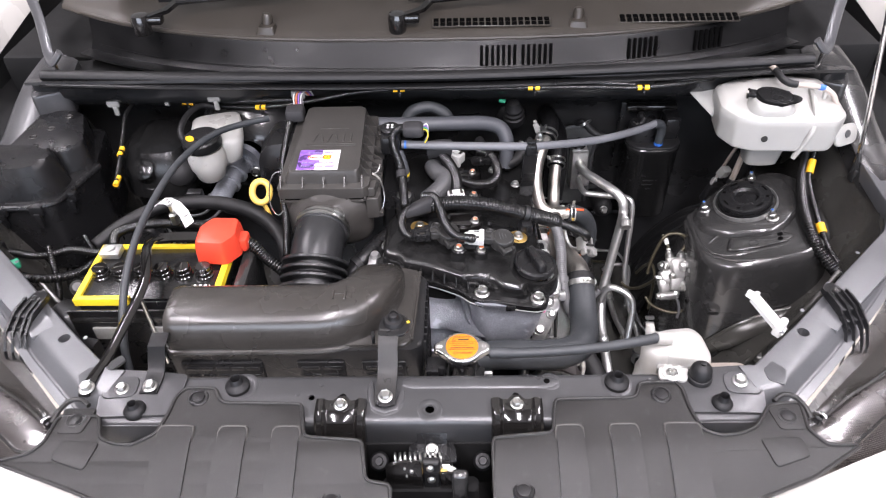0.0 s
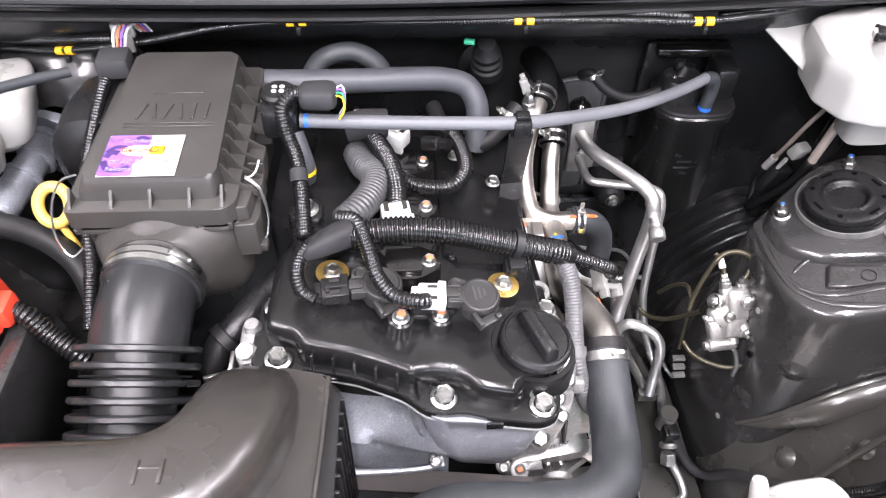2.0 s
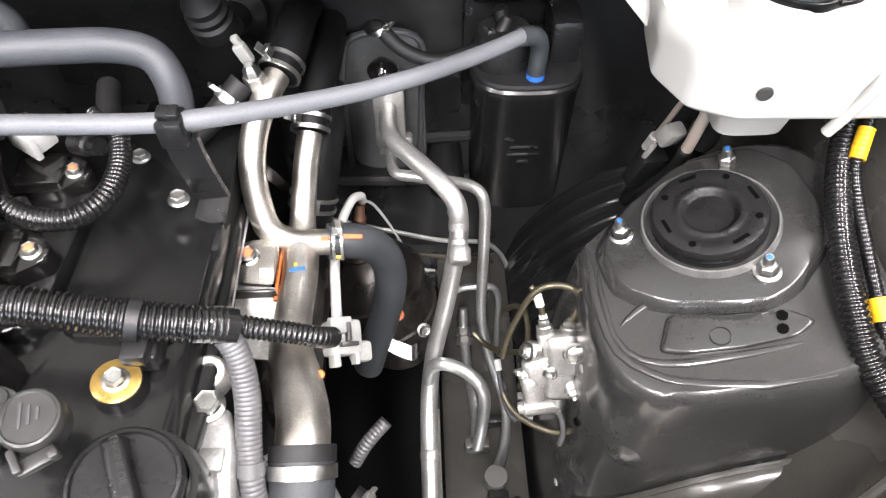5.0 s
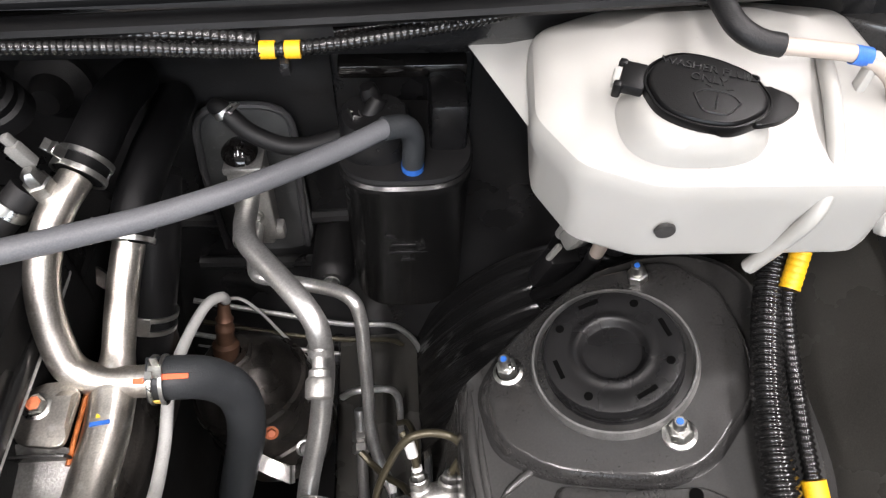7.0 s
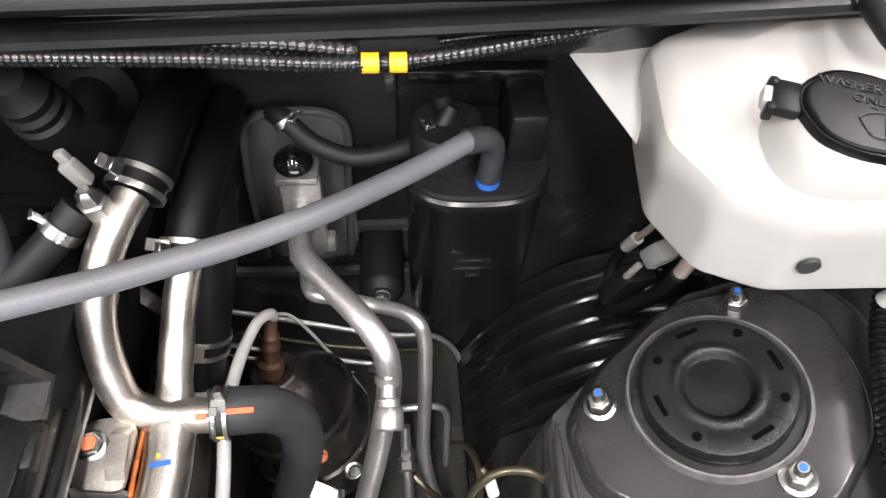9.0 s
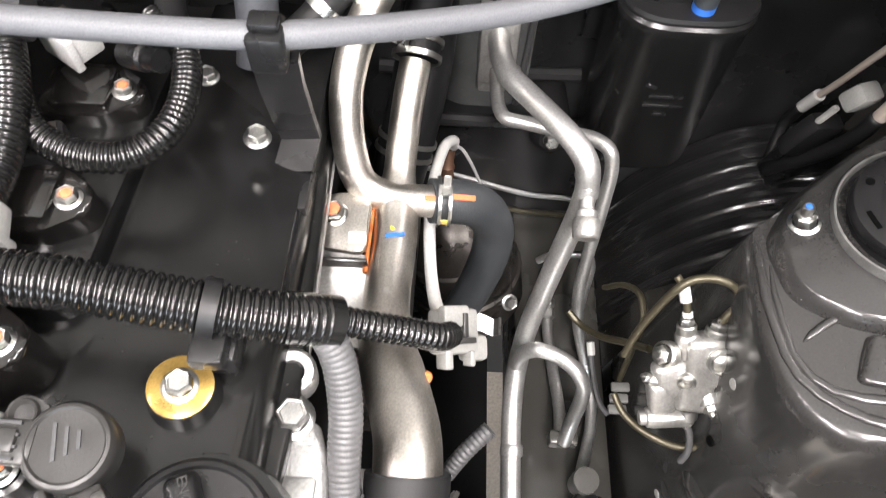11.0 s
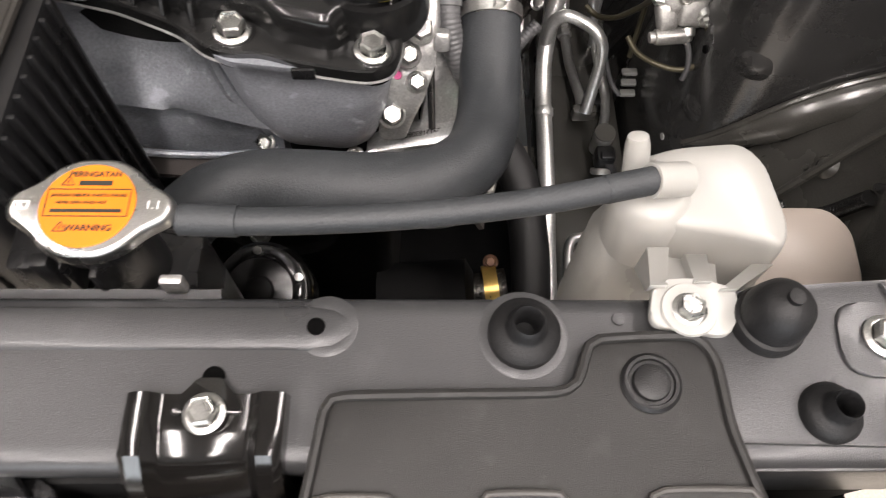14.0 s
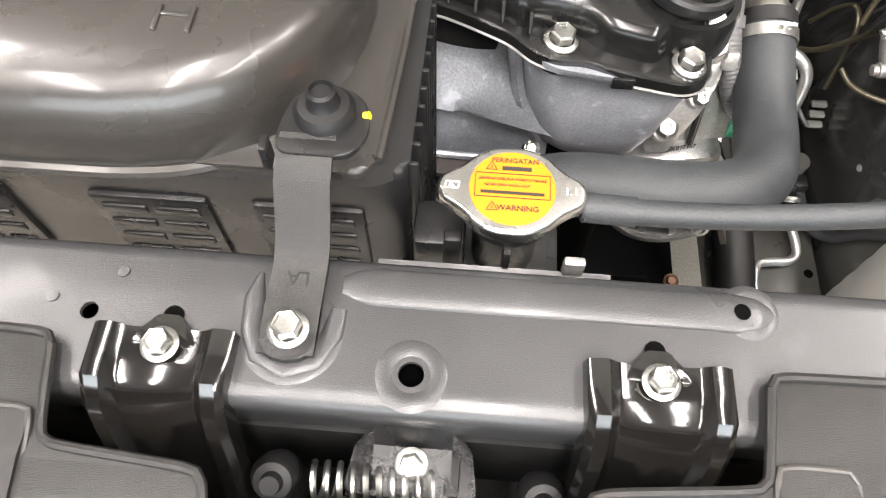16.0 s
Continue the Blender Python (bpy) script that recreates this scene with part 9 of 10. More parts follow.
def washer_tank():
    t = thing("washer_tank", (0.66, 1.3, 0.88), "milky white plastic washer tank with black cap", "washer tank")
    top = [(0.540, 1.270), (0.560, 1.232), (0.600, 1.214), (0.735, 1.210), (0.762, 1.234), (0.768, 1.300), (0.760, 1.358), (0.70, 1.374), (0.600, 1.368), (0.548, 1.345)]
    low = [(0.545, 1.272), (0.564, 1.232), (0.600, 1.216), (0.738, 1.213), (0.757, 1.232), (0.762, 1.30), (0.75, 1.34), (0.70, 1.352), (0.60, 1.352), (0.552, 1.335)]
    a, b = rounded(low, 0.007, 3), rounded(top, 0.008, 3)
    cen = lambda P: (sum(p[0] for p in P) / len(P), sum(p[1] for p in P) / len(P))
    ca, cb = cen(a), cen(b)
    sec = lambda P, c, k, z, sl=0.0: [Vector((c[0] + (x - c[0]) * k, c[1] + (y - c[1]) * k, z + sl * (y - 1.29))) for x, y in P]
    part("shell", loft([sec(a, ca, 0.90, 0.9695), sec(a, ca, 0.955, 0.971), sec(a, ca, 0.985, 0.9745), sec(a, ca, 1.0, 0.982), sec(a, ca, 1.0, 1.006), sec(b, cb, 0.995, 1.018), sec(b, cb, 1.0, 1.026), sec(b, cb, 1.0, 1.033), sec(b, cb, 0.985, 1.0385, 0.02), sec(b, cb, 0.955, 1.042, 0.04), sec(b, cb, 0.88, 1.046, 0.06), sec(b, cb, 0.6, 1.052, 0.10)]), WHITE, t, sharp=22)
    part("neck", loft([superellipse((0.626 + dx, 1.253 + dy, z), (1, 0, 0), (0, 1, 0.05), a, b2, 2.6, 40) for dx, dy, z, a, b2 in ((0.0, 0.006, 1.034, 0.046, 0.034), (0.0, 0.003, 1.046, 0.042, 0.033), (0.0, 0.0, 1.056, 0.037, 0.030), (0.0, 0.0, 1.064, 0.032, 0.026))]), WHITE, t, sharp=60)
    part("sump", loft([superellipse((0.652, 1.292, z), (1, 0, 0), (0, 1, 0), a, b2, 4, 32) for z, a, b2 in ((0.900, 0.026, 0.018), (0.905, 0.032, 0.024), (0.97, 0.042, 0.034))]), WHITE, t)
    part("rib", tube([(0.715, 1.300, 1.056), (0.705, 1.255, 1.052), (0.700, 1.225, 1.038), (0.694, 1.211, 1.018), (0.688, 1.214, 0.985), (0.680, 1.218, 0.956)], 0.005, 10, 0.006), WHITE, t)
    part("rib_step", box((0.693, 1.212, 1.005), (0.010, 0.008, 0.006), 0.002), WHITE, t)
    part("ear", loft([[Vector(p) for p in ((0.497, 1.392, 1.024), (0.525, 1.394, 1.026), (0.57, 1.355, 1.036), (0.565, 1.30, 0.992), (0.552, 1.315, 0.985))], [Vector(p) for p in ((0.497, 1.397, 1.022), (0.525, 1.399, 1.024), (0.57, 1.362, 1.034), (0.565, 1.307, 0.99), (0.552, 1.322, 0.983))]]), WHITE, t, sharp=20)
    part("ear", move(prism(rounded([(-0.03, -0.02), (0.028, -0.024), (0.028, 0.014), (-0.03, 0.02)], 0.012), 0, 0.006, 0.002), Matrix.Translation((0.775, 1.244, 0.993)) @ pose(0, 0, 0, 70, 0, 30)), WHITE, t)
    part("ear_hole", lathe([(0, 0.0004), (0.007, 0.0004), (0.008, -0.001)], Matrix.Translation((0.7785, 1.237, 0.9955)) @ pose(0, 0, 0, 70, 0, 30), 18), CONDUITG, t)
    part("dot_mark", lathe([(0, 0.001), (0.0058, 0.001), (0.0062, -0.001)], at((0.613, 1.2135, 1.001), (-0.02, -1, -0.05)), 18), CONNG, t)
    for k in range(5):
        part("moulded_dash", box((0.5555, 1.31, 1.028 - k * 0.0045), (0.001, 0.006, 0.0018), 0, rot=(0, 0, 5)), CONNG, t)
    m = at((0.626, 1.253, 1.068), (-0.04, -0.10, 1))
    plan = rounded([(-0.034, -0.004), (-0.022, -0.022), (-0.004, -0.0265), (0.018, -0.024), (0.034, -0.008), (0.035, 0.004), (0.024, 0.020), (0.0, 0.0265), (-0.020, 0.0245), (-0.033, 0.010)], 0.012, 4)
    ring = lambda k, z: [m @ Vector((x * k, y * k, z)) for x, y in plan]
    cap = part("cap", loft([ring(0.93, -0.008), ring(0.98, -0.007), ring(1.0, -0.004), ring(1.0, 0.001), ring(0.985, 0.0025), ring(0.955, 0.0028), ring(0.94, 0.0016), ring(0.925, 0.0016), ring(0.91, 0.0032), ring(0.885, 0.0040), ring(0.84, 0.0042)]), CAPB, t, "black flip cap with moulded writing and symbol")
    part("hinge", move(join(box((-0.038, 0.0, -0.001), (0.014, 0.020, 0.007), 0.002), box((-0.045, 0.008, -0.002), (0.005, 0.005, 0.010), 0.0015), box((-0.045, -0.009, -0.002), (0.005, 0.005, 0.010), 0.0015)), m), CAPB, cap)
    part("hinge_pin", move(box((-0.046, 0.0, -0.003), (0.006, 0.012, 0.008), 0.002), m), WHITE, cap)
    part("tab", move(prism(rounded([(0.026, -0.018), (0.040, -0.010), (0.048, 0.002), (0.046, 0.009), (0.036, 0.012), (0.028, 0.014)], 0.005), -0.001, 0.0022, 0.0012), m), CAPB, cap)
    for words, y, size in (("WASHER FLUID", 0.0135, 0.0075), ("ONLY", 0.0058, 0.0072)):
        text_on(words, size, m @ pose(0.0, y, 0.0044), PLAST, cap, 0.0005)
    fan = [(-0.012, 0.004), (-0.008, 0.008), (0.0, 0.0095), (0.008, 0.008), (0.012, 0.004), (0.006, -0.006), (0.0, -0.0065), (-0.006, -0.006), (-0.012, 0.004)]
    wire = lambda pts: tube([(x + 0.006, y - 0.0105, 0.0044) for x, y in pts], 0.0006, 6, 0.003)
    part("symbol", move(join(wire(fan[:5]), wire(fan[4:]), wire([(0.0, 0.007), (0.0, 0.0), (0.0, -0.004)]), wire([(-0.007, 0.0125), (-0.004, 0.0115)]), wire([(0.004, 0.0115), (0.007, 0.0125)])), m), PLAST, cap)
    h = thing("washer_hose", (0.68, 1.3, 1.06), "clear hose with black rubber elbow on the washer tank", "hose")
    part("elbow", tube([(0.646, 1.318, 1.086), (0.647, 1.305, 1.085), (0.652, 1.292, 1.081), (0.663, 1.285, 1.077), (0.676, 1.283, 1.075)], 0.0068, 14, 0.004), RUBBER, h)
    part("clear_hose", tube([(0.646, 1.314, 1.086), (0.643, 1.335, 1.087), (0.636, 1.36, 1.09)], 0.0056, 12, 0.006), CREAM, h)
    part("clear_hose", tube([(0.674, 1.283, 1.075), (0.700, 1.281, 1.073), (0.722, 1.279, 1.070), (0.742, 1.272, 1.06), (0.757, 1.262, 1.03)], 0.0050, 12, 0.006), CREAM, h)
    part("blue_mark", lathe([(0.0052, -0.005), (0.0056, -0.005), (0.0056, 0.005), (0.0052, 0.005)], at((0.722, 1.279, 1.070), (1, -0.1, -0.15)), 14), BLUE, h)
    part("post", box((0.730, 1.277, 1.058), (0.006, 0.008, 0.03), 0.002), WHITE, h)
    p = thing("washer_pump", (0.6, 1.32, 0.88), "black washer pump with clear hose behind the strut", "pump")
    part("body", lathe([(0.014, -0.03), (0.016, -0.02), (0.016, 0.03), (0.010, 0.036), (0, 0.036)], at((0.648, 1.335, 0.86), (0.1, 0, 1)), 18), PLAST, p)
    part("plug", box((0.614, 1.34, 0.838), (0.024, 0.018, 0.024), 0.004, 2, (20, 10, 25)), CLIPG, p, "pale wiring plug")
    part("plug", box((0.616, 1.373, 0.705), (0.030, 0.03, 0.045), 0.006, 2, (15, 0, 20)), PLAST, p)
    part("plug", box((0.604, 1.352, 0.775), (0.034, 0.02, 0.05), 0.006, 2, (10, 12, 15)), PLAST, p)
    part("clip", box((0.596, 1.338, 0.817), (0.006, 0.005, 0.022), 0.002, 2, (0, 22, 0)), CLIPG, p)
    part("clip", box((0.622, 1.337, 0.785), (0.006, 0.005, 0.022), 0.002, 2, (0, 22, 0)), CLIPG, p)
    part("spout", tube([(0.632, 1.312, 0.95), (0.631, 1.316, 0.90), (0.630, 1.321, 0.86), (0.628, 1.325, 0.826)], 0.0062, 14, 0.006), CREAM, p)
    part("lead", tube([(0.628, 1.325, 0.832), (0.626, 1.328, 0.805), (0.618, 1.338, 0.77), (0.605, 1.352, 0.735), (0.600, 1.37, 0.70)], 0.0072, 14, 0.006), RUBBER, p)
    part("hose", tube([(0.648, 1.345, 0.955), (0.642, 1.358, 0.91), (0.635, 1.375, 0.86), (0.629, 1.398, 0.79), (0.626, 1.415, 0.748)], 0.0034, 12, 0.006), CREAM, p)
    part("sleeve", tube([(0.6275, 1.405, 0.772), (0.626, 1.416, 0.742)], 0.0062, 12, 0.008), CONN, p)
    part("lead", tube([(0.626, 1.415, 0.745), (0.622, 1.418, 0.715), (0.616, 1.40, 0.69), (0.612, 1.38, 0.675)], 0.006, 12, 0.006), RUBBER, p)


washer_tank()


def overflow_tank():
    t = thing("overflow_tank", (0.36, 0.79, 0.70), "milky white coolant overflow tank with bolted foot", "coolant tank")
    up = rounded([(0.319, 0.795), (0.322, 0.777), (0.345, 0.767), (0.392, 0.758), (0.409, 0.752), (0.415, 0.768), (0.410, 0.812), (0.398, 0.826), (0.356, 0.822), (0.328, 0.812)], 0.011, 3)
    lo = rounded([(0.313, 0.795), (0.316, 0.770), (0.343, 0.757), (0.392, 0.747), (0.410, 0.742), (0.418, 0.764), (0.413, 0.816), (0.400, 0.830), (0.354, 0.826), (0.322, 0.815)], 0.011, 3)
    c = (0.367, 0.784)
    S = lambda P, k, z: [Vector((c[0] + (x - c[0]) * k, c[1] + (y - c[1]) * k, z)) for x, y in P]
    part("shell", loft([S(lo, 1.0, 0.72)] + [S(lo, 1.0 + 0.02 * (i % 2), 0.74 + 0.012 * i) for i in range(9)] + [S(lo, 1.0, 0.852), S(up, 1.02, 0.872), S(up, 1.0, 0.892), S(up, 0.985, 0.906), S(up, 0.955, 0.914), S(up, 0.89, 0.918), S(up, 0.6, 0.92)]), WHITE, t, sharp=70)
    part("dome", lathe([(0.024, -0.05), (0.024, -0.008), (0.021, 0.001), (0.015, 0.005), (0, 0.006)], at((0.338, 0.788, 0.918), (-0.1, 0, 1)), 32), WHITE, t)
    part("nipple", lathe([(0.0085, -0.02), (0.0072, 0.014), (0.0058, 0.020), (0, 0.0215)], at((0.331, 0.806, 0.917), (-0.12, 0.4, 0.9)), 18), WHITE, t)
    part("hose_neck", tube([(0.352, 0.788, 0.932), (0.330, 0.7825, 0.939)], 0.0098, 18, 0.01), WHITE, t)
    part("foot", prism(rounded([(0.311, 0.694), (0.348, 0.688), (0.356, 0.711), (0.337, 0.717), (0.316, 0.716)], 0.007), 0.955, 0.9595, 0.0015), WHITE, t)
    part("boss", lathe([(0.013, 0.0), (0.0125, 0.0015), (0, 0.0015)], at((0.330, 0.701, 0.9595)), 24), WHITE, t)
    for a, b in (((0.317, 0.712), (0.338, 0.756)), ((0.338, 0.714), (0.358, 0.752)), ((0.349, 0.710), (0.394, 0.746))):
        part("foot_arm", loft([[Vector((a[0] + w, a[1], z)) for w, z in ((-0.004, 0.955), (0.004, 0.955), (0.004, 0.9625), (-0.004, 0.9625))], [Vector((b[0] + w, b[1], z)) for w, z in ((-0.006, 0.885), (0.006, 0.885), (0.006, 0.913), (-0.006, 0.913))]]), WHITE, t)
    part("web", loft([[Vector(p) for p in ((0.317, 0.712, 0.9565), (0.345, 0.711, 0.9565), (0.345, 0.711, 0.9595), (0.317, 0.712, 0.9595))], [Vector(p) for p in ((0.336, 0.756, 0.900), (0.372, 0.750, 0.900), (0.372, 0.750, 0.904), (0.336, 0.756, 0.904))]]), WHITE, t)
    bolt((0.330, 0.701, 0.9595), t, (0, 0, 1), 0.95)
    s = thing("lower_tank", (0.46, 0.80, 0.66), "yellowed white plastic tank beside the overflow tank", "tank")
    band = rounded([(0.403, 0.760), (0.501, 0.756), (0.518, 0.774), (0.521, 0.821), (0.506, 0.840), (0.403, 0.840)], 0.012, 3)
    part("seam", loft([[Vector((0.456 + (x - 0.456) * k, 0.795 + (y - 0.795) * k, z)) for x, y in band] for k, z in ((1.0, 0.768), (1.035, 0.770), (1.035, 0.773), (1.0, 0.775))], False), CREAM, s)
    part("shell", loft([[Vector((0.456 + (x - 0.456) * k, 0.795 + (y - 0.795) * k, z)) for x, y in rounded([(0.405, 0.762), (0.500, 0.758), (0.516, 0.775), (0.519, 0.820), (0.505, 0.838), (0.405, 0.838)], 0.012, 3)] for k, z in ((1.04, 0.66), (1.03, 0.76), (1.0, 0.805), (0.97, 0.815), (0.9, 0.82))]), CREAM, s, sharp=60)


overflow_tank()


def side_wiring():
    w = thing("side_wiring", (0.75, 1.2, 0.8), "black corrugated wiring with yellow tape along the wing", "wiring harness")
    part("conduit", corrugated([(0.748, 1.30, 0.975), (0.734, 1.268, 0.925), (0.722, 1.238, 0.905), (0.708, 1.196, 0.898), (0.696, 1.148, 0.892), (0.690, 1.10, 0.884), (0.694, 1.06, 0.868), (0.712, 1.03, 0.85), (0.735, 1.01, 0.83)], 0.0112, 0.0050, 0.2, 16), CONDUIT, w)
    part("conduit", corrugated([(0.752, 1.285, 0.965), (0.738, 1.248, 0.928), (0.728, 1.225, 0.910), (0.720, 1.19, 0.902), (0.714, 1.15, 0.896), (0.710, 1.11, 0.888), (0.714, 1.065, 0.868), (0.728, 1.035, 0.85)], 0.0058, 0.004, 0.2, 12), CONDUIT, w)
    part("yellow_tape", corrugated([(0.7385, 1.249, 0.9285), (0.7325, 1.236, 0.9185), (0.7292, 1.2285, 0.9125)], 0.0074, 0.0045, 0.06, 14), TAPEY, w)
    part("yellow_tape", tube([(0.7102, 1.105, 0.8862), (0.7115, 1.088, 0.879)], 0.0075, 14, 0.01), TAPEY, w)
    v = thing("apron_wiring", (0.55, 0.93, 0.6), "black wiring branch along the wheelhouse", "wiring harness")
    part("taped_lead", tube([(0.434, 1.066, 0.53), (0.450, 1.052, 0.503), (0.468, 1.030, 0.488), (0.485, 1.014, 0.502), (0.495, 1.001, 0.536), (0.514, 0.969, 0.582), (0.539, 0.933, 0.628)], 0.0070, 12, 0.006), TAPE, v)
    part("conduit", corrugated([(0.534, 0.940, 0.620), (0.548, 0.928, 0.636), (0.566, 0.919, 0.648), (0.588, 0.908, 0.677), (0.598, 0.893, 0.735)], 0.0078, 0.004, 0.16, 12), CONDUIT, v)
    part("branch", corrugated([(0.556, 0.926, 0.640), (0.543, 0.907, 0.616), (0.535, 0.890, 0.604), (0.526, 0.881, 0.594), (0.512, 0.878, 0.580)], 0.0062, 0.004, 0.16, 12), CONDUIT, v)
    part("yellow_tape", tube([(0.5385, 0.898, 0.6095), (0.5325, 0.886, 0.6010)], 0.0078, 14, 0.01), TAPEY, v)
    part("clip", box((0.558, 0.927, 0.655), (0.012, 0.012, 0.02), 0.003), PLAST, v)
    for x, y in ((0.461, 1.088), (0.463, 0.980)):
        part("rail_hole", lathe([(0, 0.0006), (0.0058, 0.0006), (0.0062, -0.001)], at((x, y, 0.4652)), 16), HOLESHADE, v)
    for sx in (-1, 1):
        r = thing("rubber_stay", (sx * 0.6, 0.8, 0.93), "ribbed black rubber bonnet side stop bolted to the rail", "rubber stop", "bonnet side stops")
        x, y = sx * 0.604, 0.842
        d = Vector((0.05 * sx * 0.35, -0.10, 0)).normalized()
        s = Vector((-d.y, d.x, 0))
        P = lambda a, b, z: Vector((x, y, z)) + d * a + s * b
        part("pad", prism([tuple(P(a, b, 0)[:2]) for a, b in ((-0.018, -0.012), (-0.022, 0.0), (-0.018, 0.012), (0.02, 0.014), (0.035, 0.016), (0.035, -0.016), (0.02, -0.014))], 0.960, 0.970, 0.003, 2, 0.005), PLAST, r)
        for b in (-0.014, -0.003, 0.008, 0.016):
            part("leg", strap([P(0.0, b, 0.971), P(0.03, b, 0.970), P(0.06, b * 1.1, 0.955), P(0.075, b * 1.15, 0.93), P(0.08, b * 1.15, 0.90)], 0.009, 0.0035, (0.2, 0.2, 1)), PLAST, r)
        part("web", prism([tuple(P(a, b, 0)[:2]) for a, b in ((0.02, -0.015), (0.05, -0.016), (0.05, 0.016), (0.02, 0.015))], 0.952, 0.962, 0.002, 2), PLAST, r)
        bolt((x, y, 0.970), r, (0, 0, 1), 0.85, GREYD)
    k = thing("stay_clip", (0.49, 0.80, 0.9), "white plastic bonnet stay clip standing on the rail", "clip")
    part("blade", strap([(0.514, 0.786, 0.944), (0.503, 0.802, 0.954), (0.490, 0.824, 0.962), (0.482, 0.838, 0.967)], 0.016, 0.008, (0.7, 0.7, 0.1)), CONN, k)
    part("base", prism(rounded([(0.503, 0.775), (0.522, 0.795), (0.516, 0.803), (0.495, 0.785)], 0.003), 0.945, 0.962, 0.002), CONN, k)
    part("hook", box((0.488, 0.842, 0.968), (0.010, 0.006, 0.010), 0.002, rot=(0, 30, 40)), CONN, k)
    part("hook", box((0.476, 0.837, 0.973), (0.006, 0.012, 0.012), 0.002, rot=(0, 30, 40)), CONN, k)
    st = thing("bonnet_stay", (0.80, 1.2, 0.95), "thin bright steel bonnet prop rod with socket", "prop rod")
    part("rod", tube([(0.797, 1.205, 0.955), (0.782, 1.205, 1.04), (0.765, 1.21, 1.14), (0.742, 1.22, 1.28), (0.70, 1.24, 1.52)], 0.0042, 12, 0.02), CHROME, st)
    part("socket", join(lathe([(0.007, -0.01), (0.008, 0.0), (0.0065, 0.02), (0.0045, 0.03)], at((0.798, 1.205, 0.945), (-0.15, 0, 1)), 14), box((0.80, 1.205, 0.925), (0.012, 0.02, 0.03), 0.004)), GREYD, st)
    for sx in (-1, 1):
        hg = thing("hinge_bracket", (sx * 0.78, 1.45, 1.02), "grey painted bonnet hinge with bolts beside the cowl", "hinge", "bonnet hinges")
        # Bracket is the darker grey on the +x side.
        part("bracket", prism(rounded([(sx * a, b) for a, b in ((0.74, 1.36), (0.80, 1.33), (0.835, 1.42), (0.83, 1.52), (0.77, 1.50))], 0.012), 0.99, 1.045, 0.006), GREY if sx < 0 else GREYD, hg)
        part("arm", tube([(sx * 0.750, 1.405, 1.105), (sx * 0.765, 1.400, 1.088), (sx * 0.788, 1.428, 1.085), (sx * 0.806, 1.465, 1.105), (sx * 0.845, 1.54, 1.125), (sx * 0.90, 1.63, 1.15), (sx * 0.93, 1.68, 1.19)], 0.013, 12, 0.01, 0.45), RAIL, hg)
        part("hook", rod((sx * 0.772, 1.41, 1.04), (sx * 0.770, 1.405, 1.09), 0.004), CHROME, hg)
        bolt((sx * 0.79, 1.385, 1.045), hg, (0, 0, 1), 1.0, GREYD)
        bolt((sx * 0.80, 1.36, 1.045), hg, (0, 0, 1), 0.9, GREYD)


side_wiring()


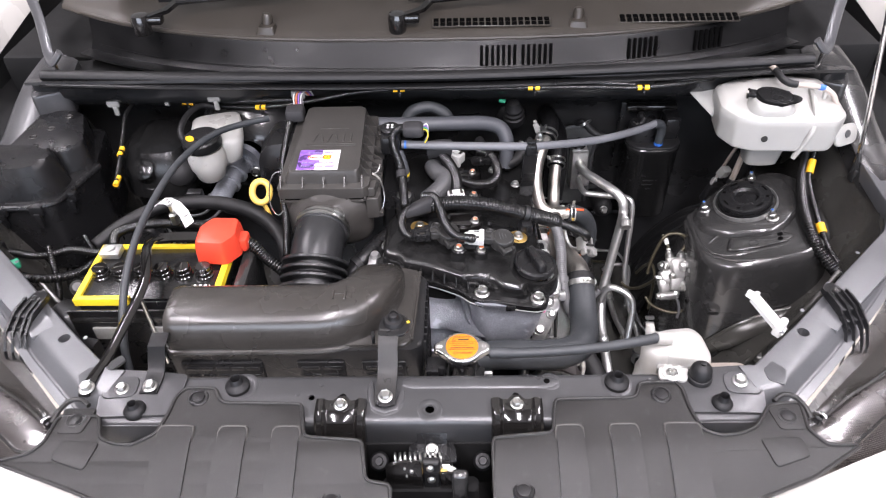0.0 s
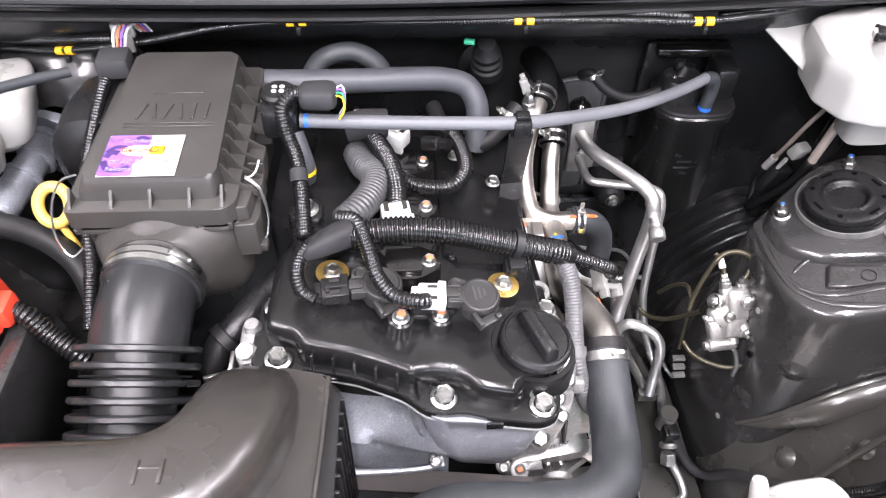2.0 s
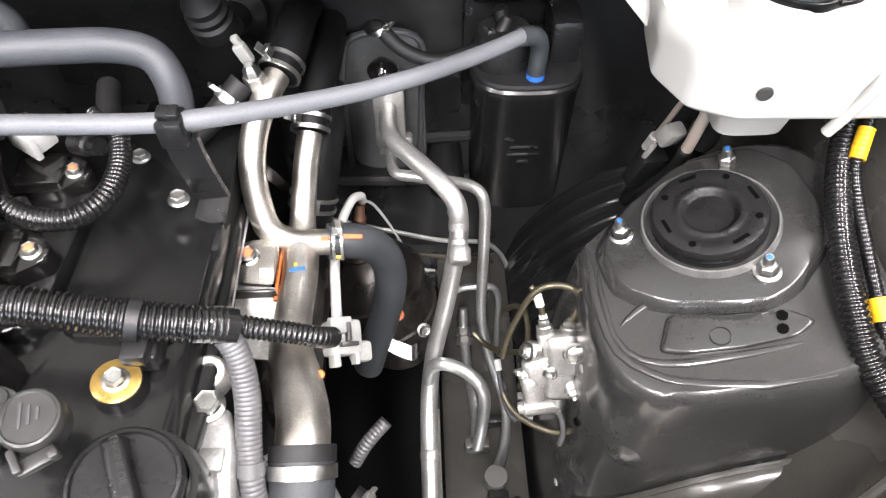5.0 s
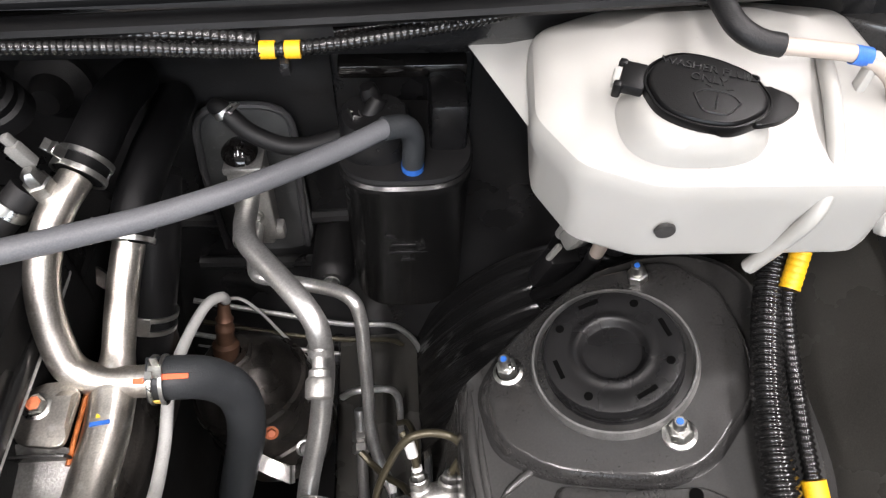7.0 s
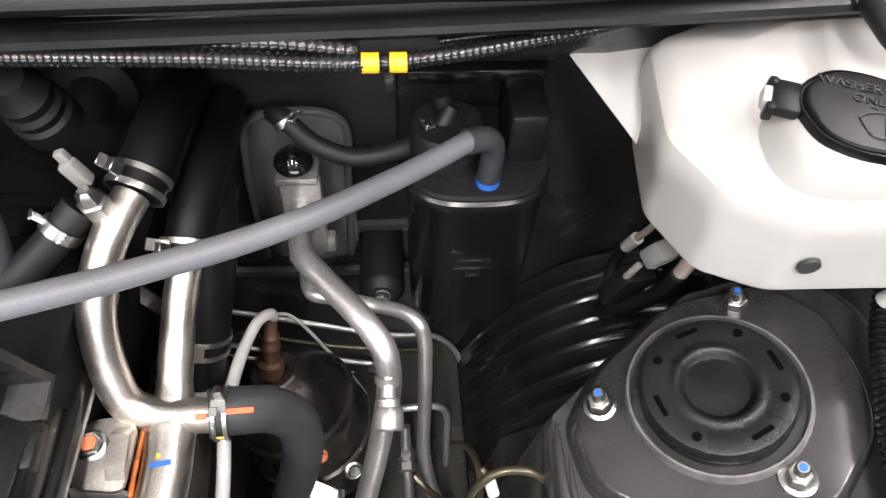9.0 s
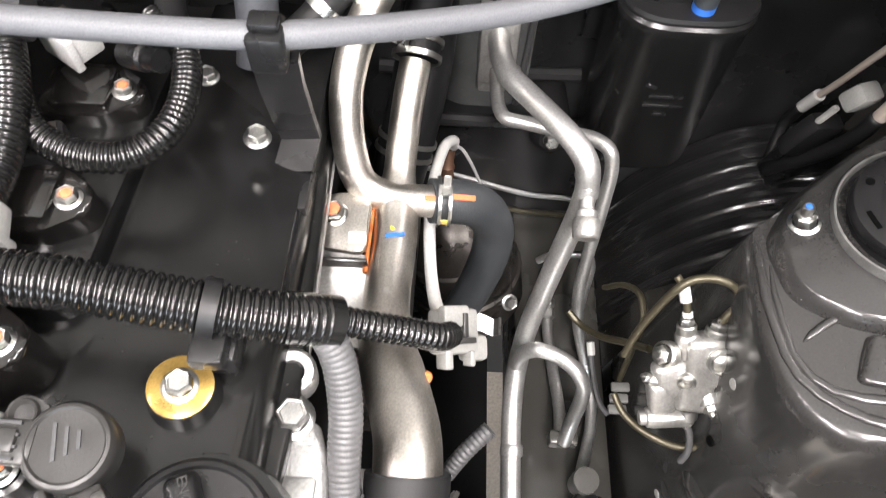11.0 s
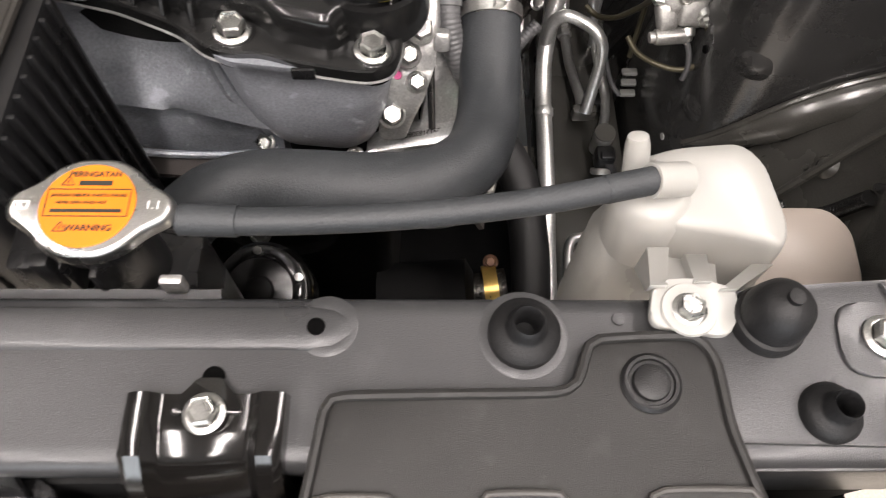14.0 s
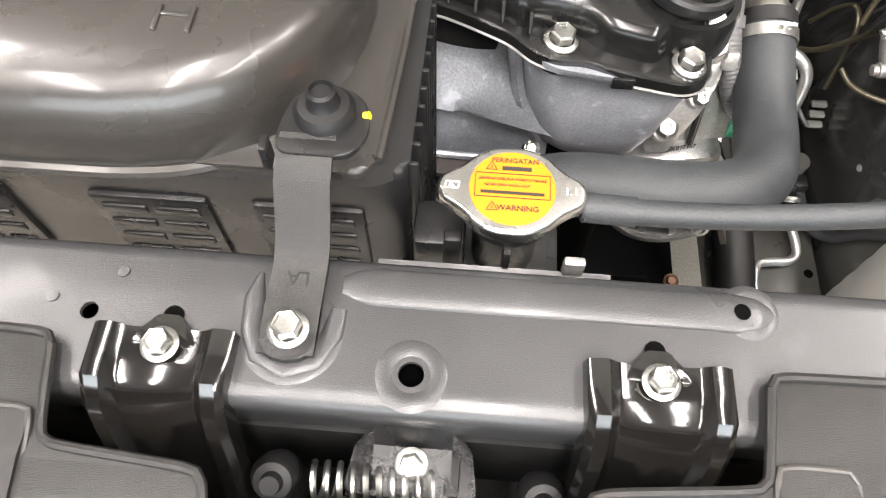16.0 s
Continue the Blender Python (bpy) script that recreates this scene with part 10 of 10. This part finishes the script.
def cowl_harness():
    t = thing("cowl_harness", (0, 1.31, 1.05), "thin black conduit with yellow tape along the bulkhead", "wiring harness")
    line = [(-0.64, 1.40, 0.985), (-0.633, 1.405, 1.0), (-0.60, 1.405, 1.0), (-0.52, 1.40, 0.99), (-0.46, 1.395, 0.985), (-0.36, 1.36, 1.0), (-0.25, 1.335, 1.025), (-0.15, 1.328, 1.048), (-0.069, 1.326, 1.054), (0.06, 1.322, 1.055), (0.192, 1.319, 1.057), (0.30, 1.312, 1.060), (0.398, 1.306, 1.061), (0.50, 1.335, 1.056), (0.563, 1.365, 1.049), (0.60, 1.385, 1.045)]
    part("conduit", corrugated(line, 0.0045, 0.004, 0.18, 10), CONDUIT, t)
    part("conduit", corrugated([(0.20, 1.330, 1.050), (0.26, 1.325, 1.060), (0.34, 1.318, 1.064), (0.385, 1.312, 1.063)], 0.0055, 0.0048, 0.18, 10), CONDUIT, t)
    part("conduit", corrugated([(0.427, 1.330, 1.055), (0.463, 1.332, 1.059), (0.506, 1.333, 1.065), (0.546, 1.335, 1.071)], 0.0058, 0.0048, 0.18, 10), CONDUIT, t)
    part("conduit", corrugated([(-0.46, 1.40, 0.99), (-0.41, 1.385, 1.0), (-0.35, 1.365, 1.012), (-0.28, 1.345, 1.024)], 0.0065, 0.0048, 0.18, 10), CONDUIT, t)
    part("down_lead", corrugated([(-0.636, 1.400, 0.99), (-0.640, 1.36, 0.985), (-0.632, 1.31, 0.97), (-0.622, 1.26, 0.96), (-0.61, 1.18, 0.94)], 0.0045, 0.004, 0.16, 10), CONDUIT, t)
    for x, y, z, dx, dy, dz in ((-0.069, 1.326, 1.054, 1, -0.02, 0.04), (0.192, 1.319, 1.057, 1, -0.05, 0.02), (0.398, 1.306, 1.061, 1, 0, 0), (0.563, 1.365, 1.049, 0.8, 0.4, -0.1), (-0.630, 1.405, 1.0, 1, 0.1, 0), (-0.519, 1.40, 0.99, 1, -0.05, -0.1), (-0.355, 1.358, 1.001, 1, -0.25, 0.15), (-0.622, 1.262, 0.961, 0, 1, 0.2), (-0.61, 1.19, 0.942, 0, 1, 0.2)):
        p, d = Vector((x, y, z)), Vector((dx, dy, dz)).normalized()
        for s in (-0.007, 0.007):
            part("yellow_tape", rod(p + d * (s - 0.0043), p + d * (s + 0.0043), 0.0052), TAPEY, t)
        part("tie", join(box(tuple(p + Vector((0.002, -0.004, -0.008))), (0.006, 0.010, 0.010), 0.002)), PLAST, t)
    for x, y, z in ((-0.665, 1.38, 1.005), (-0.56, 1.39, 1.02), (-0.45, 1.37, 1.02), (-0.27, 1.34, 1.04)):
        cl = thing("harness_clip", (x, y, z), "small pale plastic clip on the bulkhead", "clip", "bulkhead clips")
        part("clip", join(box((x, y - 0.004, z), (0.026, 0.008, 0.018), 0.003), box((x + 0.004, y - 0.008, z - 0.015), (0.010, 0.006, 0.022), 0.002)), CLIPG, cl)
    g = thing("green_clip", (0.135, 1.36, 1.0), "small green plastic clip at the firewall", "clip")
    part("clip", box((0.135, 1.362, 1.005), (0.014, 0.008, 0.006), 0.002, rot=(0, 0, -15)), GREEN, g)
    b = thing("black_grommet_boot", (0.16, 1.40, 0.97), "ribbed black rubber boot at the firewall", "grommet")
    part("boot", lathe([(0.022, -0.05), (0.022, -0.035), (0.019, -0.032), (0.021, -0.024), (0.018, -0.020), (0.019, -0.012), (0.016, -0.008), (0.012, 0.004), (0, 0.008)], at((0.160, 1.385, 0.985), (-0.1, -0.3, 1)), 24), RUBBER, b)


cowl_harness()


# ---- the battery side ----
def battery():
    t = thing("battery", (-0.46, 0.95, 0.72), "black car battery with yellow rim and filler caps", "battery")
    x0, x1, y0, y1 = -0.578, -0.345, 0.882, 1.018
    part("case", box(((x0 + x1) / 2, (y0 + y1) / 2, 0.82), (x1 - x0 - 0.006, y1 - y0 - 0.006, 0.20), 0.004), PLAST, t)
    part("lid", box(((x0 + x1) / 2, (y0 + y1) / 2, 0.918), (x1 - x0 - 0.012, y1 - y0 - 0.012, 0.014), 0.003), COVER, t)
    rim = part("rim", prism([(x0, y0), (x1, y0), (x1, y1), (x0, y1)], 0.916, 0.930, 0.0015, 2), YELLOW, t, "bright yellow plastic rim")
    cut(rim, box(((x0 + x1) / 2, (y0 + y1) / 2, 0.93), (x1 - x0 - 0.020, y1 - y0 - 0.018, 0.08)), box((-0.44, y0, 0.926), (0.095, 0.05, 0.05)))
    for i in range(6):
        x = -0.553 + i * 0.0345
        cap = part("filler_cap", lathe([(0.0155, -0.002), (0.016, 0.002), (0.0140, 0.004), (0.0135, 0.010), (0.0125, 0.011), (0.0125, 0.018), (0.011, 0.0195), (0, 0.0195)], at((x, 0.944, 0.925)), 20), GLOSS, t)
        # Slot in the cap: a dark strip painted for its shade.
        part("slot", box((x, 0.944, 0.9448), (0.017, 0.0028, 0.0012), rot=(0, 0, 25 * i)), INK, cap)
    part("terminal", join(lathe([(0.009, 0), (0.008, 0.018), (0, 0.019)], at((-0.555, 0.997, 0.922)), 18), box((-0.555, 0.998, 0.930), (0.036, 0.030, 0.014), 0.005)), ALLOY, t)
    for k, w in enumerate((0.030, 0.014)):
        part("print_bar", box((-0.380 - 0.006 * k, 0.916 - 0.012 * k, 0.9256), (w, 0.005, 0.0006)), PAPER if k == 0 else GREEN, t)
    for k in range(4):
        part("print_bar", box((-0.368 - k * 0.0085, 0.916, 0.9262), (0.004, 0.0045, 0.0006)), INK, t)
    c = thing("terminal_cover", (-0.36, 1.0, 0.93), "bright red plastic battery terminal cover", "terminal cover")
    P = lambda k, z, dx=0.0, dy=0.0: [Vector((-0.362 + dx + (x + 0.362) * k, 1.0 + dy + (y - 1.0) * k, z)) for x, y in rounded([(-0.396, 0.965), (-0.345, 0.960), (-0.326, 0.985), (-0.330, 1.035), (-0.38, 1.038), (-0.398, 1.01)], 0.008, 3)]
    part("hood", loft([P(1.02, 0.932), P(1.0, 0.95), P(0.97, 0.964), P(0.88, 0.974), P(0.7, 0.977)]), RED, c)
    part("snout", box((-0.328, 1.005, 0.945), (0.026, 0.030, 0.026), 0.006), RED, c)
    tr = thing("battery_tray", (-0.46, 0.95, 0.70), "dark plastic battery shroud with pale pads for two lit windows", "tray")
    part("front_wall", box((-0.46, 0.868, 0.85), (0.25, 0.006, 0.14), 0.003), PLAST, tr)
    part("lip", box((-0.46, 0.872, 0.90), (0.25, 0.016, 0.016), 0.004), GREYD, tr)
    # Pale pads paint the lit background that shows through the two windows.
    for x in (-0.53, -0.435):
        part("window", box((x, 0.8630, 0.872), (0.046, 0.005, 0.026), 0.0015), CLIPG, tr)
    part("side_wall", box((-0.318, 0.96, 0.86), (0.020, 0.13, 0.13), 0.004), GREYD, tr)
    part("base", box((-0.46, 0.95, 0.70), (0.27, 0.17, 0.04), 0.006), DEEPSHADE, tr)
    h = thing("battery_clamp", (-0.46, 0.85, 0.93), "gloss black steel battery hold-down bar", "bracket")
    part("bar", tube([(-0.466, 0.672, 0.9575), (-0.465, 0.70, 0.959), (-0.462, 0.74, 0.953), (-0.458, 0.80, 0.955), (-0.453, 0.865, 0.960), (-0.453, 0.892, 0.964), (-0.464, 0.935, 0.967), (-0.476, 0.972, 0.962), (-0.476, 0.998, 0.955), (-0.468, 1.010, 0.950)], 0.0085, 12, 0.008, 0.5), GLOSS, h)
    part("cross_bar", strap([(-0.470, 1.006, 0.952), (-0.45, 1.016, 0.946), (-0.42, 1.018, 0.945), (-0.39, 1.018, 0.942)], 0.018, 0.006, (0, 1, 0.2)), GLOSS, h)
    bolt((-0.464, 0.681, 0.962), h, (0, 0, 1), 1.2)
    part("long_stud", tube([(-0.452, 0.86, 0.95), (-0.452, 0.86, 0.80)], 0.003, 8, 0.05), STEEL, h)
    part("tab", prism(rounded([(-0.49, 0.735), (-0.46, 0.775), (-0.47, 0.785), (-0.50, 0.75)], 0.004), 0.905, 0.909, 0.001), RAIL, h)
    k = thing("battery_lead", (-0.4, 1.08, 0.9), "black corrugated battery cables", "cable")
    part("cable", corrugated([(-0.33, 1.01, 0.945), (-0.31, 1.005, 0.935), (-0.29, 0.995, 0.915), (-0.268, 0.985, 0.90), (-0.25, 0.98, 0.88)], 0.0105, 0.0048, 0.16, 12), CONDUIT, k)
    part("cable", corrugated([(-0.555, 1.01, 0.935), (-0.56, 1.04, 0.935), (-0.53, 1.075, 0.925), (-0.47, 1.085, 0.92), (-0.40, 1.075, 0.92), (-0.37, 1.04, 0.935)], 0.0095, 0.0045, 0.16, 12), CONDUIT, k)
    part("cable", tube([(-0.62, 1.06, 0.89), (-0.58, 1.10, 0.905), (-0.52, 1.14, 0.915), (-0.44, 1.155, 0.915), (-0.36, 1.14, 0.91), (-0.30, 1.10, 0.90), (-0.27, 1.05, 0.88), (-0.26, 1.0, 0.86)], 0.0135, 16, 0.008), RUBBER, k)
    part("cable", tube([(-0.40, 1.155, 0.905), (-0.35, 1.145, 0.895), (-0.29, 1.09, 0.885), (-0.265, 1.03, 0.87)], 0.0125, 16, 0.008), RUBBER, k)
    lab = part("tag", strap([(-0.512, 1.118, 0.938), (-0.500, 1.117, 0.948), (-0.485, 1.110, 0.953), (-0.465, 1.095, 0.955), (-0.445, 1.073, 0.953), (-0.430, 1.050, 0.946)], 0.019, 0.0012, (0.6, 0.8, 0.1)), PAPER, k, "white printed paper tag")
    for i in range(9):
        part("print_bar", strap([(-0.488 + 0.006 * i, 1.1125 - 0.0056 * i, 0.9545 - 0.0002 * i), (-0.4865 + 0.006 * i, 1.1110 - 0.0056 * i, 0.9548 - 0.0002 * i)], 0.004 + 0.002 * (i % 3), 0.001, (0.6, 0.8, 0.1)), CONDUITG, lab)
    part("clamp", join(lathe([(0.008, 0), (0.008, 0.02), (0.004, 0.022), (0.004, 0.04), (0, 0.04)], at((-0.466, 1.075, 0.93)), 6)), STEEL, k)


battery()


def fuse_box():
    t = thing("fuse_box", (-0.74, 1.2, 0.85), "black moulded plastic fuse box with two-step lid", "fuse box")
    part("base", prism(rounded([(-0.845, 1.10), (-0.700, 1.10), (-0.680, 1.14), (-0.660, 1.22), (-0.69, 1.36), (-0.82, 1.36)], 0.015), 0.80, 0.955, 0.004), PLAST, t)
    part("rear_lid", prism(rounded([(-0.815, 1.195), (-0.700, 1.195), (-0.662, 1.225), (-0.712, 1.355), (-0.80, 1.355)], 0.015), 0.95, 1.005, 0.008, inset=0.008), PLAST, t)
    part("front_lid", prism(rounded([(-0.85, 1.105), (-0.725, 1.108), (-0.692, 1.13), (-0.684, 1.18), (-0.715, 1.205), (-0.85, 1.205)], 0.018), 0.945, 1.022, 0.012, inset=0.012), PLAST, t)
    part("rim", tube([(-0.84, 1.098, 0.95), (-0.73, 1.100, 0.95), (-0.695, 1.115, 0.95), (-0.678, 1.16, 0.95), (-0.658, 1.23, 0.95)], 0.006, 8, 0.01), PLAST, t)
    for x, y in ((-0.79, 1.096), (-0.725, 1.098), (-0.680, 1.14)):
        part("latch", join(box((x, y, 0.945), (0.026, 0.012, 0.020), 0.003), box((x, y - 0.005, 0.925), (0.012, 0.008, 0.03), 0.002)), PLAST, t)
    for x, y, z in ((-0.735, 1.325, 1.0052), (-0.752, 1.28, 1.0052), (-0.775, 1.25, 1.0052)):
        part("moulded_ring", lathe([(0.005, 0), (0.0062, 0.0012), (0.0072, 0)], at((x, y, z)), 20), FILTER, t)
    part("front_plug", box((-0.80, 1.02, 0.90), (0.07, 0.04, 0.05), 0.006), PLAST, t)
    w = thing("front_wiring", (-0.66, 1.0, 0.85), "tangle of black wiring with green and grey connectors", "wiring harness")
    for i, pts in enumerate(([(-0.82, 1.02, 0.92), (-0.76, 0.99, 0.90), (-0.70, 0.985, 0.88), (-0.64, 1.01, 0.87), (-0.60, 1.06, 0.88)], [(-0.78, 1.04, 0.90), (-0.72, 1.04, 0.885), (-0.66, 1.05, 0.89), (-0.60, 1.03, 0.90), (-0.57, 1.02, 0.92)], [(-0.70, 1.05, 0.90), (-0.68, 1.0, 0.85), (-0.66, 0.94, 0.82), (-0.61, 0.90, 0.80)], [(-0.66, 1.10, 0.88), (-0.62, 1.05, 0.85), (-0.60, 0.97, 0.84), (-0.59, 0.90, 0.85)])):
        part("conduit", corrugated(pts, 0.0085 - 0.001 * i, 0.0046, 0.16, 10), CONDUIT, w)
    part("green_connector", box((-0.735, 0.995, 0.905), (0.02, 0.016, 0.014), 0.003, rot=(0, 0, 30)), GREEN, w)
    part("pale_connector", lathe([(0.013, -0.008), (0.013, 0.006), (0.008, 0.010), (0, 0.010)], at((-0.605, 0.945, 0.895), (0.3, -0.5, 0.8)), 18), CONNG, w)
    part("connector", join(box((-0.62, 0.80, 0.87), (0.03, 0.02, 0.025), 0.004), box((-0.60, 0.815, 0.885), (0.02, 0.014, 0.02), 0.003)), CONNG, w)
    part("black_boot", loft([superellipse((-0.64 + 0.03 * i, 0.93 - 0.02 * i, 0.86 - 0.01 * i), (0.5, 0.8, 0), (0, 0, 1), a, a * 0.8, 2.4, 20) for i, a in enumerate((0.02, 0.035, 0.04, 0.03))]), PLAST, w)
    part("ground_bolt", lathe([(0.012, 0), (0.012, 0.003), (0.007, 0.004), (0.007, 0.011), (0, 0.011)], at((-0.80, 1.0, 0.925)), 6), STEEL, w)


fuse_box()


def brakes():
    b = thing("brake_booster", (-0.40, 1.42, 0.75), "dark painted brake booster drum on the firewall", "brake booster")
    part("drum", lathe([(0.03, 0.075), (0.055, 0.07), (0.075, 0.055), (0.105, 0.04), (0.118, 0.02), (0.122, 0.0), (0.122, -0.06), (0.10, -0.07)], at((-0.395, 1.425, 0.885), (-0.03, -1, 0.12)), 44), GREYD, b)
    part("crimp_ring", lathe([(0.118, 0.008), (0.126, 0.004), (0.126, -0.010), (0.118, -0.014)], at((-0.395, 1.425, 0.885), (-0.03, -1, 0.12)), 44), GREYD, b)
    m = thing("brake_master_cylinder", (-0.44, 1.28, 0.82), "cast alloy brake master cylinder with white reservoir", "brake cylinder")
    part("cylinder", tube([(-0.405, 1.37, 0.885), (-0.428, 1.29, 0.872), (-0.445, 1.22, 0.86)], 0.020, 20, 0.02), TIMING, m)
    part("flange", lathe([(0.0, 0.006), (0.035, 0.006), (0.037, 0), (0.037, -0.006)], at((-0.41, 1.35, 0.882), (-0.25, -1, -0.1)), 24), TIMING, m)
    for z in (0.004, 0.03, 0.055):
        part("cast_collar", lathe([(0.019, -0.004), (0.0245, -0.002), (0.0245, 0.004), (0.019, 0.006)], at((-0.411 - 0.35 * z, 1.345 - 1.15 * z, 0.880 - 0.2 * z), (-0.27, -0.94, -0.17)), 24), TIMING, m)
    part("flange_ear", loft([[Vector(p) for p in ((-0.40, 1.352, 0.905), (-0.40, 1.352, 0.850), (-0.352, 1.340, 0.838), (-0.345, 1.340, 0.862))], [Vector(p) for p in ((-0.40, 1.340, 0.905), (-0.40, 1.340, 0.850), (-0.352, 1.328, 0.838), (-0.345, 1.328, 0.862))]]), TIMING, m)
    bolt((-0.358, 1.328, 0.852), m, (0.05, -1, 0.3), 1.15)
    bolt((-0.385, 1.325, 0.865), m, (0.2, -1, 0.3), 1.2)
    bolt((-0.50, 1.33, 0.865), m, (-0.2, -1, 0.3), 1.1)
    part("reservoir", loft([superellipse(c, (0.96, 0.28, 0), (-0.28, 0.96, 0), a * 1.1, bb, 5.0, 36) for c, a, bb in (((-0.445, 1.295, 0.925), 0.030, 0.04), ((-0.441, 1.30, 0.940), 0.042, 0.056), ((-0.438, 1.306, 0.975), 0.046, 0.060), ((-0.437, 1.308, 0.984), 0.044, 0.058), ((-0.436, 1.309, 0.988), 0.038, 0.05))]), WHITE, m, "milky white fluid reservoir", sharp=60)
    part("neck", lathe([(0.0, -0.070), (0.022, -0.070), (0.026, -0.066), (0.030, -0.052), (0.0345, -0.042), (0.0365, -0.028), (0.036, -0.018), (0.034, -0.010), (0.034, 0.0)], at((-0.444, 1.238, 0.985)), 30), WHITE, m)
    cap = part("cap", lathe([(0.033, -0.006), (0.034, 0.0), (0.033, 0.010), (0.030, 0.013), (0.012, 0.0135), (0.011, 0.017), (0, 0.017)], at((-0.450, 1.250, 0.988), (-0.05, -0.05, 1)) @ Matrix.Diagonal((1.12, 1.12, 1, 1)), 36), PLAST, m, "black screw cap with a yellow mark")
    part("yellow_mark", lathe([(0, 0.0006), (0.010, 0.0006), (0.0105, -0.001)], at((-0.470, 1.244, 1.0005), (-0.05, -0.05, 1)) @ Matrix.Diagonal((1.1, 0.7, 1, 1)), 24), TAPEY, cap)
    part("hose", tube([(-0.49, 1.27, 0.96), (-0.505, 1.29, 0.985), (-0.50, 1.33, 1.0), (-0.48, 1.37, 1.0), (-0.45, 1.38, 0.99)], 0.006, 12, 0.006), RUBBER, m)
    for k in range(3):
        part("brake_pipe", tube([(-0.43 - 0.02 * k, 1.23 + 0.02 * k, 0.85), (-0.46 - 0.02 * k, 1.20 + 0.02 * k, 0.835), (-0.50 - 0.02 * k, 1.20 + 0.02 * k, 0.83), (-0.53, 1.23 + 0.01 * k, 0.81), (-0.54, 1.30, 0.75)], 0.003, 8, 0.008), CONDUITG, m)
    part("level_plug", box((-0.475, 1.205, 0.895), (0.03, 0.02, 0.02), 0.004), PLAST, m)
    d = thing("dipstick", (-0.323, 1.145, 0.9), "amber plastic pull ring of the oil dipstick", "dipstick")
    ring = [(-0.323 + 0.0165 * math.cos(a), 1.145 + 0.012 * math.sin(a), 0.945 + 0.016 * math.sin(a)) for a in [2 * math.pi * i / 14 for i in range(15)]]
    part("ring", tube(ring, 0.0062, 12, 0.004), DIP, d)
    part("stem", tube([(-0.320, 1.135, 0.928), (-0.312, 1.13, 0.905), (-0.30, 1.12, 0.86)], 0.004, 10, 0.01), DIP, d)
    part("tip", box((-0.331, 1.153, 0.9585), (0.008, 0.004, 0.004), 0.001), GREEN, d)
    v = thing("vacuum_line", (-0.45, 1.0, 0.95), "long thin grey rubber hose arching over the battery", "hose")
    part("hose", tube([(-0.325, 1.29, 1.015), (-0.36, 1.262, 1.022), (-0.405, 1.215, 1.03), (-0.445, 1.13, 1.03), (-0.466, 1.03, 1.018), (-0.474, 0.93, 0.998), (-0.474, 0.85, 0.960), (-0.468, 0.79, 0.90), (-0.462, 0.77, 0.83)], 0.006, 14, 0.008), HOSE, v)
    # wall of dark castings and boots beside the tower
    s = thing("dark_side_cover", (-0.58, 1.36, 0.85), "dark moulded cover behind the fuse box", "cover")
    part("cover", loft([superellipse((-0.585, 1.37, z), (1, 0, 0), (0, 1, 0), a, b2, 3, 32) for z, a, b2 in ((0.84, 0.08, 0.10), (0.90, 0.075, 0.09), (0.93, 0.06, 0.07), (0.942, 0.03, 0.03))]), COVER, s)
    for k, (z, r) in enumerate(((0.895, 0.079), (0.915, 0.072), (0.875, 0.082))):
        part("fold", lathe([(r - 0.004, -0.003), (r + 0.002, 0.0), (r - 0.004, 0.003)], at((-0.585, 1.362 - 0.004 * k, z), (0.05 * k, -0.2, 1)), 36), COVER, s)
    part("boot", lathe([(0.03, -0.05), (0.034, -0.03), (0.029, -0.025), (0.033, -0.01), (0.027, -0.005), (0.030, 0.008), (0.02, 0.016), (0, 0.018)], at((-0.535, 1.30, 0.885), (0.2, -0.7, 0.6)), 28), RUBBER, s)
    part("boot", lathe([(0.024, -0.04), (0.026, -0.01), (0.021, 0.0), (0.023, 0.01), (0.014, 0.016), (0, 0.017)], at((-0.60, 1.285, 0.90), (-0.1, -0.6, 0.7)), 24), COVER, s)
    part("rear_duct", loft([superellipse((-0.29, y, 0.945), (1, 0, 0), (0, 0, 1), 0.05 * k, 0.065 * k, 2.4, 28) for y, k in ((1.20, 0.7), (1.21, 0.95), (1.25, 1), (1.30, 0.9))]), PLAST, s)
    f = thing("filter_wiring", (-0.27, 1.25, 1.0), "black corrugated wiring and tape behind the filter box", "wiring harness")
    part("conduit", corrugated([(-0.275, 1.33, 1.02), (-0.278, 1.28, 1.02), (-0.280, 1.22, 1.005), (-0.279, 1.16, 0.985), (-0.272, 1.11, 0.965), (-0.26, 1.05, 0.94), (-0.255, 1.0, 0.915)], 0.0072, 0.004, 0.16, 12), CONDUIT, f)
    part("tape_wrap", box((-0.268, 1.283, 1.03), (0.036, 0.034, 0.026), 0.007, rot=(0, 0, 5)), TAPE, f)
    for k, mat in enumerate((CONN, PAINTR, PURPLE, CONN)):
        part("wire", tube([(-0.272 + 0.004 * k, 1.298, 1.035), (-0.275 + 0.005 * k, 1.325, 1.047), (-0.268 + 0.006 * k, 1.345, 1.045), (-0.255 + 0.004 * k, 1.35, 1.03)], 0.0014, 6, 0.004), mat, f)


brakes()
